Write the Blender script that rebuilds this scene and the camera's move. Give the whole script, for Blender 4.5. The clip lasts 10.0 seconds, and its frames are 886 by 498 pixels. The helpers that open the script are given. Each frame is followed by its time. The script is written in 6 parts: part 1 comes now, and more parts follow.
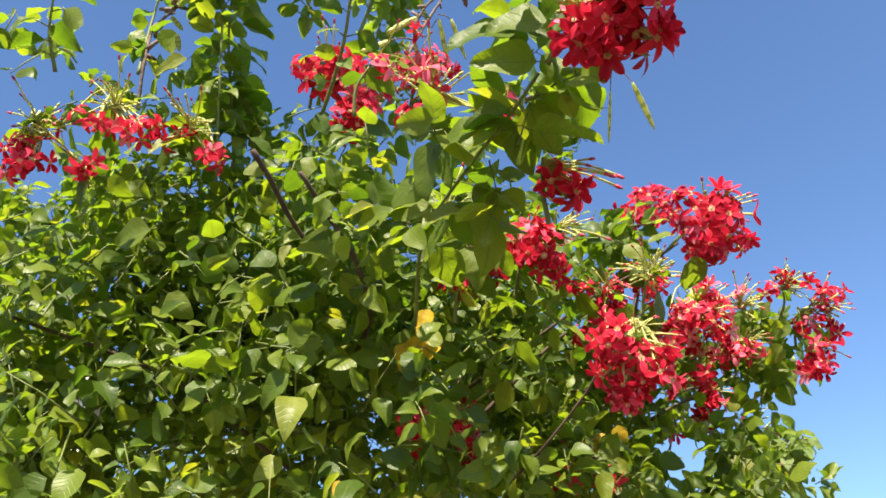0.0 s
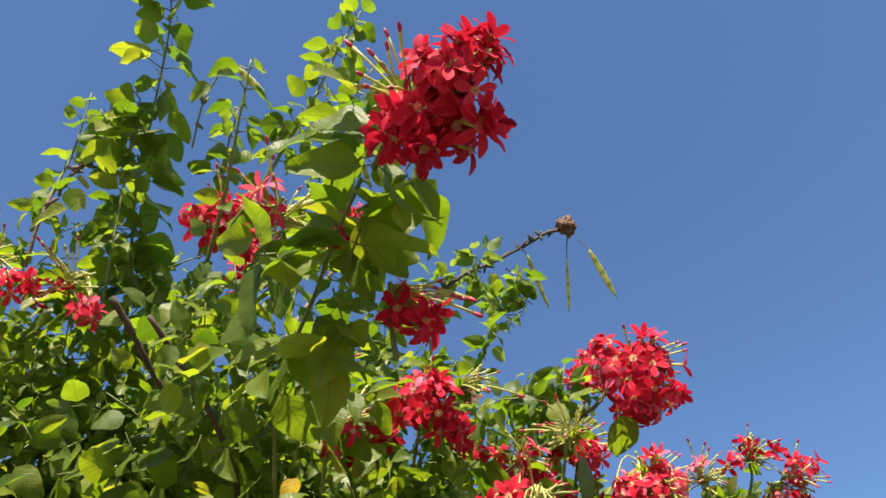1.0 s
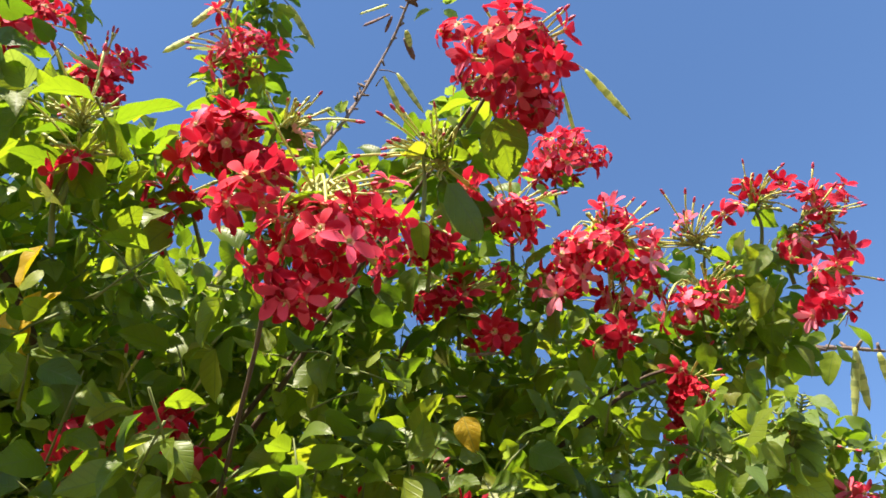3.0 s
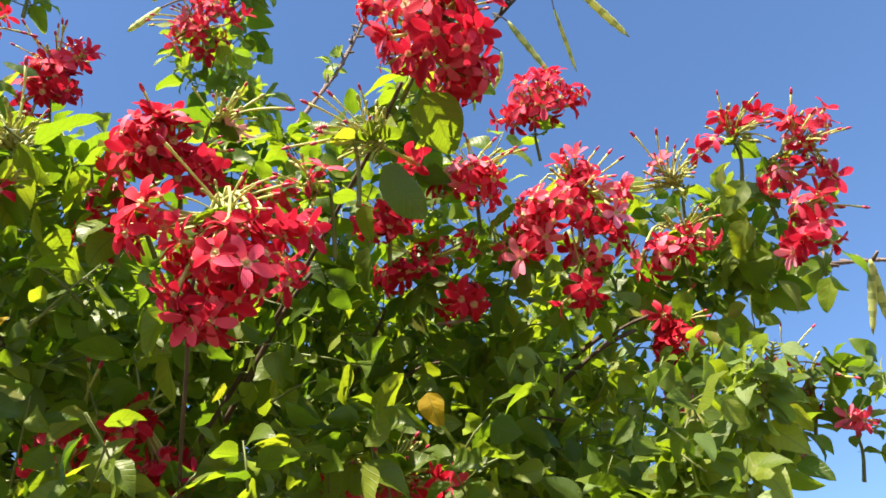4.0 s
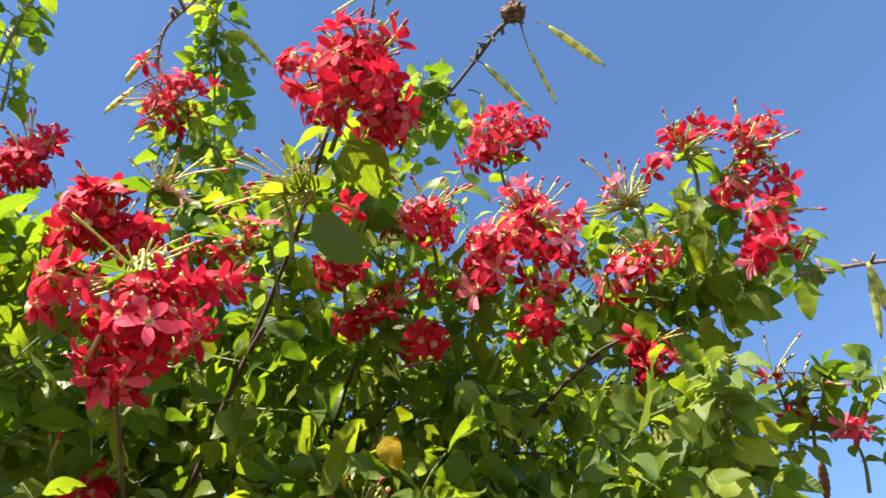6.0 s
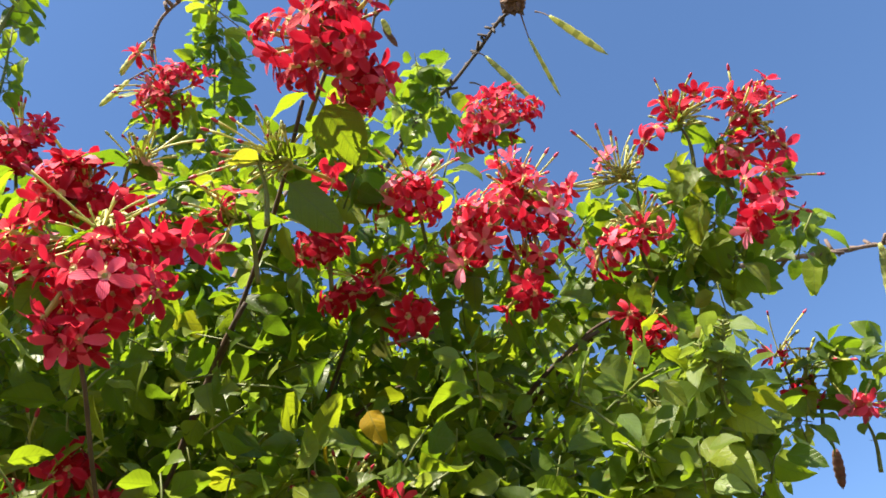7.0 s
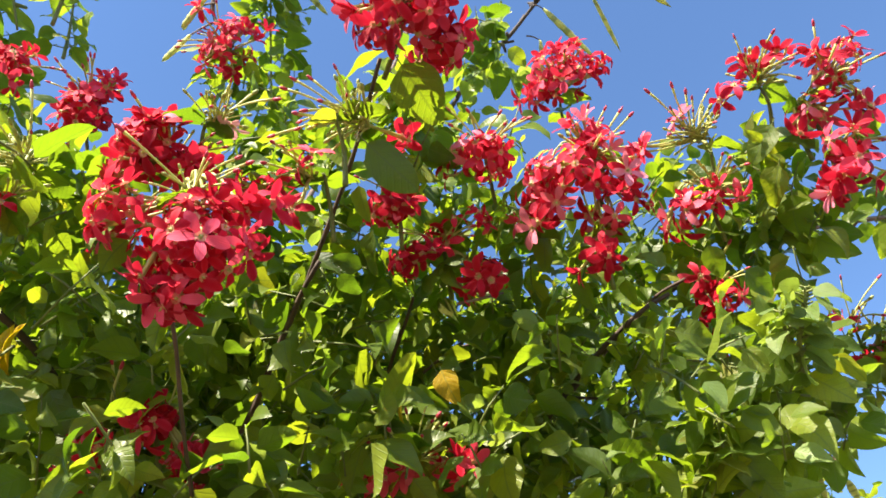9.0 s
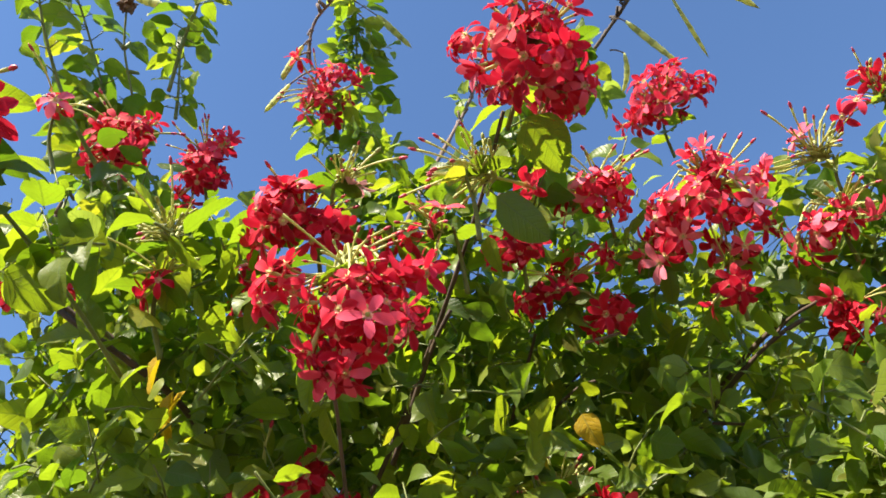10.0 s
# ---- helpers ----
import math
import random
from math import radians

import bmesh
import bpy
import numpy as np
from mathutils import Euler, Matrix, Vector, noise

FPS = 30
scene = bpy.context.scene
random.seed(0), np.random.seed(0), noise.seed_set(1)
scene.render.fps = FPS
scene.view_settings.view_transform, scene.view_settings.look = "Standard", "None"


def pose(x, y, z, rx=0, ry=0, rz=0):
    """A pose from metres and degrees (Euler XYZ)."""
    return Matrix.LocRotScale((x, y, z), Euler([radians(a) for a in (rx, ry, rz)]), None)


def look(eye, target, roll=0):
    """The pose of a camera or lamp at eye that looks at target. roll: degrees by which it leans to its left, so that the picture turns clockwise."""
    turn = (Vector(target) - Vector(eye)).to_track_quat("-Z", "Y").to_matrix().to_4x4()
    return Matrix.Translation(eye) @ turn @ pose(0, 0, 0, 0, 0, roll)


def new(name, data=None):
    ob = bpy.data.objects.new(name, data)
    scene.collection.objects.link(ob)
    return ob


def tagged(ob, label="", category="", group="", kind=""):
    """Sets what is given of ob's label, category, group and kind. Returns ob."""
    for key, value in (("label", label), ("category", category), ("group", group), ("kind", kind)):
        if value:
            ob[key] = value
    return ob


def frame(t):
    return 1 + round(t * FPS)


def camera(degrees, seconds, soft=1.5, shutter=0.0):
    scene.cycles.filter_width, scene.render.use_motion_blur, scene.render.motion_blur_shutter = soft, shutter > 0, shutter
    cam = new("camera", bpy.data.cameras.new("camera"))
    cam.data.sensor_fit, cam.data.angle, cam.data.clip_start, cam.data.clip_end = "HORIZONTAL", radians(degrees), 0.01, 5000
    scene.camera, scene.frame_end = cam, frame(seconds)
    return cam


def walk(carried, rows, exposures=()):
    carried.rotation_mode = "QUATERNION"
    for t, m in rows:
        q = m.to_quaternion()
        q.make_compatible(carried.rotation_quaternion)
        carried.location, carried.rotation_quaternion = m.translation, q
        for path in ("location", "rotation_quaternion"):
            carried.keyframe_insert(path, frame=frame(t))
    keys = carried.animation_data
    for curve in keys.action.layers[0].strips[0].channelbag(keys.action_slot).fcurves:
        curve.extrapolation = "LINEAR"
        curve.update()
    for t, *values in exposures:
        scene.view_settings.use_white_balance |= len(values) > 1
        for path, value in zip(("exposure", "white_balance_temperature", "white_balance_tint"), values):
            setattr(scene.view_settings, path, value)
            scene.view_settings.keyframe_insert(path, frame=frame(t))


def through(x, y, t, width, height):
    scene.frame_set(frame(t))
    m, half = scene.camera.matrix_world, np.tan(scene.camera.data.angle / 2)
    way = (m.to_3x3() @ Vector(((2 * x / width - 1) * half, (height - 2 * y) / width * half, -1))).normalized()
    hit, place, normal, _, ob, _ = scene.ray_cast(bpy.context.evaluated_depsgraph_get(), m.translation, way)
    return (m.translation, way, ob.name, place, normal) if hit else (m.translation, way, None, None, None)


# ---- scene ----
cam = camera(60.0, 10.0, soft=1.7, shutter=0.0)
PATH = [
    (0, (0.622, 0.676, 1.732), (0.714, 2.3, 2.896), -4.6),
    (0.5, (0.666, 0.748, 1.728), (0.802, 2.207, 3.089), -5.3),
    (1, (0.777, 0.798, 1.755), (0.872, 2.082, 3.286), -6.1),
    (1.5, (0.819, 0.939, 1.758), (0.928, 2.236, 3.277), -5.1),
    (2, (0.928, 1.05, 1.772), (0.931, 2.394, 3.252), -3.6),
    (2.2, (0.943, 1.108, 1.789), (0.94, 2.445, 3.276), -4.8),
    (3.3, (1.087, 1.198, 1.718), (0.806, 2.488, 3.221), -9.4),
    (3.5, (1.12, 1.201, 1.743), (0.812, 2.537, 3.2), -10.9),
    (4, (1.143, 1.191, 1.77), (0.756, 2.598, 3.139), -8.3),
    (4.5, (1.151, 1.262, 1.755), (0.698, 2.682, 3.088), -9.2),
    (5, (1.184, 1.267, 1.757), (0.676, 2.666, 3.093), -8.4),
    (5.5, (1.22, 1.261, 1.745), (0.76, 2.548, 3.205), -10.3),
    (5.7, (1.224, 1.225, 1.75), (0.794, 2.52, 3.212), -11.5),
    (7, (1.238, 1.286, 1.729), (0.774, 2.53, 3.225), -11.2),
    (7.5, (1.236, 1.299, 1.717), (0.754, 2.537, 3.212), -10.3),
    (8, (1.225, 1.286, 1.708), (0.714, 2.559, 3.163), -10.3),
    (8.5, (1.223, 1.285, 1.752), (0.653, 2.595, 3.151), -6.8),
    (9, (1.21, 1.266, 1.74), (0.608, 2.535, 3.165), -6.9),
    (9.5, (1.205, 1.242, 1.752), (0.563, 2.431, 3.227), -6.3),
    (10, (1.182, 1.204, 1.767), (0.435, 2.364, 3.215), -5.3),
]
EXPOSURES = [(0.0, 1.62), (0.5, 1.62), (1.0, 1.29), (1.5, 1.39), (2.2, 1.57), (3.5, 1.72), (4.5, 1.88), (5.0, 2.0), (5.5, 1.89), (7.0, 1.67), (7.5, 1.67), (9.0, 1.94), (9.5, 1.72), (10.0, 1.62)]
walk(cam, [(t, look(eye, target, roll)) for t, eye, target, roll in PATH], [(t, stops, 6850, 10) for t, stops in EXPOSURES])

# ---- light ----
SUN_DIR = Vector((-0.08, -0.66, 0.75)).normalized()
world = bpy.data.worlds.new("world")
scene.world = world
world.use_nodes = True
wn = world.node_tree.nodes
sky = wn.new("ShaderNodeTexSky")
sky.sky_type = 'NISHITA'
sky.sun_disc = False
sky.sun_elevation = math.asin(SUN_DIR.z)
sky.sun_rotation = math.atan2(SUN_DIR.x, SUN_DIR.y)
sky.air_density, sky.dust_density, sky.ozone_density = 1.0, 0.1, 5.0
deep = wn.new("ShaderNodeHueSaturation")
deep.inputs["Hue"].default_value = 0.502
deep.inputs["Saturation"].default_value = 1.07
world.node_tree.links.new(sky.outputs[0], deep.inputs["Color"])
world.node_tree.links.new(deep.outputs[0], wn["Background"].inputs[0])
wn["Background"].inputs[1].default_value = 0.085
sun_data = bpy.data.lights.new("sun", 'SUN')
sun_data.energy, sun_data.angle, sun_data.color = 5.0, radians(0.55), (1.0, 0.92, 0.78)
sun = new("sun", sun_data)
sun.matrix_world = look(SUN_DIR * 20, (0, 0, 0))


# ---- materials ----
def material(name):
    m = bpy.data.materials.new(name)
    m.use_nodes = True
    nt = m.node_tree
    return m, nt, nt.nodes["Principled BSDF"], nt.nodes["Material Output"]


def node(nt, kind, **values):
    n = nt.nodes.new(kind)
    for key, value in values.items():
        if key == "operation":
            n.operation = value
        elif key == "blend":
            n.data_type, n.blend_type = 'RGBA', value
        else:
            n.inputs[int(key[1:])].default_value = value
    return n


def ramp(nt, fac, *stops):
    r = nt.nodes.new("ShaderNodeValToRGB")
    el = r.color_ramp.elements
    while len(el) < len(stops):
        el.new(0.5)
    for e, (at, colour) in zip(el, stops):
        e.position, e.color = at, (*colour, 1)
    nt.links.new(fac, r.inputs[0])
    return r.outputs[0]


def math_node(nt, operation, a, b=None):
    n = nt.nodes.new("ShaderNodeMath")
    n.operation = operation
    for i, v in enumerate((a, b)):
        if v is None:
            continue
        if isinstance(v, (int, float)):
            n.inputs[i].default_value = v
        else:
            nt.links.new(v, n.inputs[i])
    return n.outputs[0]


def mix_colour(nt, fac, a, b, blend='MIX'):
    n = nt.nodes.new("ShaderNodeMix")
    n.data_type, n.blend_type = 'RGBA', blend
    for slot, v in ((0, fac), (6, a), (7, b)):
        if isinstance(v, (int, float)):
            n.inputs[slot].default_value = v
        elif isinstance(v, tuple):
            n.inputs[slot].default_value = (*v, 1)
        else:
            nt.links.new(v, n.inputs[slot])
    return n.outputs[2]


def any_random(nt):
    """One random number a piece, whether it is an object or an island of a joined mesh."""
    info, geo = nt.nodes.new("ShaderNodeObjectInfo"), nt.nodes.new("ShaderNodeNewGeometry")
    total = math_node(nt, 'ADD', info.outputs["Random"], geo.outputs["Random Per Island"])
    return math_node(nt, 'FRACT', total)


def noise_fac(nt, scale, detail=3.0, coord=None):
    n = nt.nodes.new("ShaderNodeTexNoise")
    n.inputs["Scale"].default_value, n.inputs["Detail"].default_value = scale, detail
    if coord is None:
        coord = nt.nodes.new("ShaderNodeTexCoord").outputs["Object"]
    nt.links.new(coord, n.inputs["Vector"])
    return n.outputs["Fac"]


def leaf_material(name, stops, glow_stops, through=0.42, rough=0.42):
    """Leaf blade: veined, translucent, each leaf of its own green."""
    m, nt, bsdf, out = material(name)
    uv = nt.nodes.new("ShaderNodeUVMap")
    sep = nt.nodes.new("ShaderNodeSeparateXYZ")
    nt.links.new(uv.outputs[0], sep.inputs[0])
    side = math_node(nt, 'ABSOLUTE', math_node(nt, 'SUBTRACT', sep.outputs[0], 0.5))
    rnd = any_random(nt)
    base, lit = ramp(nt, rnd, *stops), ramp(nt, rnd, *glow_stops)
    # side veins run out and forward from the midrib
    run = math_node(nt, 'SUBTRACT', sep.outputs[1], math_node(nt, 'MULTIPLY', side, 0.55))
    wave = math_node(nt, 'SINE', math_node(nt, 'MULTIPLY', run, 44.0))
    vein = math_node(nt, 'POWER', math_node(nt, 'MAXIMUM', wave, 0.0), 6.0)
    rib = math_node(nt, 'LESS_THAN', side, 0.022)
    lines = math_node(nt, 'MAXIMUM', math_node(nt, 'MULTIPLY', vein, 0.38), rib)
    blotch = noise_fac(nt, 45.0, 4.0)
    fleck = noise_fac(nt, 9.0, 2.0)
    base = mix_colour(nt, math_node(nt, 'MULTIPLY', lines, 0.42), base, (0.19, 0.25, 0.085))
    base = mix_colour(nt, math_node(nt, 'MULTIPLY', blotch, 0.4), base, (0.03, 0.055, 0.010))
    base = mix_colour(nt, math_node(nt, 'MULTIPLY', math_node(nt, 'GREATER_THAN', fleck, 0.68), 0.4), base, (0.25, 0.2, 0.05))
    lit = mix_colour(nt, math_node(nt, 'MULTIPLY', lines, 0.45), lit, (0.09, 0.14, 0.012))
    lit = mix_colour(nt, math_node(nt, 'MULTIPLY', blotch, 0.45), lit, (0.12, 0.2, 0.01))
    nt.links.new(base, bsdf.inputs["Base Color"])
    bsdf.inputs["Roughness"].default_value = rough
    bsdf.inputs["Specular IOR Level"].default_value = 0.32
    bump = nt.nodes.new("ShaderNodeBump")
    bump.inputs["Strength"].default_value, bump.inputs["Distance"].default_value = 0.4, 0.0014
    height = math_node(nt, 'ADD', math_node(nt, 'MULTIPLY', lines, -1.0), math_node(nt, 'MULTIPLY', blotch, 0.8))
    nt.links.new(height, bump.inputs["Height"])
    nt.links.new(bump.outputs[0], bsdf.inputs["Normal"])
    trans = nt.nodes.new("ShaderNodeBsdfTranslucent")
    nt.links.new(lit, trans.inputs["Color"])
    nt.links.new(bump.outputs[0], trans.inputs["Normal"])
    mix = nt.nodes.new("ShaderNodeMixShader")
    mix.inputs[0].default_value = through
    nt.links.new(bsdf.outputs[0], mix.inputs[1])
    nt.links.new(trans.outputs[0], mix.inputs[2])
    nt.links.new(mix.outputs[0], out.inputs["Surface"])
    return m


LEAF = leaf_material(
    "creeper_leaf",
    ((0.0, (0.050, 0.085, 0.012)), (0.4, (0.100, 0.150, 0.018)), (0.75, (0.155, 0.200, 0.024)), (0.96, (0.21, 0.25, 0.035)), (1.0, (0.24, 0.25, 0.04))),
    ((0.0, (0.14, 0.28, 0.010)), (0.4, (0.29, 0.45, 0.014)), (0.75, (0.40, 0.54, 0.018)), (0.96, (0.52, 0.60, 0.022)), (1.0, (0.60, 0.58, 0.03))), through=0.46, rough=0.42)
YOUNG = leaf_material(
    "young_leaf",
    ((0.0, (0.10, 0.17, 0.045)), (0.6, (0.15, 0.22, 0.06)), (1.0, (0.2, 0.26, 0.08))),
    ((0.0, (0.35, 0.5, 0.05)), (1.0, (0.5, 0.62, 0.08))), rough=0.45)
YELLOWED = leaf_material(
    "yellowed_leaf",
    ((0.0, (0.55, 0.33, 0.015)), (1.0, (0.65, 0.42, 0.02))),
    ((0.0, (0.8, 0.5, 0.01)), (1.0, (0.85, 0.6, 0.02))), rough=0.5)


def petal_material(name, *stops):
    m, nt, bsdf, out = material(name)
    rnd = nt.nodes.new("ShaderNodeObjectInfo").outputs["Random"]
    uv = nt.nodes.new("ShaderNodeUVMap")
    sep = nt.nodes.new("ShaderNodeSeparateXYZ")
    nt.links.new(uv.outputs[0], sep.inputs[0])
    # each flower has its own age
    base = ramp(nt, rnd, *stops)
    streak = math_node(nt, 'SINE', math_node(nt, 'MULTIPLY', sep.outputs[0], 38.0))
    base = mix_colour(nt, math_node(nt, 'MULTIPLY', math_node(nt, 'MAXIMUM', streak, 0.0), 0.1), base, (0.36, 0.004, 0.02))
    edge = math_node(nt, 'MULTIPLY', math_node(nt, 'ABSOLUTE', math_node(nt, 'SUBTRACT', sep.outputs[0], 0.5)), 2.0)
    pale = math_node(nt, 'MULTIPLY', math_node(nt, 'POWER', edge, 2.0), math_node(nt, 'MULTIPLY', noise_fac(nt, 90.0, 2.0), 0.5))
    base = mix_colour(nt, pale, base, (0.66, 0.13, 0.2))
    throat = math_node(nt, 'LESS_THAN', sep.outputs[1], 0.14)
    base = mix_colour(nt, math_node(nt, 'MULTIPLY', throat, 0.75), base, (0.82, 0.56, 0.36))
    base = mix_colour(nt, math_node(nt, 'MULTIPLY', noise_fac(nt, 160.0, 2.0), 0.3), base, (0.55, 0.006, 0.03))
    nt.links.new(base, bsdf.inputs["Base Color"])
    bsdf.inputs["Roughness"].default_value = 0.6
    bsdf.inputs["Specular IOR Level"].default_value = 0.12
    bump = nt.nodes.new("ShaderNodeBump")
    bump.inputs["Strength"].default_value, bump.inputs["Distance"].default_value = 0.2, 0.001
    nt.links.new(streak, bump.inputs["Height"])
    nt.links.new(bump.outputs[0], bsdf.inputs["Normal"])
    trans = nt.nodes.new("ShaderNodeBsdfTranslucent")
    nt.links.new(mix_colour(nt, 0.4, base, (0.8, 0.03, 0.07)), trans.inputs["Color"])
    mix = nt.nodes.new("ShaderNodeMixShader")
    mix.inputs[0].default_value = 0.3
    nt.links.new(bsdf.outputs[0], mix.inputs[1])
    nt.links.new(trans.outputs[0], mix.inputs[2])
    nt.links.new(mix.outputs[0], out.inputs["Surface"])
    return m


def plain_material(name, dark, light, scale, rough=0.7, bump=0.3, depth=0.002, detail=5.0, through=0.0):
    m, nt, bsdf, out = material(name)
    fac = noise_fac(nt, scale, detail)
    broad = noise_fac(nt, scale * 0.13, 2.0)
    both = math_node(nt, 'ADD', math_node(nt, 'MULTIPLY', fac, 0.65), math_node(nt, 'MULTIPLY', broad, 0.35))
    colour = ramp(nt, both, (0.3, dark), (0.7, light))
    nt.links.new(colour, bsdf.inputs["Base Color"])
    if through:
        glow, mix = nt.nodes.new("ShaderNodeBsdfTranslucent"), nt.nodes.new("ShaderNodeMixShader")
        nt.links.new(colour, glow.inputs["Color"])
        mix.inputs[0].default_value = through
        nt.links.new(bsdf.outputs[0], mix.inputs[1])
        nt.links.new(glow.outputs[0], mix.inputs[2])
        nt.links.new(mix.outputs[0], out.inputs["Surface"])
    bsdf.inputs["Roughness"].default_value = rough
    b = nt.nodes.new("ShaderNodeBump")
    b.inputs["Strength"].default_value, b.inputs["Distance"].default_value = bump, depth
    nt.links.new(fac, b.inputs["Height"])
    nt.links.new(b.outputs[0], bsdf.inputs["Normal"])
    return m


PETAL = petal_material("crimson_petal", (0.0, (0.26, 0.003, 0.015)), (0.3, (0.46, 0.006, 0.024)), (0.7, (0.68, 0.013, 0.040)), (0.92, (0.80, 0.05, 0.11)), (1.0, (0.84, 0.15, 0.23)))
ROSE = petal_material("rose_petal", (0.0, (0.66, 0.02, 0.06)), (0.5, (0.82, 0.09, 0.16)), (1.0, (0.88, 0.32, 0.42)))
PALE = petal_material("pale_petal", (0.0, (0.86, 0.62, 0.62)), (1.0, (0.9, 0.74, 0.72)))
TUBE = plain_material("flower_tube", (0.40, 0.42, 0.10), (0.68, 0.64, 0.24), 60, 0.5, 0.1, through=0.3)
GREEN_BUD = plain_material("green_bud", (0.22, 0.27, 0.06), (0.36, 0.36, 0.10), 90, 0.55, 0.1)
BUD_TIP = plain_material("bud_tip", (0.30, 0.012, 0.03), (0.56, 0.04, 0.09), 90, 0.5, 0.1)
GREEN_STEM = plain_material("green_stem", (0.07, 0.10, 0.02), (0.17, 0.19, 0.045), 70, 0.6)
BROWN_STEM = plain_material("brown_stem", (0.03, 0.018, 0.012), (0.11, 0.065, 0.042), 60, 0.8, 0.6)
GREY_TWIG = plain_material("grey_twig", (0.06, 0.04, 0.035), (0.24, 0.17, 0.14), 110, 0.85, 0.7)
DARK_TWIG = plain_material("dark_twig", (0.022, 0.017, 0.016), (0.11, 0.085, 0.075), 110, 0.85, 0.7)
POD = plain_material("seed_pod", (0.54, 0.57, 0.16), (0.8, 0.78, 0.34), 80, 0.55, 0.4, through=0.45)
POD_SEAM = plain_material("pod_seam", (0.28, 0.33, 0.10), (0.46, 0.48, 0.19), 80, 0.6, through=0.4)
DRY_POD = plain_material("dry_pod", (0.07, 0.02, 0.014), (0.2, 0.075, 0.045), 90, 0.7, 0.5)
DRY = plain_material("dry_husk", (0.05, 0.028, 0.018), (0.2, 0.11, 0.07), 150, 0.9, 0.8)
BARK = plain_material("bark", (0.06, 0.045, 0.03), (0.2, 0.15, 0.10), 25, 0.9, 0.9, 0.008)
SOIL = plain_material("soil", (0.042, 0.031, 0.017), (0.13, 0.098, 0.055), 6, 0.95, 0.8, 0.02)
PLASTER = plain_material("plaster", (0.60, 0.56, 0.48), (0.74, 0.70, 0.62), 5, 0.9, 0.4, 0.004)
CONCRETE = plain_material("concrete", (0.32, 0.31, 0.29), (0.5, 0.48, 0.45), 7, 0.9, 0.4, 0.004)


# ---- shapes ----
def mesh_of(name, verts, faces, mats, face_mats=None, uvs=None, smooth=True):
    """A mesh from vertices and faces; uvs go vertex by vertex."""
    me = bpy.data.meshes.new(name)
    me.from_pydata([tuple(v) for v in verts], [], [tuple(f) for f in faces])
    for mat in mats:
        me.materials.append(mat)
    if face_mats is not None:
        me.polygons.foreach_set("material_index", face_mats)
    if uvs is not None:
        layer = me.uv_layers.new(name="UVMap")
        index = np.empty(len(me.loops), dtype=np.int32)
        me.loops.foreach_get("vertex_index", index)
        layer.data.foreach_set("uv", np.asarray(uvs, dtype=np.float32)[index].ravel())
    me.polygons.foreach_set("use_smooth", [smooth] * len(me.polygons))
    me.update()
    return me


def part(name, me, parent, m=None, label=""):
    ob = new(name, me)
    ob.parent = parent
    if m is not None:
        ob.matrix_basis = m
    if label:
        ob["label"] = label
    return ob


def leaf_form(rows, curl, fold, wave, width, seed):
    """Ovate leaf along +y with a drawn-out tip, face up along +z, one unit long: vertices, faces, uvs."""
    rnd = random.Random(seed)
    verts, uvs, faces = [(0, 0, 0)], [(0.5, 0)], []
    skew, beat, start = rnd.uniform(-0.06, 0.06), rnd.uniform(7, 11), rnd.uniform(0, 6)
    for i in range(1, rows):
        s = i / rows
        half = width * (math.sin(math.pi * s ** 0.62) ** 0.7) * (1 - 0.28 * s ** 3)
        y = s - curl * 0.16 * s * s
        z = -curl * 0.6 * s * s + 0.1 * s
        mid = skew * math.sin(s * 3)
        for k in (-1, -0.5, 0, 0.5, 1):
            ripple = wave * 0.035 * math.sin(beat * s + start + 1.7 * k) * abs(k)
            puff = 0.018 * math.sin(22 * s) * (abs(k) == 0.5)
            verts.append((mid + k * half * (1 - 0.12 * abs(fold)), y + 0.03 * abs(k), z + abs(k) * half * fold + ripple + puff))
            uvs.append((0.5 + 0.5 * k * half / width, s))
    verts.append((skew * 0.3, 1 - curl * 0.17, -curl * 0.64 + 0.08))
    uvs.append((0.5, 1))
    at = lambda i, k: 1 + (i - 1) * 5 + k
    for k in range(4):
        faces.append((0, at(1, k + 1), at(1, k)))
        faces.append((len(verts) - 1, at(rows - 1, k), at(rows - 1, k + 1)))
        for i in range(1, rows - 1):
            faces.append((at(i, k), at(i, k + 1), at(i + 1, k + 1), at(i + 1, k)))
    return np.array(verts, float), faces, np.array(uvs, float)


LEAF_FORMS = [leaf_form(10, c, f, w, b, 11 + i) for i, (c, f, w, b) in enumerate((
    (0.25, 0.25, 0.8, 0.31), (0.55, 0.15, 1.1, 0.34), (0.15, 0.5, 0.9, 0.30), (0.8, 0.3, 0.9, 0.32), (0.4, -0.15, 1.2, 0.35)))]
FAR_FORMS = [leaf_form(7, c, f, w, b, 31 + i) for i, (c, f, w, b) in enumerate((
    (0.25, 0.3, 0.9, 0.31), (0.6, 0.15, 1.1, 0.34), (0.2, 0.5, 1.0, 0.30), (0.85, 0.3, 0.9, 0.32), (0.4, -0.15, 1.2, 0.34)))]


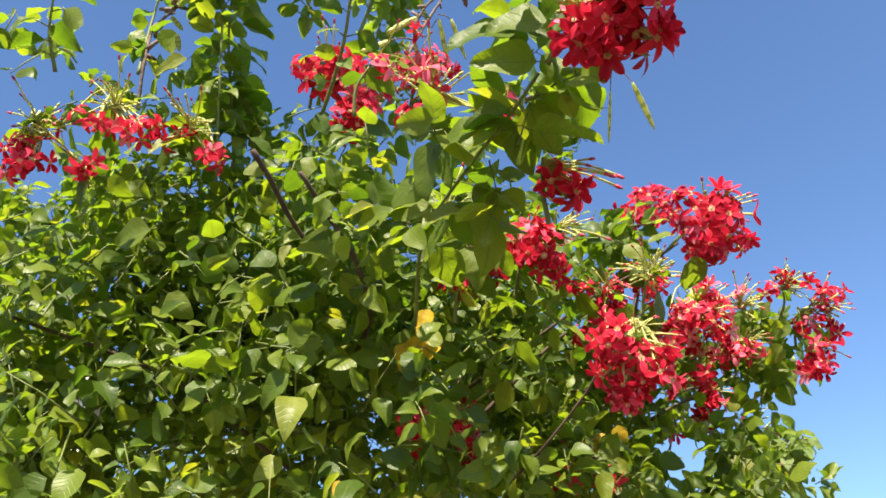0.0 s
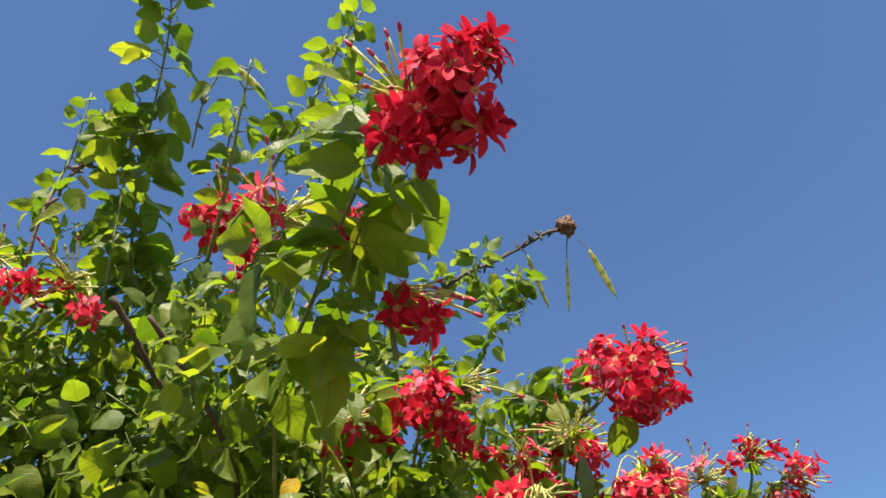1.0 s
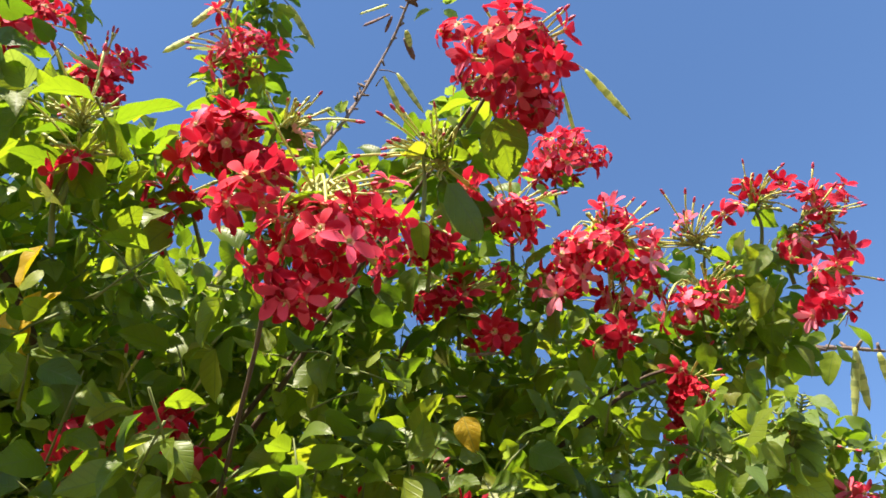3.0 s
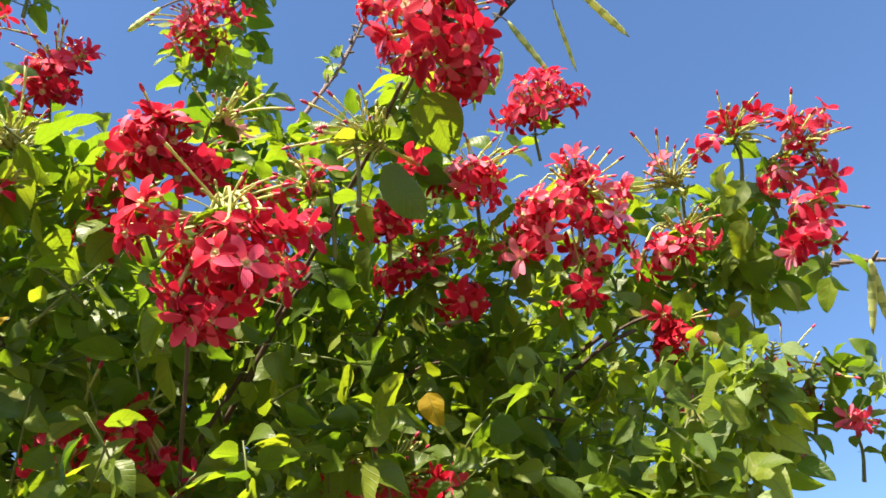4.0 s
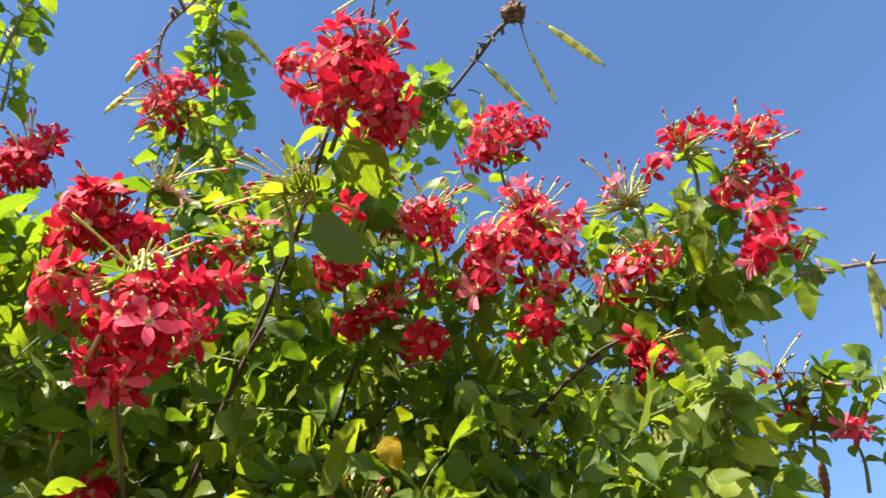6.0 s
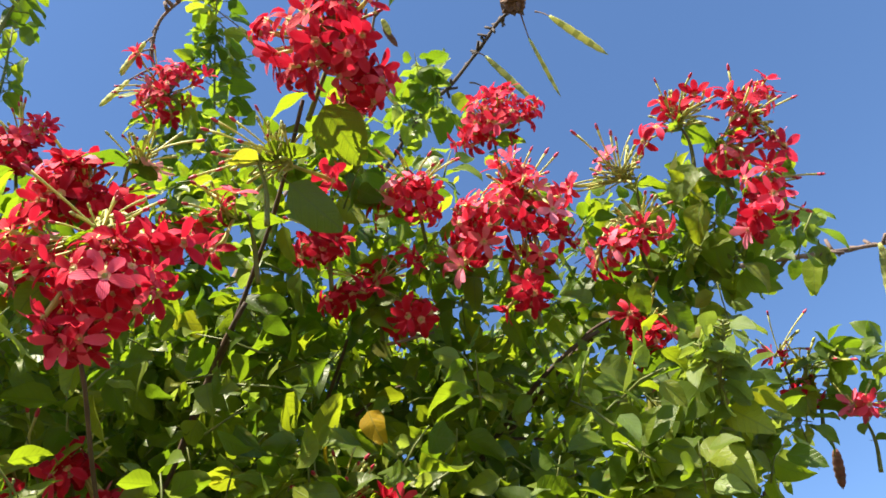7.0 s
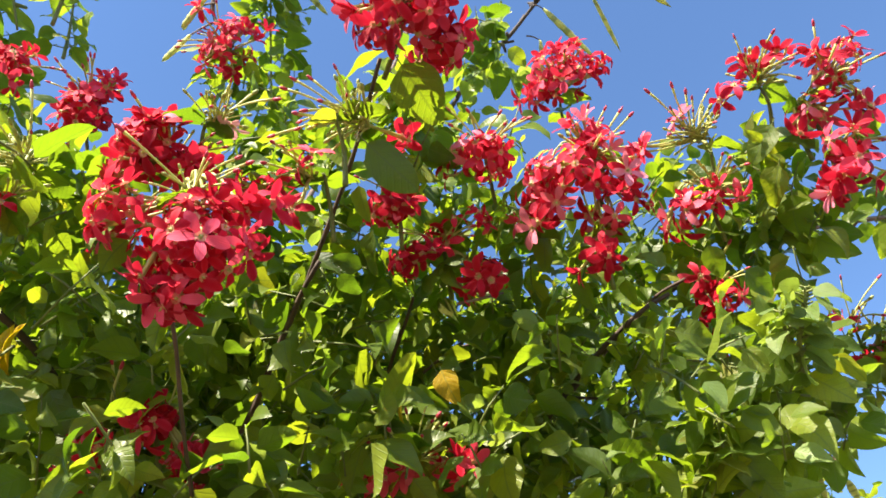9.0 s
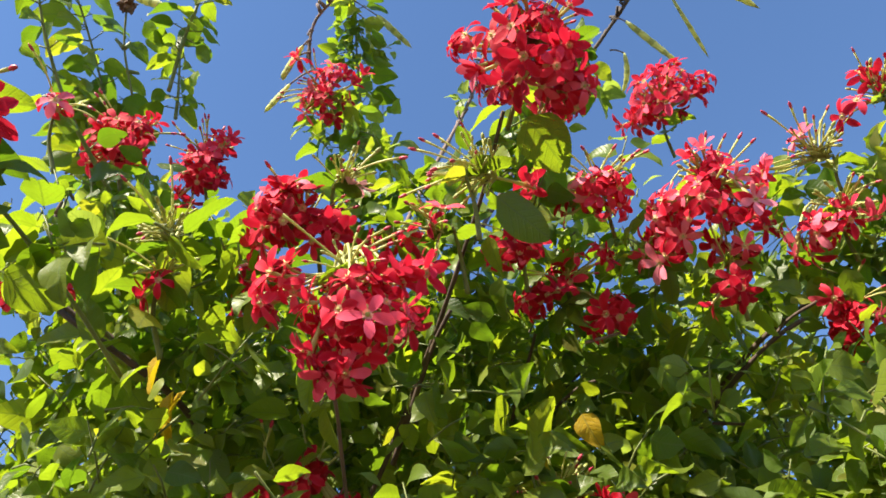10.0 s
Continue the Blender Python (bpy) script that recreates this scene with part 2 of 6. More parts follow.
def leaf_mesh(form, mat, name):
    """A single leaf with its stalk, one unit long."""
    v, f, uv = form
    verts, faces, uvs = [tuple(p) for p in v], list(f), [tuple(p) for p in uv]
    n = len(verts)
    for y, z, r in ((-0.14, 0.03, 0.013), (0.02, -0.004, 0.01)):
        for k in range(3):
            a = k * 2.0944
            verts.append((r * math.cos(a), y, z + r * math.sin(a)))
            uvs.append((0.5, 0.0))
    for k in range(3):
        j = (k + 1) % 3
        faces.append((n + k, n + j, n + 3 + j, n + 3 + k))
    return mesh_of(name, verts, faces, [mat, GREEN_STEM], [0] * len(f) + [1] * 3, uvs)


LEAVES = [leaf_mesh(f, LEAF, "leaf") for f in LEAF_FORMS]
YOUNG_LEAVES = [leaf_mesh(f, YOUNG, "young_leaf") for f in LEAF_FORMS]
YELLOW_LEAVES = [leaf_mesh(f, YELLOWED, "yellow_leaf") for f in LEAF_FORMS]


def leaf_pose(base, along, up, size):
    """A pose that lays a unit leaf from base, pointing along, its face up."""
    y = Vector(along).normalized()
    x = y.cross(Vector(up))
    if x.length < 1e-4:
        x = y.orthogonal()
    x.normalize()
    z = x.cross(y)
    m = Matrix((x, y, z)).transposed().to_4x4()
    return Matrix.Translation(base) @ m @ Matrix.Scale(size, 4)


def tube_verts(points, radii, sides=6):
    """Rings along a line: vertices and faces."""
    pts = [Vector(p) for p in points]
    verts, faces = [], []
    side = None
    for i, p in enumerate(pts):
        d = (pts[min(i + 1, len(pts) - 1)] - pts[max(i - 1, 0)]).normalized()
        side = d.orthogonal().normalized() if side is None else (side - d * side.dot(d)).normalized()
        other = d.cross(side)
        for k in range(sides):
            a = 2 * math.pi * k / sides
            verts.append(p + (side * math.cos(a) + other * math.sin(a)) * radii[i])
    for i in range(len(pts) - 1):
        for k in range(sides):
            j = (k + 1) % sides
            faces.append((i * sides + k, i * sides + j, (i + 1) * sides + j, (i + 1) * sides + k))
    faces.append(tuple(range(sides))[::-1])
    faces.append(tuple(range((len(pts) - 1) * sides, len(pts) * sides)))
    return verts, faces


def smooth_line(points, steps=5):
    """A glide through the points."""
    p = [Vector(q) for q in points]
    p = [p[0] * 2 - p[1]] + p + [p[-1] * 2 - p[-2]]
    out = []
    for i in range(1, len(p) - 2):
        for s in range(steps):
            t = s / steps
            a, b, c, d = p[i - 1:i + 3]
            out.append(0.5 * ((2 * b) + (c - a) * t + (2 * a - 5 * b + 4 * c - d) * t * t + (3 * b - a - 3 * c + d) * t ** 3))
    out.append(p[-2])
    return out


def stem_mesh(name, points, r0, r1, mat, knots=0.12, sides=6, seed=0):
    rnd = random.Random(seed)
    line = smooth_line(points)
    n = len(line) - 1
    radii = [(r0 + (r1 - r0) * i / n) * (1 + rnd.uniform(-knots, knots)) for i in range(n + 1)]
    verts, faces = tube_verts(line, radii, sides)
    return mesh_of(name, verts, faces, [mat])


# ---- flowers ----
def star_form(lift, reflex, seed):
    """The five spread petals of a flower round +z: vertices, faces, uvs."""
    rnd = random.Random(seed)
    verts, faces, uvs = [], [], []
    for k in range(5):
        ang = k * 2 * math.pi / 5 + rnd.uniform(-0.14, 0.14)
        out, across = Vector((math.cos(ang), math.sin(ang), 0)), Vector((-math.sin(ang), math.cos(ang), 0))
        size, up = 0.019 * rnd.uniform(0.88, 1.1), lift + rnd.uniform(-0.22, 0.22)
        back, roll = reflex + rnd.uniform(-0.25, 0.25), rnd.uniform(-0.3, 0.3)
        n = len(verts)
        for s, half in ((0.0, 0.07), (0.2, 0.13), (0.45, 0.205), (0.7, 0.22), (0.9, 0.13), (1.0, 0.02)):
            bow = up - back * s
            reach, rise = size * s * math.cos(bow), size * s * math.sin(bow)
            for w in (-1, 0, 1):
                cup = abs(w) * half * size * 0.2 + w * roll * half * size
                verts.append(tuple(out * (reach + 0.0011) + across * (w * half * size) + Vector((0, 0, rise + cup))))
                uvs.append((0.5 + 0.5 * w * half / 0.22, s))
        for i in range(5):
            for j in range(2):
                q = n + i * 3 + j
                faces.append((q, q + 1, q + 4, q + 3))
    return np.array(verts, float), faces, np.array(uvs, float)


STARS = [star_form(a, b, 60 + i) for i, (a, b) in enumerate(((0.25, 0.3), (0.1, 0.5), (0.45, 0.5), (0.6, 0.2), (0.0, 0.6), (0.3, 0.8), (0.9, 0.2), (0.2, 0.1)))]


def flower_mesh(start, star, facing, form, size, lift=0.0, petal=None):
    """A slim curved tube from start that opens into petals at star, turned to facing."""
    length = (star - start).length
    a, d = start, star
    b = a + (d - a).normalized() * length * 0.4 + Vector((0, 0, lift * length))
    c = d - facing * length * 0.32 + Vector((0, 0, lift * 0.6 * length))
    line = []
    for i in range(7):
        t = i / 6
        line.append(a * (1 - t) ** 3 + b * (3 * t * (1 - t) ** 2) + c * (3 * t * t * (1 - t)) + d * t ** 3)
    tube, faces = tube_verts(line, [r * size * (1.4 if lift else 1.1) for r in (0.0015, 0.0011, 0.001, 0.001, 0.0011, 0.0013, 0.0015)], 5)
    v, f, uv = form
    turn = np.array(aim((0, 0, 0), facing, size=size).to_3x3())
    n = len(tube)
    verts = [tuple(p) for p in tube] + [tuple(p) for p in v @ turn.T + np.array(d)]
    uvs = [(0.5, 0.5)] * n + [tuple(p) for p in uv]
    mats = [1] * len(faces) + [0] * len(f)
    faces = list(faces) + [tuple(n + i for i in q) for q in f]
    # stamens and throat
    eye, m = d + facing * 0.0035 * size, len(verts)
    side = facing.orthogonal().normalized() * 0.0016 * size
    other = facing.cross(side)
    verts += [tuple(eye + facing * 0.001), tuple(d + side), tuple(d + other), tuple(d - side), tuple(d - other)]
    uvs += [(0.5, 0.5)] * 5
    faces += [(m, m + 1 + k, m + 1 + (k + 1) % 4) for k in range(4)]
    mats += [1] * 4
    return mesh_of("flower", verts, faces, [petal or PETAL, TUBE], mats, uvs)


def bud_mesh(length, bend, tip, thick=1.0, ripe=True):
    line, p, a = [Vector((0, 0, 0))], Vector((0, 0, 0)), 0.0
    for i in range(5):
        a += bend / 5
        p = p + Vector((math.sin(a), 0, math.cos(a))) * length / 5
        line.append(p.copy())
    d = Vector((math.sin(a), 0, math.cos(a)))
    radii = [0.0021, 0.0013, 0.0012, 0.0012, 0.0014, 0.0018]
    verts, faces = tube_verts(line, [r * thick for r in radii], 5)
    mats = [0] * len(faces)
    head, hf = tube_verts([p, p + d * tip * 0.35, p + d * tip * 0.75, p + d * tip], [0.0016 * thick, 0.0023 * thick, 0.0018 * thick, 0.0004], 6)
    n = len(verts)
    verts += head
    faces += [tuple(n + i for i in f) for f in hf]
    mats += [1] * len(hf)
    return mesh_of("bud", verts, faces, [TUBE, BUD_TIP if ripe else GREEN_BUD], mats)


BUDS = [bud_mesh(0.062, 0.5, 0.008, 0.78), bud_mesh(0.044, 0.8, 0.007, 0.74), bud_mesh(0.03, 0.4, 0.006, 0.75, False), bud_mesh(0.018, 0.5, 0.0045, 0.65, False)]


def aim(base, way, droop=Vector((0, 0, -1)), size=1.0, spin=0.0):
    """A pose with +z along way and +x turned towards droop."""
    z = Vector(way).normalized()
    x = droop - z * droop.dot(z)
    x = x.normalized() if x.length > 1e-3 else z.orthogonal().normalized()
    m = Matrix((x, z.cross(x), z)).transposed().to_4x4()
    return Matrix.Translation(base) @ m @ Matrix.Rotation(spin, 4, 'Z') @ Matrix.Scale(size, 4)


def ball_way(rnd):
    while True:
        v = Vector((rnd.uniform(-1, 1), rnd.uniform(-1, 1), rnd.uniform(-1, 1)))
        if 0.05 < v.length < 1:
            return v.normalized()


def cone_way(rnd, axis, degrees):
    """A way within so many degrees of axis, evenly spread."""
    c = 1 - rnd.random() * (1 - math.cos(radians(degrees)))
    axis = Vector(axis).normalized()
    u = axis.orthogonal().normalized()
    w = axis.cross(u)
    a = rnd.random() * 2 * math.pi
    s = math.sqrt(max(0, 1 - c * c))
    return axis * c + (u * math.cos(a) + w * math.sin(a)) * s


LEAF_SIZE = 0.047


def flowering_shoot(label, node, root, masses, buds, bud_way, young, leaves, arch, seed, spread=55, size=1.0, rose=0.1, petal=None):
    """A shoot with one flower head: its stem from root to node, long-tubed flowers that fill the masses (centre, half
    width, half height, count), buds and leaves in pairs. arch: how many tubes rise and bow down. rose: the share of pink flowers."""
    rnd = random.Random(seed * 7 + 3)
    node, root = Vector(node), Vector(root)
    run = node - root
    sag = Vector((rnd.uniform(-0.1, 0.1), rnd.uniform(-0.1, 0.1), 0.06)) * run.length
    line = smooth_line([root, root + run * 0.5 + sag, node], 6)
    shoot = tagged(new("flowering_shoot"), label, "flowering shoot", "flowering shoots of the creeper")
    shoot.location = root
    inverse = Matrix.Translation(-root)
    verts, faces = tube_verts([q - root for q in line], [0.0028 - 0.0012 * i / (len(line) - 1) for i in range(len(line))], 6)
    part("stem", mesh_of("stem", verts, faces, [GREEN_STEM]), shoot)
    ahead = (line[-1] - line[-3]).normalized()
    middle = sum((Vector(c) for c, *_ in masses), Vector()) / max(1, len(masses)) if masses else node + ahead * 0.03
    axis = (middle - node) * 0.45
    if axis.length < 0.012:
        axis = ahead * 0.012
    hv, hf = tube_verts([node - root, node - root + axis * 0.5, node - root + axis], [0.0018, 0.0016, 0.001], 6)
    head = part("flower_head", mesh_of("flower_head", hv, hf, [GREEN_STEM]), shoot)
    bowed = arch
    for centre, wide, high, count in masses:
        centre = Vector(centre)
        for i in range(count):
            way = ball_way(rnd)
            if way.y > 0.35 and rnd.random() < 0.6:
                way.y = -way.y
            r = 0.4 + 0.68 * rnd.random() ** 0.7 + 0.22 * noise.noise(way * 1.6 + centre * 9)
            deep = 0.62 * max(wide, high)
            star = centre + Vector((way.x * wide, way.y * deep, way.z * high)) * r
            start = node + axis * rnd.random()
            if (star - start).length > 0.085:
                start = star + (start - star).normalized() * 0.085
            # the tube bends from its start to the way in which the star looks
            facing = ((star - centre).normalized() * 0.9 + (star - start).normalized() * 0.6 + ball_way(rnd) * 0.55 + Vector((0, -0.35, 0.1))).normalized()
            lift = 0.0
            if bowed > 0 and star.z < node.z - 0.01:
                bowed, lift = bowed - 1, rnd.uniform(0.7, 1.1)
                start = node + axis * rnd.random() * 0.3
            me = flower_mesh(start - root, star - root, facing, rnd.choice(STARS), size * rnd.uniform(0.9, 1.24), lift, petal or (ROSE if rnd.random() < rose else PETAL))
            part("flower", me, head)
    for i in range(round(buds * 1.6)):
        base = node + axis * rnd.uniform(0.2, 1.0)
        way = cone_way(rnd, bud_way, spread)
        part("bud", BUDS[rnd.choice((0, 0, 1, 1, 2))], head, inverse @ aim(base, way, size=size * rnd.uniform(0.8, 1.2), spin=rnd.uniform(-0.9, 0.9)))
    for i in range(young):
        base = node + axis * rnd.uniform(0.3, 1.0) + ball_way(rnd) * 0.006
        part("bud", BUDS[rnd.choice((2, 2, 3))], head, inverse @ aim(base, cone_way(rnd, bud_way, min(85, spread + 20)), size=size * rnd.uniform(0.8, 1.35)))
    for i in range(leaves):
        s = 0.9 - 0.75 * (i // 2) / max(1, (leaves + 1) // 2)
        at = s * (len(line) - 1)
        p = line[int(at)].lerp(line[min(int(at) + 1, len(line) - 1)], at % 1)
        around = Matrix.Rotation(math.pi * (i % 2) + (i // 2) * 1.57 + rnd.uniform(-0.5, 0.5), 3, ahead) @ ahead.orthogonal()
        way = around.normalized() + ahead * 0.2 + Vector((0, 0, -0.35))
        up = Vector((rnd.uniform(-0.5, 0.5), rnd.uniform(-0.7, 0.3), 1))
        part("leaf", rnd.choice(LEAVES), shoot, inverse @ leaf_pose(p, way, up, LEAF_SIZE * rnd.uniform(0.7, 1.15)))
    return shoot


def leaf(shoot, base, tip, face, kind=LEAVES, n=0):
    """One leaf of a shoot or branch from base to tip, its face turned to face."""
    way = Vector(tip) - Vector(base)
    m = Matrix.Translation(-shoot.location) @ leaf_pose(base, way, face, way.length)
    return part("leaf", kind[n % len(kind)], shoot, m)


def branch(owner, points, r0, r1, mat=BROWN_STEM, seed=0, name="branch"):
    pts = [Vector(p) - owner.location for p in points]
    return part(name, stem_mesh(name, pts, r0, r1, mat, seed=seed), owner)


class Foliage:
    """Leaves on fine twigs, gathered into one mesh."""

    def __init__(self, forms, seed, single=0):
        self.single, self.apart = single, []
        self.forms, self.rnd = forms, random.Random(seed)
        self.verts, self.faces, self.uvs, self.mats, self.count = [], [], [], [], 0

    def add(self, m, form, mat=0):
        if mat == 0 and len(self.apart) < self.single:
            self.apart.append(m)
            return
        v, f, uv = form
        r = np.array(m.to_3x3())
        self.verts.append(v @ r.T + np.array(m.translation))
        self.faces.extend(tuple(i + self.count for i in face) for face in f)
        self.uvs.append(uv)
        self.mats.extend([mat] * len(f))
        self.count += len(v)

    def add_tube(self, a, b, r):
        verts, faces = tube_verts([a, (a + b) / 2 + Vector((0, 0, 0.004)), b], [r, r * 0.8, r * 0.5], 4)
        self.faces.extend(tuple(i + self.count for i in face) for face in faces)
        self.verts.append(np.array([tuple(v) for v in verts]))
        self.uvs.append(np.full((len(verts), 2), 0.5))
        self.mats.extend([2] * len(faces))
        self.count += len(verts)

    def spray(self, centre, radius, leaves, size=LEAF_SIZE, young=0.08, flat=1.0):
        """Twigs through a ball, each with leaves in pairs."""
        rnd, centre = self.rnd, Vector(centre)
        done = 0
        while done < leaves * 1.25:
            way = (ball_way(rnd) + Vector((0, 0, 0.55))).normalized()
            where = ball_way(rnd) * radius * rnd.random() ** 0.4
            where.z *= flat
            start = centre + where - way * radius * 0.3
            length = rnd.uniform(0.5, 0.9) * max(radius, 0.07)
            end = start + way * length
            self.add_tube(start, end, 0.0013)
            pairs = rnd.randint(2, 4)
            turn = rnd.uniform(0, 3)
            for k in range(pairs):
                p = start.lerp(end, (k + 0.6) / pairs)
                for half in (0, math.pi):
                    out = Matrix.Rotation(turn + half + k * 1.4 + rnd.uniform(-0.3, 0.3), 3, way) @ way.orthogonal().normalized()
                    along = out + way * 0.25 + Vector((0, 0, rnd.uniform(-0.75, 0.1)))
                    up = Vector((rnd.uniform(-0.9, 0.9) - 0.2, rnd.uniform(-0.9, 0.9) - 0.5, rnd.uniform(0.1, 0.9)))
                    fresh = rnd.random() < young
                    s = 0.9 * size * rnd.choice((rnd.uniform(0.45, 0.9), rnd.uniform(0.8, 1.3))) * (0.6 if fresh else 1)
                    self.add(leaf_pose(p + out * 0.008, along, up, s), rnd.choice(self.forms), 1 if fresh else 0)
                    done += 1

    def part(self, name, owner):
        v = np.concatenate(self.verts) - np.array(owner.location)
        for i, m in enumerate(self.apart):
            part("leaf", LEAVES[i % len(LEAVES)], owner, Matrix.Translation(-owner.location) @ m)
        me = mesh_of(name, v, self.faces, [LEAF, YOUNG, GREEN_STEM], self.mats, np.concatenate(self.uvs))
        return tagged(part(name, me, owner), kind="stuff")


def pod(owner, a, b, width=0.011, curve=0.0, seed=0, stalk=None, dry=False):
    """A flat seed pod from a to b with bulging seeds and a dark seam."""
    a, b = Vector(a) - owner.location, Vector(b) - owner.location
    d = b - a
    n = 13
    side = d.normalized().cross(Vector((0.2, 1, 0.1))).normalized()
    face = d.normalized().cross(side)
    verts, faces, mats = [], [], []
    for i in range(n):
        s = i / (n - 1)
        w = width * 0.5 * (max(0.04, math.sin(math.pi * min(1, s * 1.02 + 0.02)) ** 0.38)) * (1 + 0.10 * math.sin(s * 40))
        thick = 0.0016 + 0.0016 * abs(math.sin(s * 20)) * (1 if 0.05 < s < 0.95 else 0)
        c = a + d * s + side * (curve * d.length * math.sin(math.pi * s))
        twist = 0.5 * math.sin(s * 2 + seed)
        u, f = side * math.cos(twist) + face * math.sin(twist), face * math.cos(twist) - side * math.sin(twist)
        for x, z in ((-1, 0), (-0.8, 0.8), (0, 1.2), (0.8, 0.8), (1, 0), (0.8, -0.8), (0, -1.2), (-0.8, -0.8)):
            verts.append(c + u * (x * w) + f * (z * min(thick, w)))
    for i in range(n - 1):
        for k in range(8):
            j = (k + 1) % 8
            faces.append((i * 8 + k, i * 8 + j, i * 8 + 8 + j, i * 8 + 8 + k))
            mats.append(1 if k in (0, 7) or (i % 3 == 2 and k in (1, 2)) else 0)
    faces += [tuple(range(8))[::-1], tuple(range(n * 8 - 8, n * 8))]
    mats += [1, 1]
    p = part("seed_pod", mesh_of("seed_pod", verts, faces, [DRY_POD, DRY] if dry else [POD, POD_SEAM], mats), owner, label="dry reddish-brown seed pod" if dry else "pale green flat seed pod")
    if stalk is not None:
        q = Vector(stalk) - owner.location
        part("pod_stalk", stem_mesh("pod_stalk", [q, (q + a) / 2 + Vector((0, 0, 0.006)), a], 0.002, 0.0013, GREY_TWIG), owner)
    return p


def husk(owner, centre, radius, seed=0):
    """A clump of dry, crumpled bracts at a twig's end."""
    bm = bmesh.new()
    bmesh.ops.create_icosphere(bm, subdivisions=3, radius=radius * 0.8, matrix=Matrix.Translation(Vector(centre) - owner.location))
    middle = Vector(centre) - owner.location
    for v in bm.verts:
        way = (v.co - middle).normalized()
        v.co = middle + way * radius * (0.62 + 0.75 * abs(noise.noise(way * 2.7 + Vector((seed, 0, 0)))) + 0.3 * noise.noise(way * 7))
    bm.normal_update()
    me = bpy.data.meshes.new("dry_husk")
    bm.to_mesh(me)
    bm.free()
    me.materials.append(DRY)
    return part("dry_husk", me, owner, label="dark brown dried flower husk")


def twig_thing(label, points, r0, r1, mat=GREY_TWIG, knobs=10, seed=0):
    """A bare twig with small spurs along it."""
    rnd = random.Random(seed)
    root = Vector(points[0])
    thing = tagged(new("twig"), label, "twig", "twigs with seed pods")
    thing.location = root
    pts = [Vector(p) - root for p in points]
    line = smooth_line(pts, 6)
    n = len(line) - 1
    verts, faces = tube_verts(line, [(r0 + (r1 - r0) * i / n) * rnd.uniform(0.85, 1.2) for i in range(n + 1)], 6)
    part("stem", mesh_of("stem", verts, faces, [mat]), thing)
    for i in range(knobs):
        p = line[rnd.randint(int(n * 0.25), n)]
        way = (ball_way(rnd) + Vector((0, 0, 0.7))).normalized()
        kv, kf = tube_verts([p, p + way * 0.01, p + way * rnd.uniform(0.014, 0.028)], [0.0042, 0.0036, 0.003], 5)
        part("spur", mesh_of("spur", kv, kf, [mat]), thing)
    return thing


def rosette(owner, centre, radius, count, kind=YOUNG_LEAVES, size=0.035, seed=0):
    """A tuft of small leaves on a twig."""
    rnd = random.Random(seed)
    for i in range(count):
        way = ball_way(rnd)
        p = Vector(centre) + way * radius * rnd.uniform(0.1, 0.7)
        m = Matrix.Translation(-owner.location) @ leaf_pose(p, way + Vector((0, 0, rnd.uniform(-0.6, 0.5))), Vector((rnd.uniform(-1, 1), rnd.uniform(-1, 1), 0.8)), size * rnd.uniform(0.6, 1.2))
        part("leaf", rnd.choice(kind), owner, m)


# ---- ground and house ----
def ground_sheet():
    bm = bmesh.new()
    bmesh.ops.create_grid(bm, x_segments=60, y_segments=60, size=1.0)
    for v in bm.verts:
        d = v.co.length
        v.co *= 6 + 500 * d ** 3
        v.co.z = 0.03 * noise.noise(v.co * 0.6) if d < 0.7 else 0
    me = bpy.data.meshes.new("ground")
    bm.to_mesh(me)
    bm.free()
    me.materials.append(SOIL)
    return tagged(new("ground", me), "dark brown garden soil under the shrub", "ground", kind="structure")


ground_sheet()


def box_part(name, owner, size, centre, mat, bevel=0.01):
    bm = bmesh.new()
    bmesh.ops.create_cube(bm, size=1.0, matrix=Matrix.Translation(centre) @ Matrix.Diagonal((*size, 1)))
    bmesh.ops.bevel(bm, geom=bm.edges[:], offset=bevel, segments=2, affect='EDGES')
    me = bpy.data.meshes.new(name)
    bm.to_mesh(me)
    bm.free()
    me.materials.append(mat)
    return part(name, me, owner)


def house(place, turn, top):
    h = tagged(new("house"), "pale plastered house with a flat roof behind the shrub", "house")
    h.matrix_world = pose(*place, 0, 0, turn)
    box_part("wall", h, (1.4, 0.22, top), (0, 0, top / 2), PLASTER)
    box_part("wall", h, (1.4, 0.22, top), (0, 4.0, top / 2), PLASTER)
    box_part("wall", h, (0.22, 3.78, top), (-0.59, 2.0, top / 2), PLASTER)
    box_part("wall", h, (0.22, 3.78, top), (0.59, 2.0, top / 2), PLASTER)
    box_part("roof", h, (1.6, 4.4, 0.18), (0, 2.0, top + 0.09), CONCRETE, 0.02)
    return h


house((-2.40, 5.68, 0), 20, 4.23)

# ---- the creeper's body ----
creeper = tagged(new("flowering_creeper"), "tall tangled climbing shrub with veined green leaves", "shrub")
creeper.location = (0.5, 2.0, 0.0)

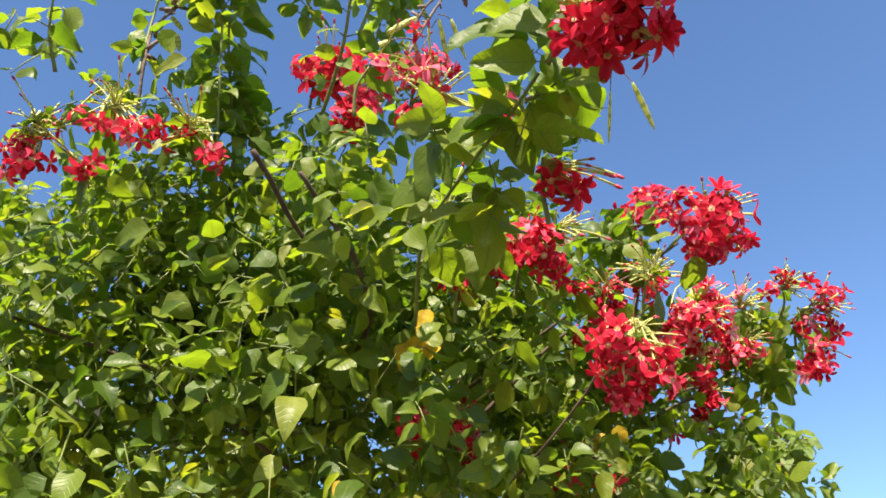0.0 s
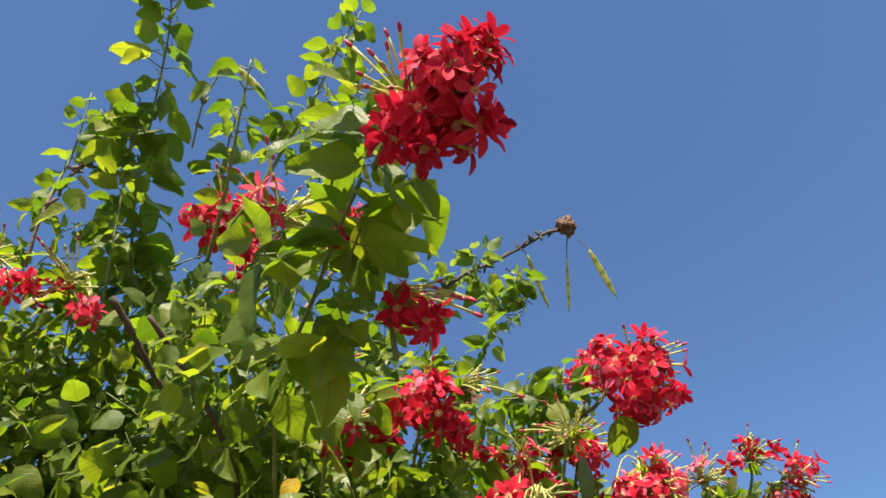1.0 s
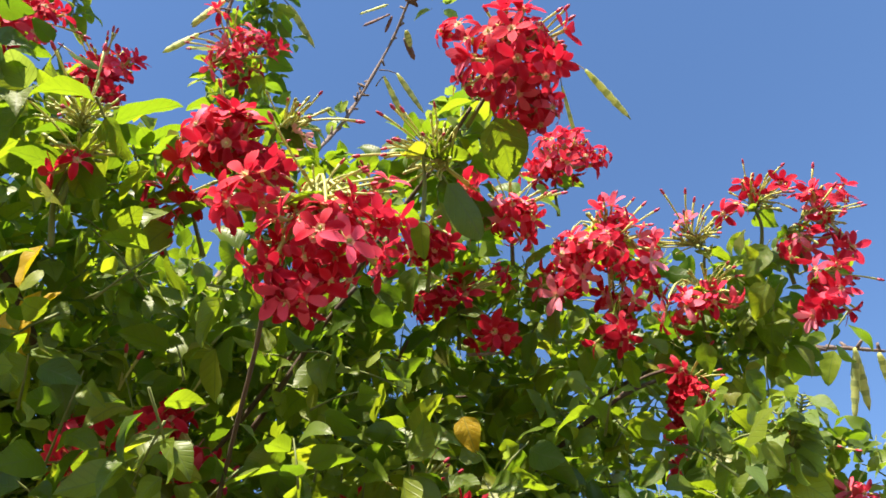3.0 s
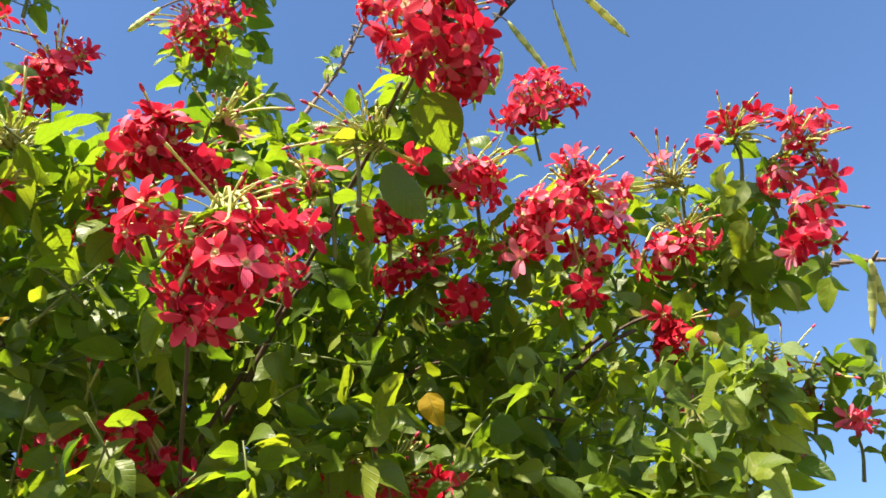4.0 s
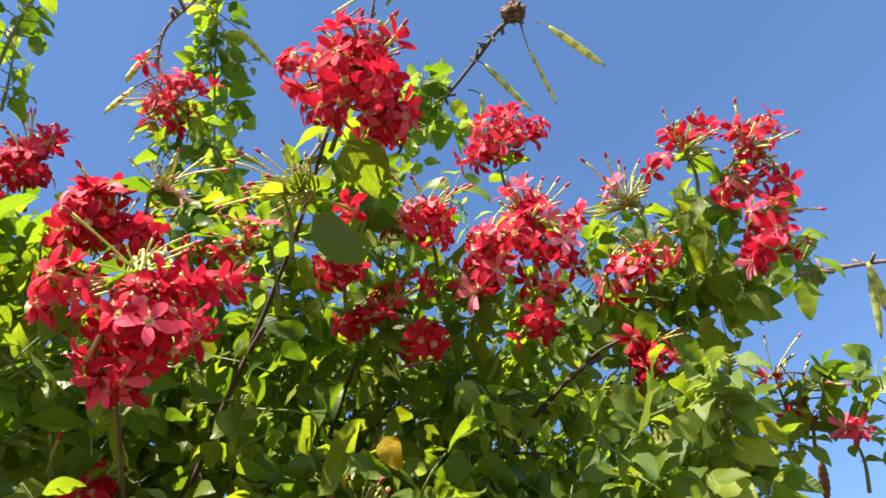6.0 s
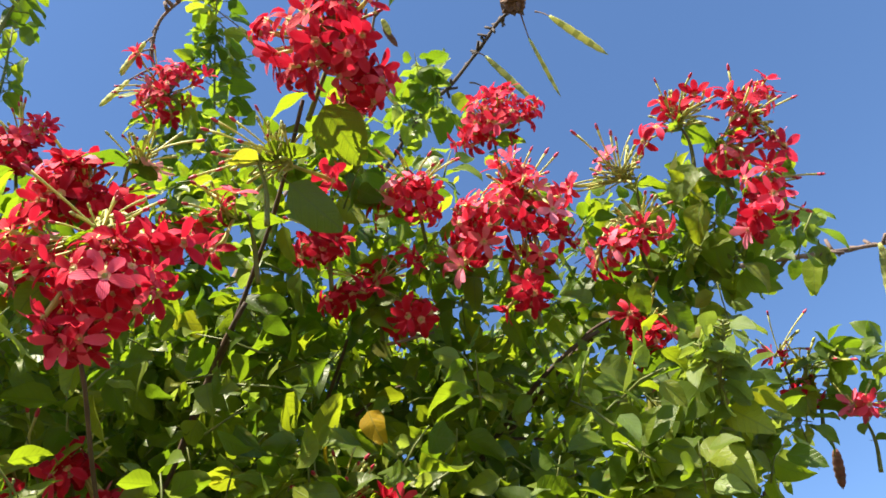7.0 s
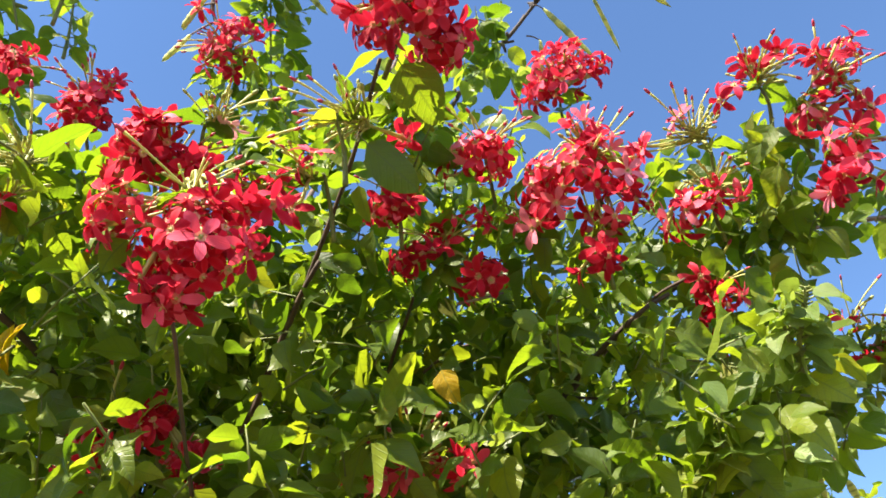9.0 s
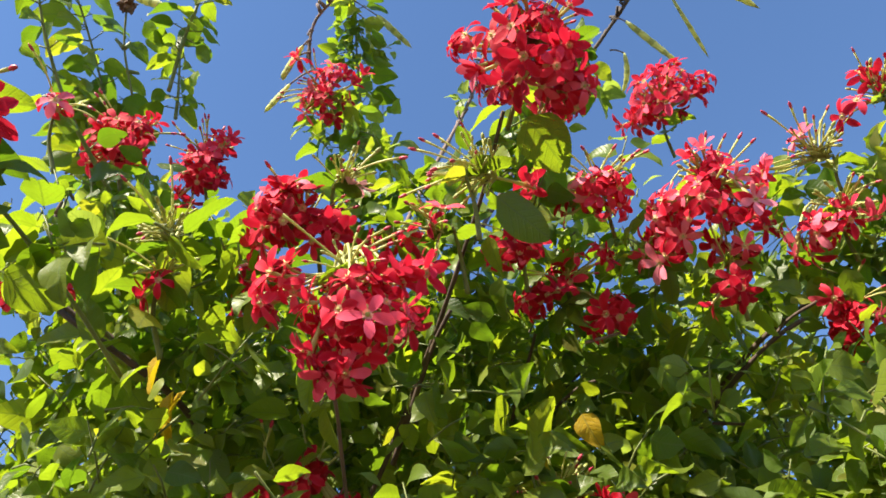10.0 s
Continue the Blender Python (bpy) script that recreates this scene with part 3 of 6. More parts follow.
for k, (bx, by, tx, ty, tz) in enumerate(((0.45, 2.05, 0.35, 1.75, 1.9), (0.55, 2.0, 0.85, 1.9, 1.8), (0.4, 2.1, -0.1, 1.8, 2.0), (0.6, 2.1, 0.6, 2.05, 1.9))):
    branch(creeper, [(bx, by, -0.05), (bx * 0.7 + tx * 0.3 + 0.04, by, 0.7), (bx * 0.4 + tx * 0.6 - 0.03, (by + ty) / 2, 1.3), (tx, ty, tz)], 0.024, 0.009, BARK, k, "trunk")
branch(creeper, [(0.592, 1.868, 2.217), (0.676, 1.823, 2.249), (0.784, 1.760, 2.300), (0.842, 1.722, 2.322), (0.911, 1.675, 2.350), (0.963, 1.632, 2.357), (1.019, 1.583, 2.373)], 0.0031, 0.0020, BROWN_STEM, 1)
branch(creeper, [(0.831, 2.170, 2.261), (0.928, 2.134, 2.310), (1.010, 2.133, 2.366), (1.085, 2.115, 2.397), (1.159, 2.116, 2.422), (1.256, 2.072, 2.426)], 0.0048, 0.0027, BROWN_STEM, 2)
branch(creeper, [(0.790, 2.046, 2.394), (0.843, 2.055, 2.425), (0.907, 2.067, 2.464), (0.979, 2.047, 2.444)], 0.0027, 0.0020, BROWN_STEM, 3)
branch(creeper, [(0.702, 2.063, 2.384), (0.726, 2.050, 2.425), (0.762, 2.036, 2.482), (0.815, 2.021, 2.535)], 0.0027, 0.0020, BROWN_STEM, 4)
branch(creeper, [(0.799, 2.100, 2.250), (0.883, 2.130, 2.345), (0.957, 2.162, 2.345), (1.026, 2.196, 2.329)], 0.0034, 0.0020, BROWN_STEM, 5)
branch(creeper, [(0.741, 1.702, 2.070), (0.787, 1.635, 2.096), (0.823, 1.584, 2.123), (0.845, 1.550, 2.144), (0.875, 1.515, 2.192)], 0.0020, 0.0016, BROWN_STEM, 6)
branch(creeper, [(0.495, 1.386, 2.367), (0.527, 1.447, 2.337), (0.550, 1.479, 2.309), (0.563, 1.534, 2.290), (0.564, 1.601, 2.276), (0.528, 1.703, 2.265)], 0.0034, 0.0041, BROWN_STEM, 7)
branch(creeper, [(0.627, 1.507, 2.212), (0.641, 1.402, 2.268), (0.691, 1.279, 2.270), (0.718, 1.195, 2.246), (0.745, 1.136, 2.248)], 0.0022, 0.0017, GREEN_STEM, 8)
branch(creeper, [(0.050, 1.632, 2.334), (0.244, 1.778, 2.295), (0.406, 1.937, 2.199)], 0.0027, 0.0041, BROWN_STEM, 9)
branch(creeper, [(0.965, 2.004, 2.224), (1.013, 1.991, 2.249), (1.059, 1.981, 2.272), (1.110, 1.975, 2.293), (1.148, 1.977, 2.303)], 0.0036, 0.0024, BROWN_STEM, 30)
branch(creeper, [(0.779, 1.947, 2.308), (0.813, 1.923, 2.338), (0.847, 1.902, 2.365), (0.866, 1.889, 2.382)], 0.0030, 0.0020, BROWN_STEM, 31)
branch(creeper, [(0.855, 1.918, 2.288), (0.896, 1.917, 2.301), (0.926, 1.925, 2.304)], 0.0024, 0.0016, BROWN_STEM, 32)
branch(creeper, [(0.944, 1.844, 2.297), (0.971, 1.853, 2.298), (0.995, 1.860, 2.299)], 0.0022, 0.0014, GREY_TWIG, 33)
branch(creeper, [(0.725, 1.776, 2.206), (0.777, 1.747, 2.245), (0.825, 1.722, 2.281), (0.859, 1.709, 2.303)], 0.0034, 0.0024, BROWN_STEM, 34)
branch(creeper, [(1.169, 2.007, 2.338), (1.131, 2.004, 2.329), (1.093, 2.012, 2.310)], 0.0022, 0.0016, BROWN_STEM, 35)
branch(creeper, [(0.424, 1.424, 2.443), (0.443, 1.462, 2.422), (0.463, 1.510, 2.394), (0.487, 1.554, 2.371), (0.500, 1.585, 2.353)], 0.0045, 0.0030, BROWN_STEM, 40)

# ---- flowering shoots ----
stately = flowering_shoot("large crimson flower head on an upright stem", (1.075, 1.567, 2.421), (1.009, 1.605, 2.375), [((1.075, 1.551, 2.381), 0.060, 0.051, 50), ((1.070, 1.605, 2.374), 0.031, 0.023, 18), ((1.024, 1.522, 2.416), 0.016, 0.015, 3)], 8, (0.551, -0.654, 0.518), 8, 0, 0, 1)
big = flowering_shoot("big crimson flower head on arched pale tubes", (0.900, 1.502, 2.193), (0.888, 1.544, 2.134), [((0.898, 1.517, 2.141), 0.048, 0.033, 42), ((0.881, 1.531, 2.114), 0.025, 0.018, 14), ((0.856, 1.478, 2.169), 0.020, 0.024, 9), ((0.948, 1.540, 2.174), 0.012, 0.010, 2)], 6, (0.476, -0.652, 0.590), 4, 2, 12, 2, spread=70, size=0.9, rose=0.08)
flowering_shoot("red flower head crowded behind a larger one", (0.782, 1.565, 2.365), (0.771, 1.607, 2.306), [((0.791, 1.527, 2.348), 0.039, 0.039, 33), ((0.816, 1.563, 2.333), 0.026, 0.023, 11)], 9, (0.783, -0.438, 0.442), 12, 3, 0, 3)
flowering_shoot("small red stars and one pale flower on slim tubes", (0.832, 1.555, 2.391), (0.818, 1.592, 2.336), [((0.853, 1.575, 2.395), 0.011, 0.013, 1)], 6, (0.548, -0.655, 0.521), 14, 3, 0, 4, spread=65, petal=PALE)
flowering_shoot("small round red flower head on a leafy shoot", (0.655, 1.708, 2.908), (0.641, 1.746, 2.853), [((0.673, 1.693, 2.887), 0.062, 0.043, 34), ((0.653, 1.634, 2.929), 0.021, 0.014, 2)], 7, (-0.051, -0.867, 0.495), 8, 4, 0, 5)
flowering_shoot("round scarlet flower head on an upright twig", (1.112, 1.938, 2.698), (1.098, 1.976, 2.643), [((1.124, 1.913, 2.696), 0.062, 0.045, 43)], 7, (0.202, -0.812, 0.548), 6, 4, 0, 6)
flowering_shoot("dark red stars on a tuft of green buds", (1.337, 1.911, 2.484), (1.324, 1.948, 2.429), [((1.371, 1.873, 2.472), 0.013, 0.010, 2), ((1.328, 1.885, 2.502), 0.018, 0.015, 3), ((1.303, 1.894, 2.473), 0.018, 0.017, 2)], 8, (0.628, -0.599, 0.498), 38, 2, 0, 7, rose=0.0)
arching = flowering_shoot("deep red flowers at the end of an arching shoot", (1.383, 1.918, 2.452), (1.369, 1.955, 2.397), [((1.413, 1.896, 2.453), 0.030, 0.030, 11), ((1.425, 1.934, 2.398), 0.010, 0.017, 2)], 9, (0.830, -0.395, 0.393), 16, 2, 4, 8, rose=0.25)
flowering_shoot("pink-red flowers on a leafy arching shoot", (1.363, 1.924, 2.441), (1.349, 1.961, 2.386), [((1.375, 1.921, 2.407), 0.039, 0.023, 9)], 3, (0.988, -0.031, 0.149), 6, 2, 3, 9, rose=0.6)
flowering_shoot("deep red flower head hanging at a shoot's end", (1.374, 1.947, 2.385), (1.360, 1.984, 2.330), [((1.373, 1.952, 2.340), 0.036, 0.032, 19), ((1.379, 1.936, 2.369), 0.028, 0.018, 4)], 3, (0.893, 0.381, -0.238), 2, 2, 3, 10, rose=0.1)
flowering_shoot("few pink flowers on a bushy tuft of buds", (1.263, 1.930, 2.458), (1.249, 1.967, 2.403), [((1.239, 1.898, 2.464), 0.021, 0.015, 2), ((1.199, 1.884, 2.436), 0.021, 0.018, 4)], 9, (-0.192, -0.872, 0.451), 36, 2, 0, 11, rose=0.8)
flowering_shoot("broad mass of red flowers over the leaves", (1.139, 1.839, 2.428), (1.125, 1.876, 2.373), [((1.119, 1.824, 2.368), 0.074, 0.038, 38), ((1.143, 1.858, 2.347), 0.035, 0.036, 14), ((1.071, 1.817, 2.346), 0.031, 0.022, 9), ((1.141, 1.811, 2.425), 0.031, 0.018, 7)], 10, (0.590, -0.627, 0.508), 26, 4, 4, 12, rose=0.28)
flowering_shoot("red flowers hanging under a broad mass", (1.118, 1.857, 2.326), (1.104, 1.895, 2.271), [((1.107, 1.853, 2.287), 0.024, 0.016, 7)], 1, (0.468, -0.705, 0.533), 2, 3, 0, 13)
flowering_shoot("pink and red flowers with upright green buds", (1.030, 1.792, 2.460), (1.016, 1.830, 2.405), [((1.017, 1.781, 2.425), 0.049, 0.023, 20)], 8, (0.628, -0.599, 0.498), 18, 3, 0, 14, rose=0.45)
flowering_shoot("scattered red flowers on slim green tubes", (1.242, 1.944, 2.400), (1.228, 1.981, 2.345), [((1.208, 1.931, 2.359), 0.036, 0.020, 11), ((1.263, 1.931, 2.364), 0.022, 0.019, 3)], 4, (0.380, -0.749, 0.543), 26, 3, 6, 15, rose=0.3)
flowering_shoot("red flowers among shaded leaves", (0.933, 1.738, 2.395), (0.919, 1.776, 2.340), [((0.927, 1.736, 2.368), 0.029, 0.023, 16)], 2, (0.468, -0.705, 0.533), 2, 3, 0, 16)
flowering_shoot("small red stars beside a slender stem", (0.918, 1.636, 2.328), (0.904, 1.673, 2.273), [((0.920, 1.605, 2.314), 0.013, 0.009, 2), ((0.903, 1.621, 2.270), 0.014, 0.011, 2), ((0.868, 1.612, 2.319), 0.014, 0.011, 3), ((0.844, 1.602, 2.320), 0.012, 0.010, 2)], 3, (-0.249, -0.889, 0.384), 3, 2, 0, 17)
flowering_shoot("tuft of pale green buds with red tips", (0.966, 1.587, 2.330), (0.952, 1.624, 2.275), [((0.998, 1.654, 2.352), 0.007, 0.014, 2)], 11, (-0.392, -0.839, 0.377), 34, 2, 0, 18, spread=60)
flowering_shoot("shaded red flowers deep in the leaves", (0.947, 1.819, 2.373), (0.933, 1.856, 2.318), [((0.916, 1.795, 2.342), 0.027, 0.022, 9), ((0.980, 1.851, 2.329), 0.027, 0.032, 11), ((0.973, 1.814, 2.371), 0.039, 0.014, 8)], 3, (0.468, -0.705, 0.533), 4, 4, 0, 19)
flowering_shoot("shaded dark red flowers under broad leaves", (1.203, 2.051, 2.352), (1.190, 2.088, 2.297), [((1.191, 2.054, 2.319), 0.032, 0.028, 18), ((1.170, 2.090, 2.296), 0.023, 0.020, 11), ((1.180, 2.009, 2.340), 0.012, 0.014, 2)], 2, (0.468, -0.705, 0.533), 2, 3, 0, 20, rose=0.0)
flowering_shoot("small pink flowers on a shaded twig", (1.187, 2.263, 2.371), (1.173, 2.301, 2.316), [((1.180, 2.261, 2.345), 0.018, 0.021, 4)], 3, (0.812, -0.467, 0.349), 2, 2, 0, 21, rose=0.9)
flowering_shoot("shaded red flower head low in the leaves", (0.688, 1.682, 2.188), (0.670, 1.720, 2.131), [((0.689, 1.681, 2.161), 0.015, 0.025, 11), ((0.705, 1.732, 2.137), 0.024, 0.030, 14)], 1, (0.452, -0.675, 0.584), 2, 3, 0, 22)
flowering_shoot("pink-red flowers with a tuft of pale buds", (0.868, 1.862, 2.132), (0.850, 1.900, 2.075), [((0.914, 1.866, 2.120), 0.018, 0.017, 7), ((0.847, 1.848, 2.121), 0.034, 0.011, 7), ((0.813, 1.830, 2.137), 0.009, 0.009, 1)], 12, (0.365, -0.721, 0.589), 26, 3, 0, 23, spread=50, rose=0.4)
flowering_shoot("single red flower with slim buds over a branch", (1.326, 2.211, 2.324), (1.312, 2.248, 2.269), [((1.324, 2.205, 2.329), 0.010, 0.008, 2)], 4, (0.628, -0.599, 0.498), 3, 3, 0, 24)
flowering_shoot("few red flowers on a leafy branch", (1.347, 2.238, 2.308), (1.333, 2.275, 2.253), [((1.334, 2.239, 2.290), 0.018, 0.020, 7)], 3, (0.628, -0.599, 0.498), 10, 3, 0, 25)
flowering_shoot("small pink flower on a leafy branch", (1.380, 2.259, 2.239), (1.366, 2.296, 2.184), [((1.383, 2.237, 2.245), 0.014, 0.012, 4)], 2, (0.692, -0.539, 0.480), 10, 3, 0, 26, rose=1.0)
flowering_shoot("deep red flower head with dark lifted buds", (0.538, 1.584, 2.691), (0.515, 1.619, 2.634), [((0.542, 1.577, 2.657), 0.045, 0.044, 30), ((0.575, 1.575, 2.704), 0.020, 0.020, 6)], 9, (0.353, -0.739, 0.573), 10, 4, 0, 27)
flowering_shoot("red flower head among upright leafy shoots", (0.505, 1.466, 2.656), (0.483, 1.501, 2.599), [((0.515, 1.460, 2.625), 0.052, 0.036, 38), ((0.554, 1.480, 2.656), 0.022, 0.013, 6)], 8, (0.725, -0.440, 0.530), 8, 4, 0, 28)
flowering_shoot("two red flowers beside the sky", (0.583, 1.358, 2.522), (0.560, 1.393, 2.466), [((0.604, 1.350, 2.512), 0.021, 0.015, 3)], 2, (0.901, -0.173, 0.398), 3, 1, 0, 29)
flowering_shoot("few red flowers on a leafy side shoot", (0.698, 1.472, 2.269), (0.676, 1.507, 2.213), [((0.698, 1.470, 2.257), 0.015, 0.010, 3)], 1, (0.518, -0.636, 0.572), 18, 4, 0, 30)
flowering_shoot("tuft of green buds over bright leaves", (0.671, 1.487, 2.354), (0.649, 1.522, 2.297), [], 6, (0.353, -0.739, 0.573), 40, 4, 0, 31, spread=70)
tall = flowering_shoot("crimson flower head on a tall shoot with broad leaves", (0.781, 1.090, 2.274), (0.754, 1.135, 2.258), [((0.821, 1.051, 2.265), 0.031, 0.031, 34), ((0.811, 1.089, 2.240), 0.039, 0.025, 30), ((0.769, 1.097, 2.249), 0.012, 0.021, 8)], 6, (-0.152, -0.839, 0.523), 14, 0, 0, 32)
flowering_shoot("few red flowers with long pale buds beside broad leaves", (0.761, 1.243, 2.245), (0.764, 1.282, 2.191), [((0.772, 1.262, 2.222), 0.026, 0.021, 15)], 7, (0.971, -0.235, -0.054), 3, 0, 0, 33, spread=28)
flowering_shoot("pink-red stars and green buds over bright leaves", (0.662, 1.242, 2.330), (0.665, 1.281, 2.276), [((0.658, 1.205, 2.323), 0.017, 0.014, 3), ((0.624, 1.242, 2.306), 0.014, 0.012, 2), ((0.716, 1.236, 2.306), 0.018, 0.013, 6)], 5, (-0.056, -0.850, 0.524), 18, 3, 0, 34, rose=0.6)
flowering_shoot("line of red flowers on arched tubes", (0.183, 1.504, 2.641), (0.187, 1.548, 2.582), [((0.159, 1.505, 2.583), 0.053, 0.018, 9), ((0.231, 1.511, 2.570), 0.045, 0.016, 8)], 5, (0.117, -0.783, 0.611), 16, 5, 5, 35, rose=0.4)
flowering_shoot("few red flowers on arched pale tubes", (0.303, 1.520, 2.598), (0.307, 1.563, 2.538), [((0.331, 1.536, 2.533), 0.032, 0.016, 7), ((0.283, 1.517, 2.559), 0.020, 0.014, 3)], 5, (0.117, -0.783, 0.611), 24, 5, 4, 36, rose=0.35)
flowering_shoot("drooping red flowers with arched pale tubes", (0.087, 1.478, 2.581), (0.090, 1.526, 2.515), [((0.085, 1.501, 2.513), 0.053, 0.031, 20), ((0.165, 1.523, 2.512), 0.028, 0.013, 4)], 6, (0.233, -0.686, 0.689), 12, 5, 8, 37)
flowering_shoot("shaded dark red flower head low in the leaves", (0.630, 1.687, 2.176), (0.633, 1.736, 2.111), [((0.629, 1.672, 2.146), 0.031, 0.029, 14)], 1, (0.040, -0.698, 0.715), 2, 3, 0, 38)
flowering_shoot("small red flowers beside a flower head", (0.726, 1.590, 2.367), (0.729, 1.629, 2.313), [((0.745, 1.583, 2.333), 0.017, 0.014, 4), ((0.703, 1.574, 2.356), 0.018, 0.009, 3), ((0.686, 1.583, 2.324), 0.024, 0.007, 3), ((0.707, 1.596, 2.311), 0.012, 0.006, 2)], 2, (0.300, -0.818, 0.490), 4, 3, 0, 39)

# ---- single leaves ----
leaf(stately, (1.021, 1.589, 2.393), (0.974, 1.586, 2.380), (-0.567, -0.690, 0.450), n=0)
leaf(stately, (1.038, 1.588, 2.352), (1.044, 1.651, 2.317), (0.150, -0.880, -0.420), n=1)
leaf(stately, (1.004, 1.612, 2.368), (0.974, 1.597, 2.371), (-0.174, -0.970, 0.169), n=2)
leaf(stately, (0.985, 1.616, 2.359), (0.942, 1.617, 2.344), (0.037, -0.989, 0.146), n=3)
leaf(stately, (0.980, 1.617, 2.310), (1.008, 1.676, 2.284), (0.700, -0.640, -0.300), n=4)
leaf(stately, (0.944, 1.656, 2.313), (0.937, 1.684, 2.287), (-0.201, -0.979, -0.031), n=0)
leaf(tall, (0.754, 1.106, 2.282), (0.694, 1.106, 2.286), (-0.266, -0.959, 0.096), n=1)
leaf(tall, (0.745, 1.133, 2.260), (0.683, 1.134, 2.263), (0.093, -0.937, -0.338), n=2)
leaf(tall, (0.763, 1.138, 2.257), (0.789, 1.180, 2.220), (-0.624, -0.587, 0.516), n=3)
leaf(tall, (0.742, 1.179, 2.255), (0.767, 1.216, 2.222), (-0.505, -0.858, 0.094), n=4)
leaf(tall, (0.730, 1.209, 2.252), (0.747, 1.246, 2.220), (-0.551, -0.833, -0.047), n=0)
leaf(tall, (0.703, 1.201, 2.255), (0.636, 1.224, 2.240), (-0.336, -0.845, 0.416), n=1)
leaf(tall, (0.723, 1.184, 2.255), (0.678, 1.202, 2.244), (-0.120, -0.985, 0.120), n=2)
leaf(tall, (0.652, 1.197, 2.259), (0.609, 1.201, 2.259), (-0.505, -0.643, -0.576), n=3)
leaf(tall, (0.643, 1.275, 2.248), (0.602, 1.295, 2.233), (-0.735, -0.611, -0.294), n=4)
leaf(tall, (0.651, 1.308, 2.241), (0.614, 1.319, 2.233), (0.053, -0.990, 0.130), n=0)
leaf(tall, (0.769, 1.101, 2.285), (0.753, 1.109, 2.279), (-0.606, -0.745, -0.278), n=1)
leaf(tall, (0.782, 1.145, 2.255), (0.803, 1.173, 2.231), (0.106, -0.975, 0.196), n=2)
leaf(tall, (0.695, 1.278, 2.244), (0.733, 1.309, 2.215), (-0.823, -0.451, -0.345), n=3)
leaf(tall, (0.677, 1.302, 2.240), (0.705, 1.341, 2.206), (-0.214, -0.965, 0.150), n=4)
leaf(tall, (0.669, 1.326, 2.236), (0.641, 1.358, 2.211), (-0.364, -0.855, 0.369), n=0)
leaf(tall, (0.654, 1.364, 2.228), (0.683, 1.405, 2.192), (-0.442, -0.894, -0.072), n=1)
leaf(tall, (0.630, 1.277, 2.248), (0.656, 1.262, 2.259), (-0.698, -0.543, 0.467), n=2)
leaf(arching, (1.356, 1.949, 2.391), (1.336, 1.921, 2.408), (0.336, -0.942, 0.014), n=3)
leaf(arching, (1.313, 1.970, 2.360), (1.298, 2.014, 2.318), (-0.292, -0.947, 0.136), n=4)
leaf(arching, (1.325, 1.910, 2.414), (1.284, 1.929, 2.385), (-0.342, -0.795, -0.501), n=0)
leaf(arching, (1.412, 1.947, 2.410), (1.429, 1.973, 2.394), (-0.356, -0.899, -0.256), n=1)
leaf(arching, (1.308, 1.917, 2.403), (1.297, 1.900, 2.414), (-0.419, -0.906, 0.065), n=2)
leaf(arching, (1.313, 1.942, 2.383), (1.279, 1.968, 2.351), (-0.390, -0.835, -0.389), n=3)
leaf(creeper, (0.643, 1.659, 2.865), (0.605, 1.638, 2.871), (-0.112, -0.923, 0.368), n=4)
leaf(creeper, (0.627, 1.689, 2.836), (0.589, 1.686, 2.826), (-0.356, -0.915, 0.188), n=0)
leaf(creeper, (0.686, 1.720, 2.868), (0.686, 1.752, 2.842), (0.008, -0.991, -0.134), n=1)
leaf(creeper, (1.024, 1.853, 2.314), (1.002, 1.881, 2.284), (-0.538, -0.835, -0.113), n=2)
leaf(creeper, (1.045, 1.807, 2.385), (1.020, 1.813, 2.373), (-0.384, -0.866, 0.320), n=3)
leaf(creeper, (0.971, 1.823, 2.336), (0.942, 1.811, 2.337), (0.432, -0.861, 0.268), n=4)
leaf(creeper, (0.903, 1.721, 2.279), (0.877, 1.699, 2.290), (0.273, -0.687, -0.673), n=0)
leaf(creeper, (0.875, 1.721, 2.284), (0.885, 1.746, 2.266), (-0.280, -0.954, 0.112), n=1)
leaf(creeper, (0.921, 1.715, 2.317), (0.904, 1.748, 2.284), (-0.080, -0.964, 0.252), n=2)
leaf(creeper, (0.912, 1.888, 2.197), (0.947, 1.896, 2.201), (0.289, -0.919, -0.267), n=3)
leaf(creeper, (1.349, 2.122, 2.405), (1.362, 2.156, 2.381), (0.143, -0.948, -0.283), n=4)
leaf(creeper, (1.422, 2.146, 2.408), (1.398, 2.179, 2.373), (-0.512, -0.858, -0.053), n=0)
leaf(creeper, (1.424, 2.103, 2.444), (1.459, 2.120, 2.441), (0.453, -0.844, -0.286), n=1)
leaf(creeper, (1.376, 2.047, 2.409), (1.351, 2.055, 2.395), (-0.563, -0.815, 0.137), n=2)
leaf(creeper, (1.162, 1.908, 2.285), (1.144, 1.882, 2.300), (-0.016, -0.963, 0.268), n=3)
leaf(creeper, (1.129, 1.924, 2.261), (1.145, 1.943, 2.250), (-0.047, -0.934, 0.355), n=4)
leaf(creeper, (1.230, 1.899, 2.233), (1.244, 1.931, 2.211), (0.048, -0.999, -0.014), n=0)
leaf(creeper, (1.147, 1.889, 2.189), (1.184, 1.915, 2.179), (-0.636, -0.763, 0.112), n=1)
leaf(creeper, (1.157, 1.916, 2.143), (1.124, 1.943, 2.110), (0.069, -0.996, 0.065), n=2)
leaf(creeper, (1.202, 1.930, 2.145), (1.172, 1.936, 2.131), (0.426, -0.679, 0.597), n=3)
leaf(creeper, (1.244, 1.938, 2.178), (1.273, 1.980, 2.153), (-0.151, -0.791, 0.593), n=4)
leaf(creeper, (1.237, 1.976, 2.144), (1.246, 2.005, 2.123), (0.233, -0.677, 0.698), n=0)
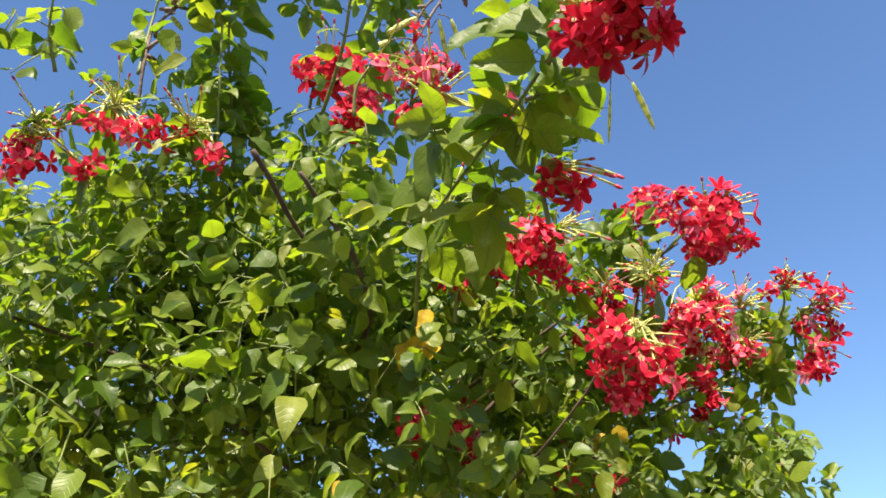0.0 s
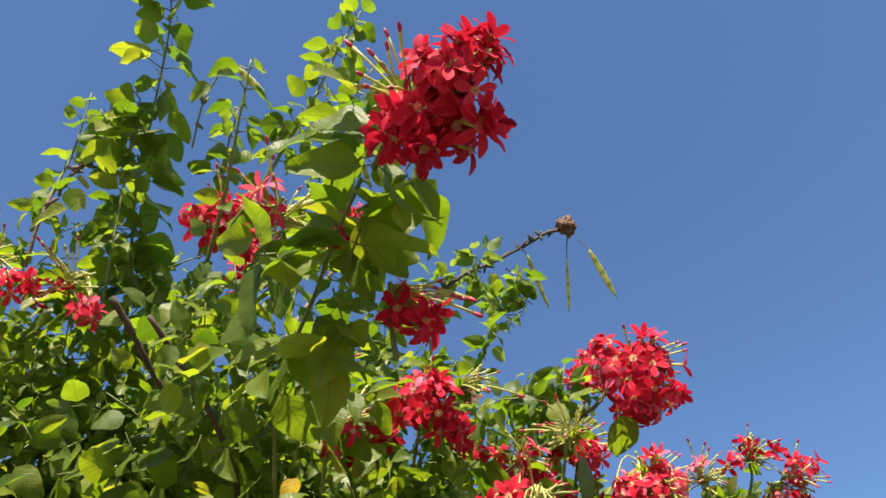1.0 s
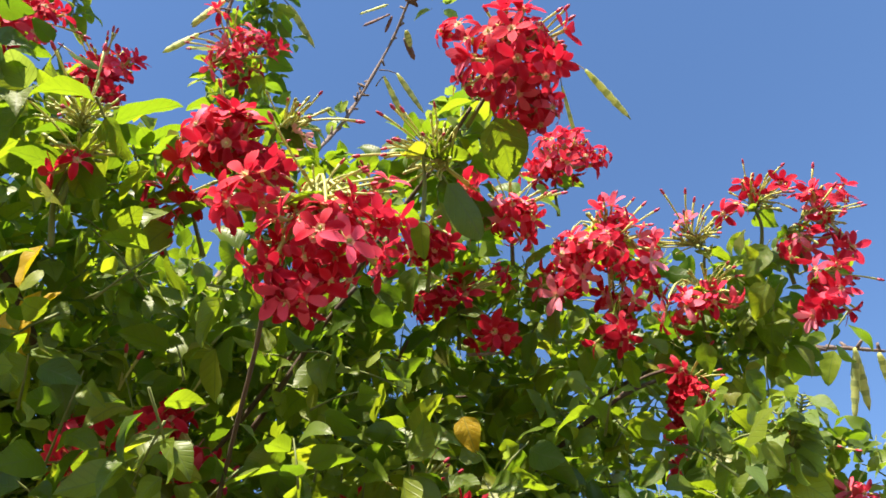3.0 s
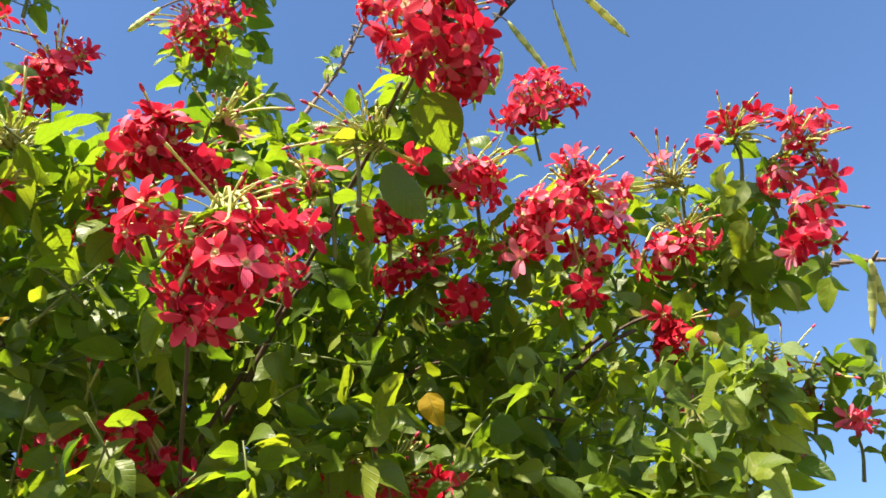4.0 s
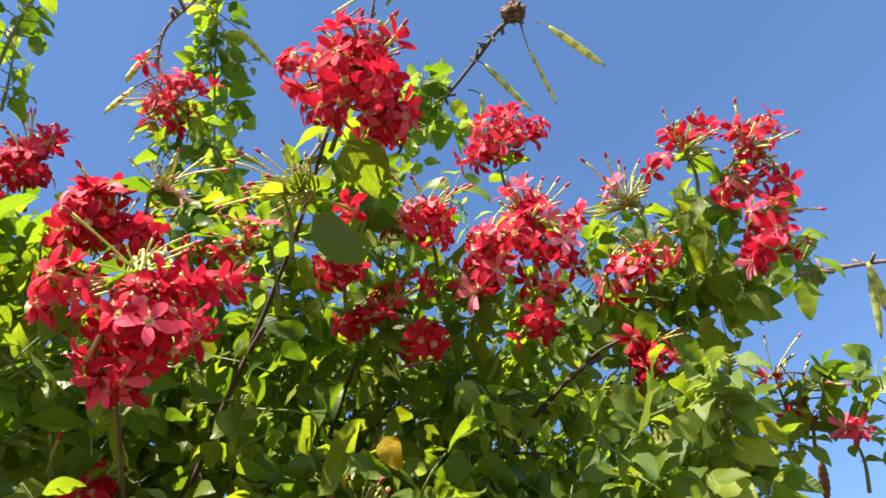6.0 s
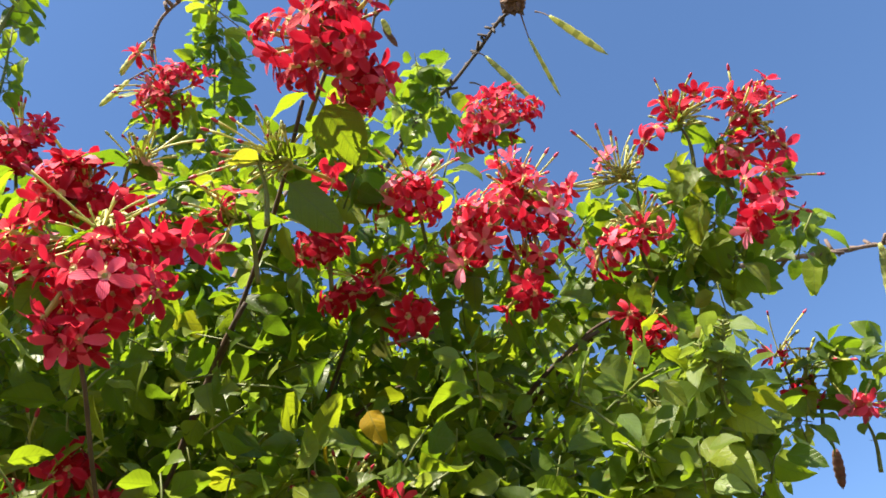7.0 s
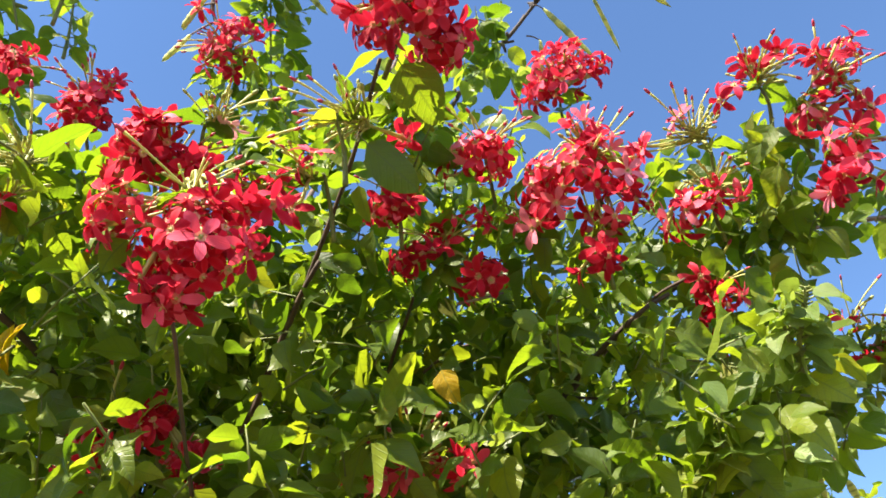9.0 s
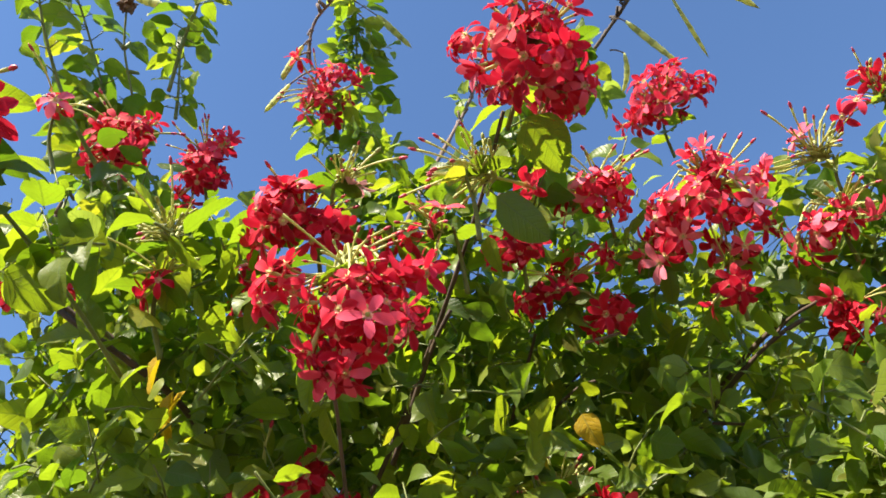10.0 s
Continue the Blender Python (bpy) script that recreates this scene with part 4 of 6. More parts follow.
leaf(creeper, (1.199, 1.974, 2.121), (1.165, 1.993, 2.095), (-0.621, -0.773, -0.128), n=1)
leaf(creeper, (1.116, 1.914, 2.158), (1.086, 1.923, 2.141), (0.062, -0.932, -0.358), n=2)
leaf(creeper, (1.020, 1.902, 2.126), (0.984, 1.888, 2.125), (-0.373, -0.895, -0.243), n=3)
leaf(creeper, (1.054, 1.912, 2.127), (1.068, 1.939, 2.109), (0.005, -0.988, 0.157), n=4)
leaf(creeper, (1.384, 2.242, 2.316), (1.407, 2.269, 2.301), (-0.438, -0.899, -0.020), n=0)
leaf(creeper, (1.364, 2.192, 2.312), (1.399, 2.219, 2.300), (-0.364, -0.920, 0.143), n=1)
leaf(creeper, (1.280, 2.294, 2.241), (1.307, 2.322, 2.226), (-0.153, -0.930, 0.334), n=2)
leaf(creeper, (1.306, 2.295, 2.248), (1.266, 2.308, 2.225), (-0.072, -0.992, 0.100), n=3)
leaf(creeper, (1.245, 1.956, 2.324), (1.215, 1.934, 2.333), (0.573, -0.531, 0.625), n=4)
leaf(creeper, (1.208, 1.931, 2.307), (1.207, 1.962, 2.280), (0.035, -0.995, -0.088), n=0)
leaf(creeper, (1.119, 1.897, 2.280), (1.114, 1.925, 2.255), (-0.213, -0.893, 0.397), n=1)
leaf(creeper, (1.073, 1.888, 2.300), (1.073, 1.920, 2.274), (-0.208, -0.964, 0.167), n=2)
leaf(creeper, (1.205, 1.924, 2.204), (1.232, 1.953, 2.188), (-0.531, -0.673, 0.515), n=3)
leaf(creeper, (1.138, 1.935, 2.121), (1.147, 1.967, 2.097), (0.044, -0.816, 0.577), n=4)
leaf(creeper, (1.239, 2.049, 2.138), (1.249, 2.074, 2.120), (0.162, -0.907, 0.389), n=0)
leaf(creeper, (1.297, 2.141, 2.239), (1.320, 2.177, 2.217), (-0.197, -0.965, -0.171), n=1)
leaf(creeper, (1.266, 1.978, 2.258), (1.268, 2.006, 2.236), (0.311, -0.949, -0.048), n=2)
leaf(creeper, (0.851, 1.692, 2.274), (0.827, 1.693, 2.266), (-0.163, -0.976, 0.146), n=3)
leaf(creeper, (0.810, 1.763, 2.242), (0.788, 1.770, 2.229), (-0.355, -0.767, -0.534), n=4)
leaf(creeper, (0.851, 1.803, 2.222), (0.810, 1.793, 2.218), (0.038, -0.815, -0.578), n=0)
leaf(creeper, (0.803, 1.794, 2.215), (0.774, 1.775, 2.221), (-0.020, -0.989, -0.146), n=1)
leaf(creeper, (0.814, 1.663, 2.274), (0.790, 1.668, 2.261), (0.354, -0.921, -0.161), n=2)
leaf(creeper, (0.781, 1.642, 2.254), (0.747, 1.646, 2.240), (0.184, -0.968, -0.170), n=3)
leaf(creeper, (0.912, 1.842, 2.289), (0.877, 1.849, 2.272), (-0.222, -0.973, -0.057), n=4)
leaf(creeper, (0.855, 1.837, 2.275), (0.826, 1.837, 2.266), (-0.107, -0.971, 0.214), n=0)
leaf(creeper, (0.962, 1.887, 2.293), (0.929, 1.885, 2.285), (-0.007, -0.997, 0.079), n=1)
leaf(creeper, (1.000, 1.917, 2.253), (1.011, 1.945, 2.234), (-0.215, -0.928, -0.305), n=2)
leaf(creeper, (0.880, 1.885, 2.216), (0.846, 1.892, 2.200), (-0.203, -0.878, -0.434), n=3)
leaf(creeper, (1.061, 1.938, 2.228), (1.029, 1.941, 2.216), (0.198, -0.957, 0.211), n=4)
leaf(creeper, (0.680, 1.632, 2.231), (0.665, 1.608, 2.247), (0.317, -0.773, -0.549), n=0)
leaf(creeper, (0.720, 1.614, 2.232), (0.733, 1.630, 2.223), (0.565, -0.758, 0.326), n=1)
leaf(creeper, (0.767, 1.745, 2.204), (0.740, 1.745, 2.196), (-0.057, -0.951, 0.304), n=2)
leaf(creeper, (0.755, 1.696, 2.241), (0.764, 1.720, 2.224), (-0.334, -0.905, 0.264), n=3)
leaf(creeper, (0.723, 1.679, 2.206), (0.698, 1.687, 2.190), (0.001, -0.915, 0.403), n=4)
leaf(creeper, (0.815, 1.845, 2.176), (0.787, 1.825, 2.184), (-0.053, -0.996, -0.076), n=0)
leaf(creeper, (0.447, 1.482, 2.381), (0.426, 1.455, 2.392), (-0.422, -0.906, 0.021), n=1)
leaf(creeper, (0.527, 1.502, 2.323), (0.477, 1.477, 2.318), (-0.095, -0.993, 0.063), n=2)
leaf(creeper, (0.530, 1.506, 2.349), (0.484, 1.489, 2.339), (0.458, -0.881, -0.113), n=3)
leaf(creeper, (0.621, 1.488, 2.355), (0.598, 1.483, 2.347), (0.435, -0.893, -0.118), n=4)
leaf(creeper, (0.642, 1.477, 2.374), (0.652, 1.511, 2.352), (0.100, -0.959, 0.265), n=0)
leaf(creeper, (0.569, 1.410, 2.833), (0.575, 1.445, 2.807), (-0.235, -0.901, -0.365), n=1)
leaf(creeper, (0.539, 1.414, 2.814), (0.544, 1.449, 2.788), (0.772, -0.559, -0.302), n=2)
leaf(creeper, (0.508, 1.323, 2.774), (0.473, 1.329, 2.752), (-0.084, -0.881, -0.466), n=3)
leaf(creeper, (0.452, 1.493, 2.319), (0.416, 1.488, 2.304), (0.280, -0.956, 0.091), n=4)
leaf(creeper, (0.469, 1.552, 2.254), (0.427, 1.536, 2.244), (0.102, -0.937, -0.334), n=0)
leaf(creeper, (0.500, 1.580, 2.247), (0.464, 1.586, 2.223), (0.402, -0.885, 0.233), n=1)
leaf(creeper, (0.457, 1.525, 2.296), (0.426, 1.524, 2.281), (0.543, -0.748, -0.381), n=2)
leaf(creeper, (0.553, 1.555, 2.266), (0.553, 1.592, 2.236), (0.413, -0.875, 0.252), n=3)
leaf(creeper, (0.439, 1.447, 2.432), (0.408, 1.442, 2.420), (-0.253, -0.907, -0.336), n=4)
leaf(creeper, (0.543, 1.456, 2.506), (0.515, 1.447, 2.499), (0.026, -0.988, 0.150), n=0)
leaf(creeper, (0.267, 1.529, 2.400), (0.193, 1.541, 2.395), (-0.236, -0.968, -0.086), n=3)
leaf(creeper, (0.295, 1.618, 2.228), (0.273, 1.646, 2.200), (-0.517, -0.851, 0.096), n=4)
leaf(creeper, (0.417, 1.628, 2.206), (0.435, 1.649, 2.181), (-0.802, -0.488, -0.346), n=0)
leaf(creeper, (0.609, 1.496, 2.225), (0.568, 1.519, 2.204), (-0.709, -0.556, 0.434), n=1)
leaf(creeper, (0.311, 1.436, 2.643), (0.258, 1.454, 2.629), (0.023, -0.997, 0.075), n=2)
leaf(creeper, (0.572, 1.427, 2.479), (0.616, 1.430, 2.471), (-0.222, -0.958, -0.181), n=3)
leaf(creeper, (0.586, 1.457, 2.416), (0.560, 1.477, 2.397), (-0.293, -0.948, 0.127), n=4)
leaf(creeper, (0.644, 1.448, 2.376), (0.608, 1.463, 2.363), (-0.020, -0.984, -0.175), n=0)
leaf(creeper, (0.405, 1.476, 2.517), (0.443, 1.491, 2.497), (0.063, -0.861, 0.504), n=1)
leaf(creeper, (0.524, 1.529, 2.375), (0.472, 1.538, 2.370), (-0.730, -0.683, -0.013), n=2)
leaf(creeper, (0.523, 1.544, 2.359), (0.467, 1.555, 2.352), (-0.318, -0.942, 0.108), n=3)
leaf(creeper, (0.605, 1.516, 2.380), (0.553, 1.515, 2.386), (-0.604, -0.623, 0.497), n=4)
leaf(creeper, (0.505, 1.593, 2.234), (0.463, 1.604, 2.227), (-0.281, -0.796, 0.536), n=0)
leaf(creeper, (0.512, 1.600, 2.226), (0.539, 1.623, 2.199), (-0.380, -0.869, 0.316), n=1)
leaf(creeper, (0.240, 1.645, 2.249), (0.204, 1.656, 2.241), (0.022, -0.973, -0.229), n=2)
leaf(creeper, (0.383, 1.605, 2.337), (0.360, 1.631, 2.311), (-0.641, -0.767, -0.032), n=3)
leaf(creeper, (0.267, 1.633, 2.362), (0.305, 1.658, 2.331), (-0.077, -0.997, 0.016), n=4)
leaf(creeper, (0.219, 1.618, 2.309), (0.183, 1.599, 2.333), (0.039, -0.957, 0.289), n=0)
leaf(creeper, (0.377, 1.636, 2.245), (0.398, 1.650, 2.228), (-0.051, -0.926, 0.375), n=1)
leaf(creeper, (0.340, 1.648, 2.207), (0.375, 1.644, 2.207), (-0.613, -0.686, 0.392), n=2)
leaf(creeper, (0.226, 1.524, 2.484), (0.256, 1.538, 2.465), (-0.705, -0.598, 0.382), n=3)
leaf(creeper, (0.195, 1.519, 2.491), (0.229, 1.539, 2.466), (-0.770, -0.533, 0.350), n=4)
leaf(creeper, (0.164, 1.523, 2.491), (0.147, 1.552, 2.461), (-0.244, -0.961, 0.130), n=0)
leaf(creeper, (0.423, 1.595, 2.356), (0.394, 1.609, 2.333), (0.126, -0.873, 0.470), n=0)
leaf(creeper, (0.493, 1.623, 2.342), (0.457, 1.628, 2.327), (-0.109, -0.680, 0.725), n=1)
leaf(creeper, (0.540, 1.613, 2.352), (0.508, 1.620, 2.335), (-0.172, -0.971, 0.167), n=2)
leaf(creeper, (0.593, 1.594, 2.345), (0.638, 1.591, 2.331), (0.002, -0.327, 0.945), n=3)
leaf(creeper, (0.384, 1.662, 2.320), (0.430, 1.672, 2.295), (-0.208, -0.013, 0.978), n=4)
leaf(creeper, (0.441, 1.622, 2.297), (0.407, 1.634, 2.277), (-0.221, -0.360, 0.906), n=0)
leaf(creeper, (0.482, 1.653, 2.312), (0.535, 1.646, 2.301), (-0.210, -0.776, 0.595), n=1)
leaf(creeper, (0.556, 1.603, 2.268), (0.523, 1.614, 2.248), (0.291, -0.876, 0.384), n=2)
leaf(creeper, (0.582, 1.630, 2.299), (0.625, 1.622, 2.289), (0.085, -0.598, 0.797), n=3)
leaf(creeper, (0.427, 1.619, 2.267), (0.477, 1.610, 2.257), (-0.537, -0.646, 0.542), n=4)
leaf(creeper, (0.463, 1.626, 2.266), (0.515, 1.619, 2.255), (-0.246, 0.007, 0.969), n=0)
leaf(creeper, (0.536, 1.662, 2.276), (0.492, 1.661, 2.266), (0.039, -0.710, 0.703), n=1)
leaf(creeper, (0.585, 1.669, 2.288), (0.538, 1.671, 2.276), (-0.022, -0.683, 0.730), n=2)
leaf(creeper, (0.395, 1.663, 2.251), (0.438, 1.662, 2.236), (-0.113, -0.845, 0.522), n=3)
leaf(creeper, (0.529, 1.673, 2.228), (0.485, 1.665, 2.225), (-0.295, -0.557, 0.776), n=4)
leaf(creeper, (0.600, 1.670, 2.231), (0.638, 1.670, 2.215), (-0.352, -0.748, 0.562), n=0)

# ---- twigs with pods ----
pod_twig = twig_thing("grey twig with pale green pods and a dry husk", [(0.644, 2.158, 2.923), (0.736, 2.203, 3.117), (0.818, 2.204, 3.208), (0.925, 2.178, 3.287), (1.005, 2.181, 3.333), (1.108, 2.151, 3.369), (1.166, 2.130, 3.390), (1.214, 2.114, 3.380)], 0.0052, 0.0042, DARK_TWIG, 40, 43)
husk(pod_twig, (1.217, 2.104, 3.384), 0.032, 4)
rosette(pod_twig, (0.967, 2.133, 3.310), 0.05, 12, YOUNG_LEAVES, 0.06, 755)
rosette(pod_twig, (0.910, 2.175, 3.271), 0.06, 12, YOUNG_LEAVES, 0.06, 735)
rosette(pod_twig, (0.967, 2.220, 3.260), 0.05, 8, YOUNG_LEAVES, 0.06, 790)
rosette(pod_twig, (0.856, 2.173, 3.254), 0.05, 7, LEAVES, 0.06, 700)
rosette(pod_twig, (0.804, 2.227, 3.201), 0.05, 8, LEAVES, 0.06, 690)
rosette(pod_twig, (0.864, 2.233, 3.220), 0.04, 6, LEAVES, 0.06, 730)
leaf(pod_twig, (0.969, 2.190, 3.278), (0.922, 2.252, 3.227), (0.505, -0.594, -0.626))
leaf(pod_twig, (0.998, 2.182, 3.290), (1.026, 2.235, 3.266), (0.463, -0.697, -0.548), n=1)
leaf(pod_twig, (0.975, 2.206, 3.271), (0.963, 2.284, 3.218), (0.948, 0.162, -0.276), n=2)
leaf(pod_twig, (0.938, 2.128, 3.291), (0.908, 2.092, 3.302), (0.381, -0.878, -0.290), n=3)
leaf(pod_twig, (0.871, 2.150, 3.259), (0.854, 2.115, 3.273), (0.381, -0.878, -0.290))
pod(pod_twig, (1.275, 2.151, 3.334), (1.352, 2.269, 3.259), 0.017, 0.0, 1, stalk=(1.251, 2.141, 3.367))
pod(pod_twig, (1.213, 2.167, 3.320), (1.217, 2.296, 3.240), 0.01, 0.0, 2, stalk=(1.221, 2.131, 3.372))
pod(pod_twig, (1.106, 2.166, 3.344), (1.161, 2.283, 3.246), 0.016, 0.0, 3, stalk=(1.090, 2.151, 3.352))
pod(pod_twig, (1.069, 2.215, 3.312), (1.020, 2.276, 3.264), 0.013, 0.12, 4, stalk=(1.046, 2.194, 3.322))
leaf_twig = twig_thing("grey twig with small leaves at its end", [(0.405, 2.067, 2.693), (0.500, 2.140, 3.109), (0.584, 2.205, 3.388), (0.640, 2.248, 3.574), (0.718, 2.245, 3.753), (0.808, 2.202, 3.886), (0.875, 2.140, 3.950), (0.910, 2.125, 3.988)], 0.0056, 0.0036, GREY_TWIG, 34, 10)
husk(leaf_twig, (0.893, 2.124, 3.956), 0.024, 5)
rosette(leaf_twig, (0.962, 2.167, 3.951), 0.06, 9, YOUNG_LEAVES, 0.055, 3)
rosette(leaf_twig, (0.627, 2.236, 3.585), 0.045, 8, YOUNG_LEAVES, 0.05, 8)
pod(leaf_twig, (0.758, 2.260, 3.786), (0.787, 2.388, 3.697), 0.018, 0.0, 2, stalk=(0.733, 2.261, 3.743))
pod(leaf_twig, (0.798, 2.261, 3.782), (0.845, 2.373, 3.711), 0.018, 0.0, 3, stalk=(0.754, 2.224, 3.762))
pod(leaf_twig, (0.853, 2.189, 3.890), (0.853, 2.236, 3.866), 0.02, 0.0, 4)
pod(leaf_twig, (0.728, 2.133, 3.966), (0.822, 2.125, 3.956), 0.012, 0.0, 5)
pod(leaf_twig, (0.816, 2.156, 3.956), (0.725, 2.165, 3.948), 0.012, 0.0, 21, dry=True)
pod(leaf_twig, (0.821, 2.161, 3.951), (0.787, 2.193, 3.922), 0.012, 0.0, 22, dry=True)
pod(leaf_twig, (0.841, 2.216, 3.901), (0.854, 2.271, 3.851), 0.02, 0.0, 23, dry=True)
pod(leaf_twig, (0.903, 2.157, 3.955), (0.883, 2.128, 3.981), 0.014, 0.0, 24, dry=True)
pod(leaf_twig, (0.948, 2.146, 3.964), (0.914, 2.138, 3.972), 0.012, 0.0, 25, dry=True)
side_twig = twig_thing("grey twig with yellow-green pods over the sky", [(1.318, 2.258, 2.550), (1.382, 2.323, 2.583), (1.478, 2.401, 2.614), (1.538, 2.450, 2.633), (1.591, 2.486, 2.645), (1.668, 2.543, 2.662)], 0.0048, 0.003, GREY_TWIG, 16, 18)
rosette(side_twig, (1.418, 2.371, 2.620), 0.019, 4, LEAVES, 0.05, 300)
rosette(side_twig, (1.495, 2.393, 2.626), 0.015, 5, YOUNG_LEAVES, 0.05, 301)
rosette(side_twig, (1.493, 2.355, 2.657), 0.017, 6, YOUNG_LEAVES, 0.05, 302)
rosette(side_twig, (1.466, 2.353, 2.651), 0.021, 6, LEAVES, 0.05, 303)
leaf(side_twig, (1.476, 2.404, 2.612), (1.444, 2.446, 2.566), (0.296, -0.795, -0.530), n=0)
leaf(side_twig, (1.391, 2.369, 2.614), (1.391, 2.412, 2.578), (0.296, -0.795, -0.530), n=1)
leaf(side_twig, (1.376, 2.365, 2.613), (1.334, 2.375, 2.591), (0.296, -0.795, -0.530), n=2)
leaf(side_twig, (1.497, 2.410, 2.613), (1.502, 2.435, 2.593), (0.296, -0.795, -0.530), n=3)
leaf(side_twig, (1.453, 2.395, 2.612), (1.428, 2.414, 2.588), (0.296, -0.795, -0.530), n=4)
pod(side_twig, (1.593, 2.478, 2.640), (1.592, 2.574, 2.559), 0.017, 0.0, 5)
pod(side_twig, (1.594, 2.483, 2.636), (1.558, 2.577, 2.546), 0.017, 0.0, 6)
pod(side_twig, (1.638, 2.502, 2.633), (1.652, 2.578, 2.575), 0.017, 0.0, 7)
pod(side_twig, (1.363, 2.602, 2.385), (1.345, 2.650, 2.339), 0.018, 0.0, 4, stalk=(1.370, 2.579, 2.406), dry=True)
left_twig = twig_thing("dark twig with pale pods beside a tall shoot", [(0.188, 1.575, 2.689), (0.198, 1.539, 2.764), (0.205, 1.531, 2.839), (0.246, 1.513, 2.876)], 0.0035, 0.002, GREY_TWIG, 10, 28)
pod(left_twig, (0.233, 1.524, 2.862), (0.249, 1.545, 2.850), 0.01, 0.0, 3)
pod(left_twig, (0.239, 1.547, 2.844), (0.240, 1.569, 2.823), 0.01, 0.0, 4)
husk(left_twig, (0.246, 1.509, 2.879), 0.012, 7)
bud_twig = twig_thing("slim twig with a dry flower and a pale pod", [(0.428, 1.488, 2.874), (0.445, 1.441, 2.940), (0.473, 1.409, 2.990)], 0.002, 0.0015, GREEN_STEM, 3, 32)
husk(bud_twig, (0.480, 1.404, 2.994), 0.016, 9)
pod(bud_twig, (0.500, 1.405, 2.993), (0.548, 1.444, 2.961), 0.014, 0.0, 1)
upper_twig = twig_thing("dark twig with hanging striped pods", [(0.672, 1.695, 2.895), (0.655, 1.657, 2.961), (0.688, 1.626, 3.015), (0.748, 1.620, 3.047), (0.786, 1.600, 3.085)], 0.003, 0.002, GREY_TWIG, 10, 35)
pod(upper_twig, (0.606, 1.659, 2.944), (0.547, 1.660, 2.914), 0.013, 0.0, 3, stalk=(0.654, 1.670, 2.959))
pod(upper_twig, (0.661, 1.631, 2.976), (0.600, 1.642, 2.947), 0.013, 0.0, 4, stalk=(0.677, 1.634, 2.982))
pod(upper_twig, (0.638, 1.635, 2.963), (0.600, 1.646, 2.946), 0.013, 0.0, 5, stalk=(0.665, 1.647, 2.972))
pod(upper_twig, (0.639, 1.810, 3.380), (0.611, 1.895, 3.301), 0.017, 0.0, 6, stalk=(0.599, 1.725, 3.439))
pod(upper_twig, (0.667, 1.822, 3.379), (0.697, 1.906, 3.319), 0.017, 0.0, 0, stalk=(0.601, 1.715, 3.447))
low_twig = twig_thing("grey twig with an orange husk and pale pods", [(1.147, 2.404, 2.226), (1.186, 2.410, 2.237), (1.232, 2.414, 2.253)], 0.003, 0.002, GREY_TWIG, 8, 41)
husk(low_twig, (1.230, 2.411, 2.255), 0.014, 11)
pod(low_twig, (1.209, 2.396, 2.260), (1.204, 2.437, 2.221), 0.012, 0.0, 3)
pod(low_twig, (1.241, 2.436, 2.238), (1.243, 2.462, 2.215), 0.012, 0.0, 5)

# ---- tall leafy shoots ----
def leafy_shoot(label, points, leaves, size=LEAF_SIZE, r=0.0032, seed=0, kind=LEAVES):
    rnd = random.Random(seed)
    thing = tagged(new("leafy_shoot"), label, "leafy shoot", "leafy shoots of the creeper")
    thing.location = Vector(points[0])
    line = smooth_line([Vector(p) - thing.location for p in points], 8)
    n = len(line) - 1
    verts, faces = tube_verts(line, [r * (1 - 0.6 * i / n) for i in range(n + 1)], 6)
    part("stem", mesh_of("stem", verts, faces, [GREEN_STEM]), thing)
    for i in range(leaves):
        at = (0.12 + 0.88 * (i // 2 * 2 + 1) / leaves) * n
        at = min(at, n - 0.01)
        p = line[int(at)].lerp(line[int(at) + 1], at % 1)
        ahead = (line[int(at) + 1] - line[int(at)]).normalized()
        out = Matrix.Rotation(math.pi * (i % 2) + (i // 2) * 1.57 + rnd.uniform(-0.6, 0.6), 3, ahead) @ ahead.orthogonal().normalized()
        stalk = rnd.uniform(0.1, 0.5) * size
        q = p + (out + ahead * 0.4).normalized() * stalk
        tv, tf = tube_verts([p, (p + q) / 2, q], [0.0012, 0.001, 0.0009], 4)
        part("leaf_stalk", mesh_of("leaf_stalk", tv, tf, [GREEN_STEM]), thing)
        way = out + ahead * rnd.uniform(-0.3, 0.4) + Vector((0, 0, rnd.uniform(-1.0, -0.1)))
        up = Vector((rnd.uniform(-0.7, 0.7), rnd.uniform(-0.7, 0.7), 0.8))
        part("leaf", rnd.choice(kind), thing, leaf_pose(q, way, up, size * rnd.uniform(0.7, 1.15)))
    return thing


leafy_shoot("tall upright leafy shoot against the sky", [(0.336, 1.657, 2.615), (0.331, 1.607, 2.725), (0.330, 1.540, 2.843), (0.354, 1.458, 2.958), (0.387, 1.334, 3.086), (0.369, 1.234, 3.186)], 77, seed=147, size=0.07)
leafy_shoot("side shoot with small leaves against the sky", [(0.332, 1.526, 2.855), (0.305, 1.486, 2.892), (0.272, 1.445, 2.939)], 19, seed=148, size=0.065)
leafy_shoot("slender leafy shoot above the flowers", [(0.560, 1.483, 2.747), (0.593, 1.463, 2.837), (0.626, 1.449, 2.932), (0.673, 1.411, 3.067), (0.714, 1.387, 3.173)], 48, seed=149, size=0.05)
leafy_shoot("upright leafy shoot with a flower head", [(0.520, 1.976, 2.871), (0.530, 1.948, 3.031), (0.559, 1.899, 3.174), (0.598, 1.834, 3.307), (0.651, 1.761, 3.425), (0.714, 1.686, 3.534)], 64, seed=150, size=0.066)
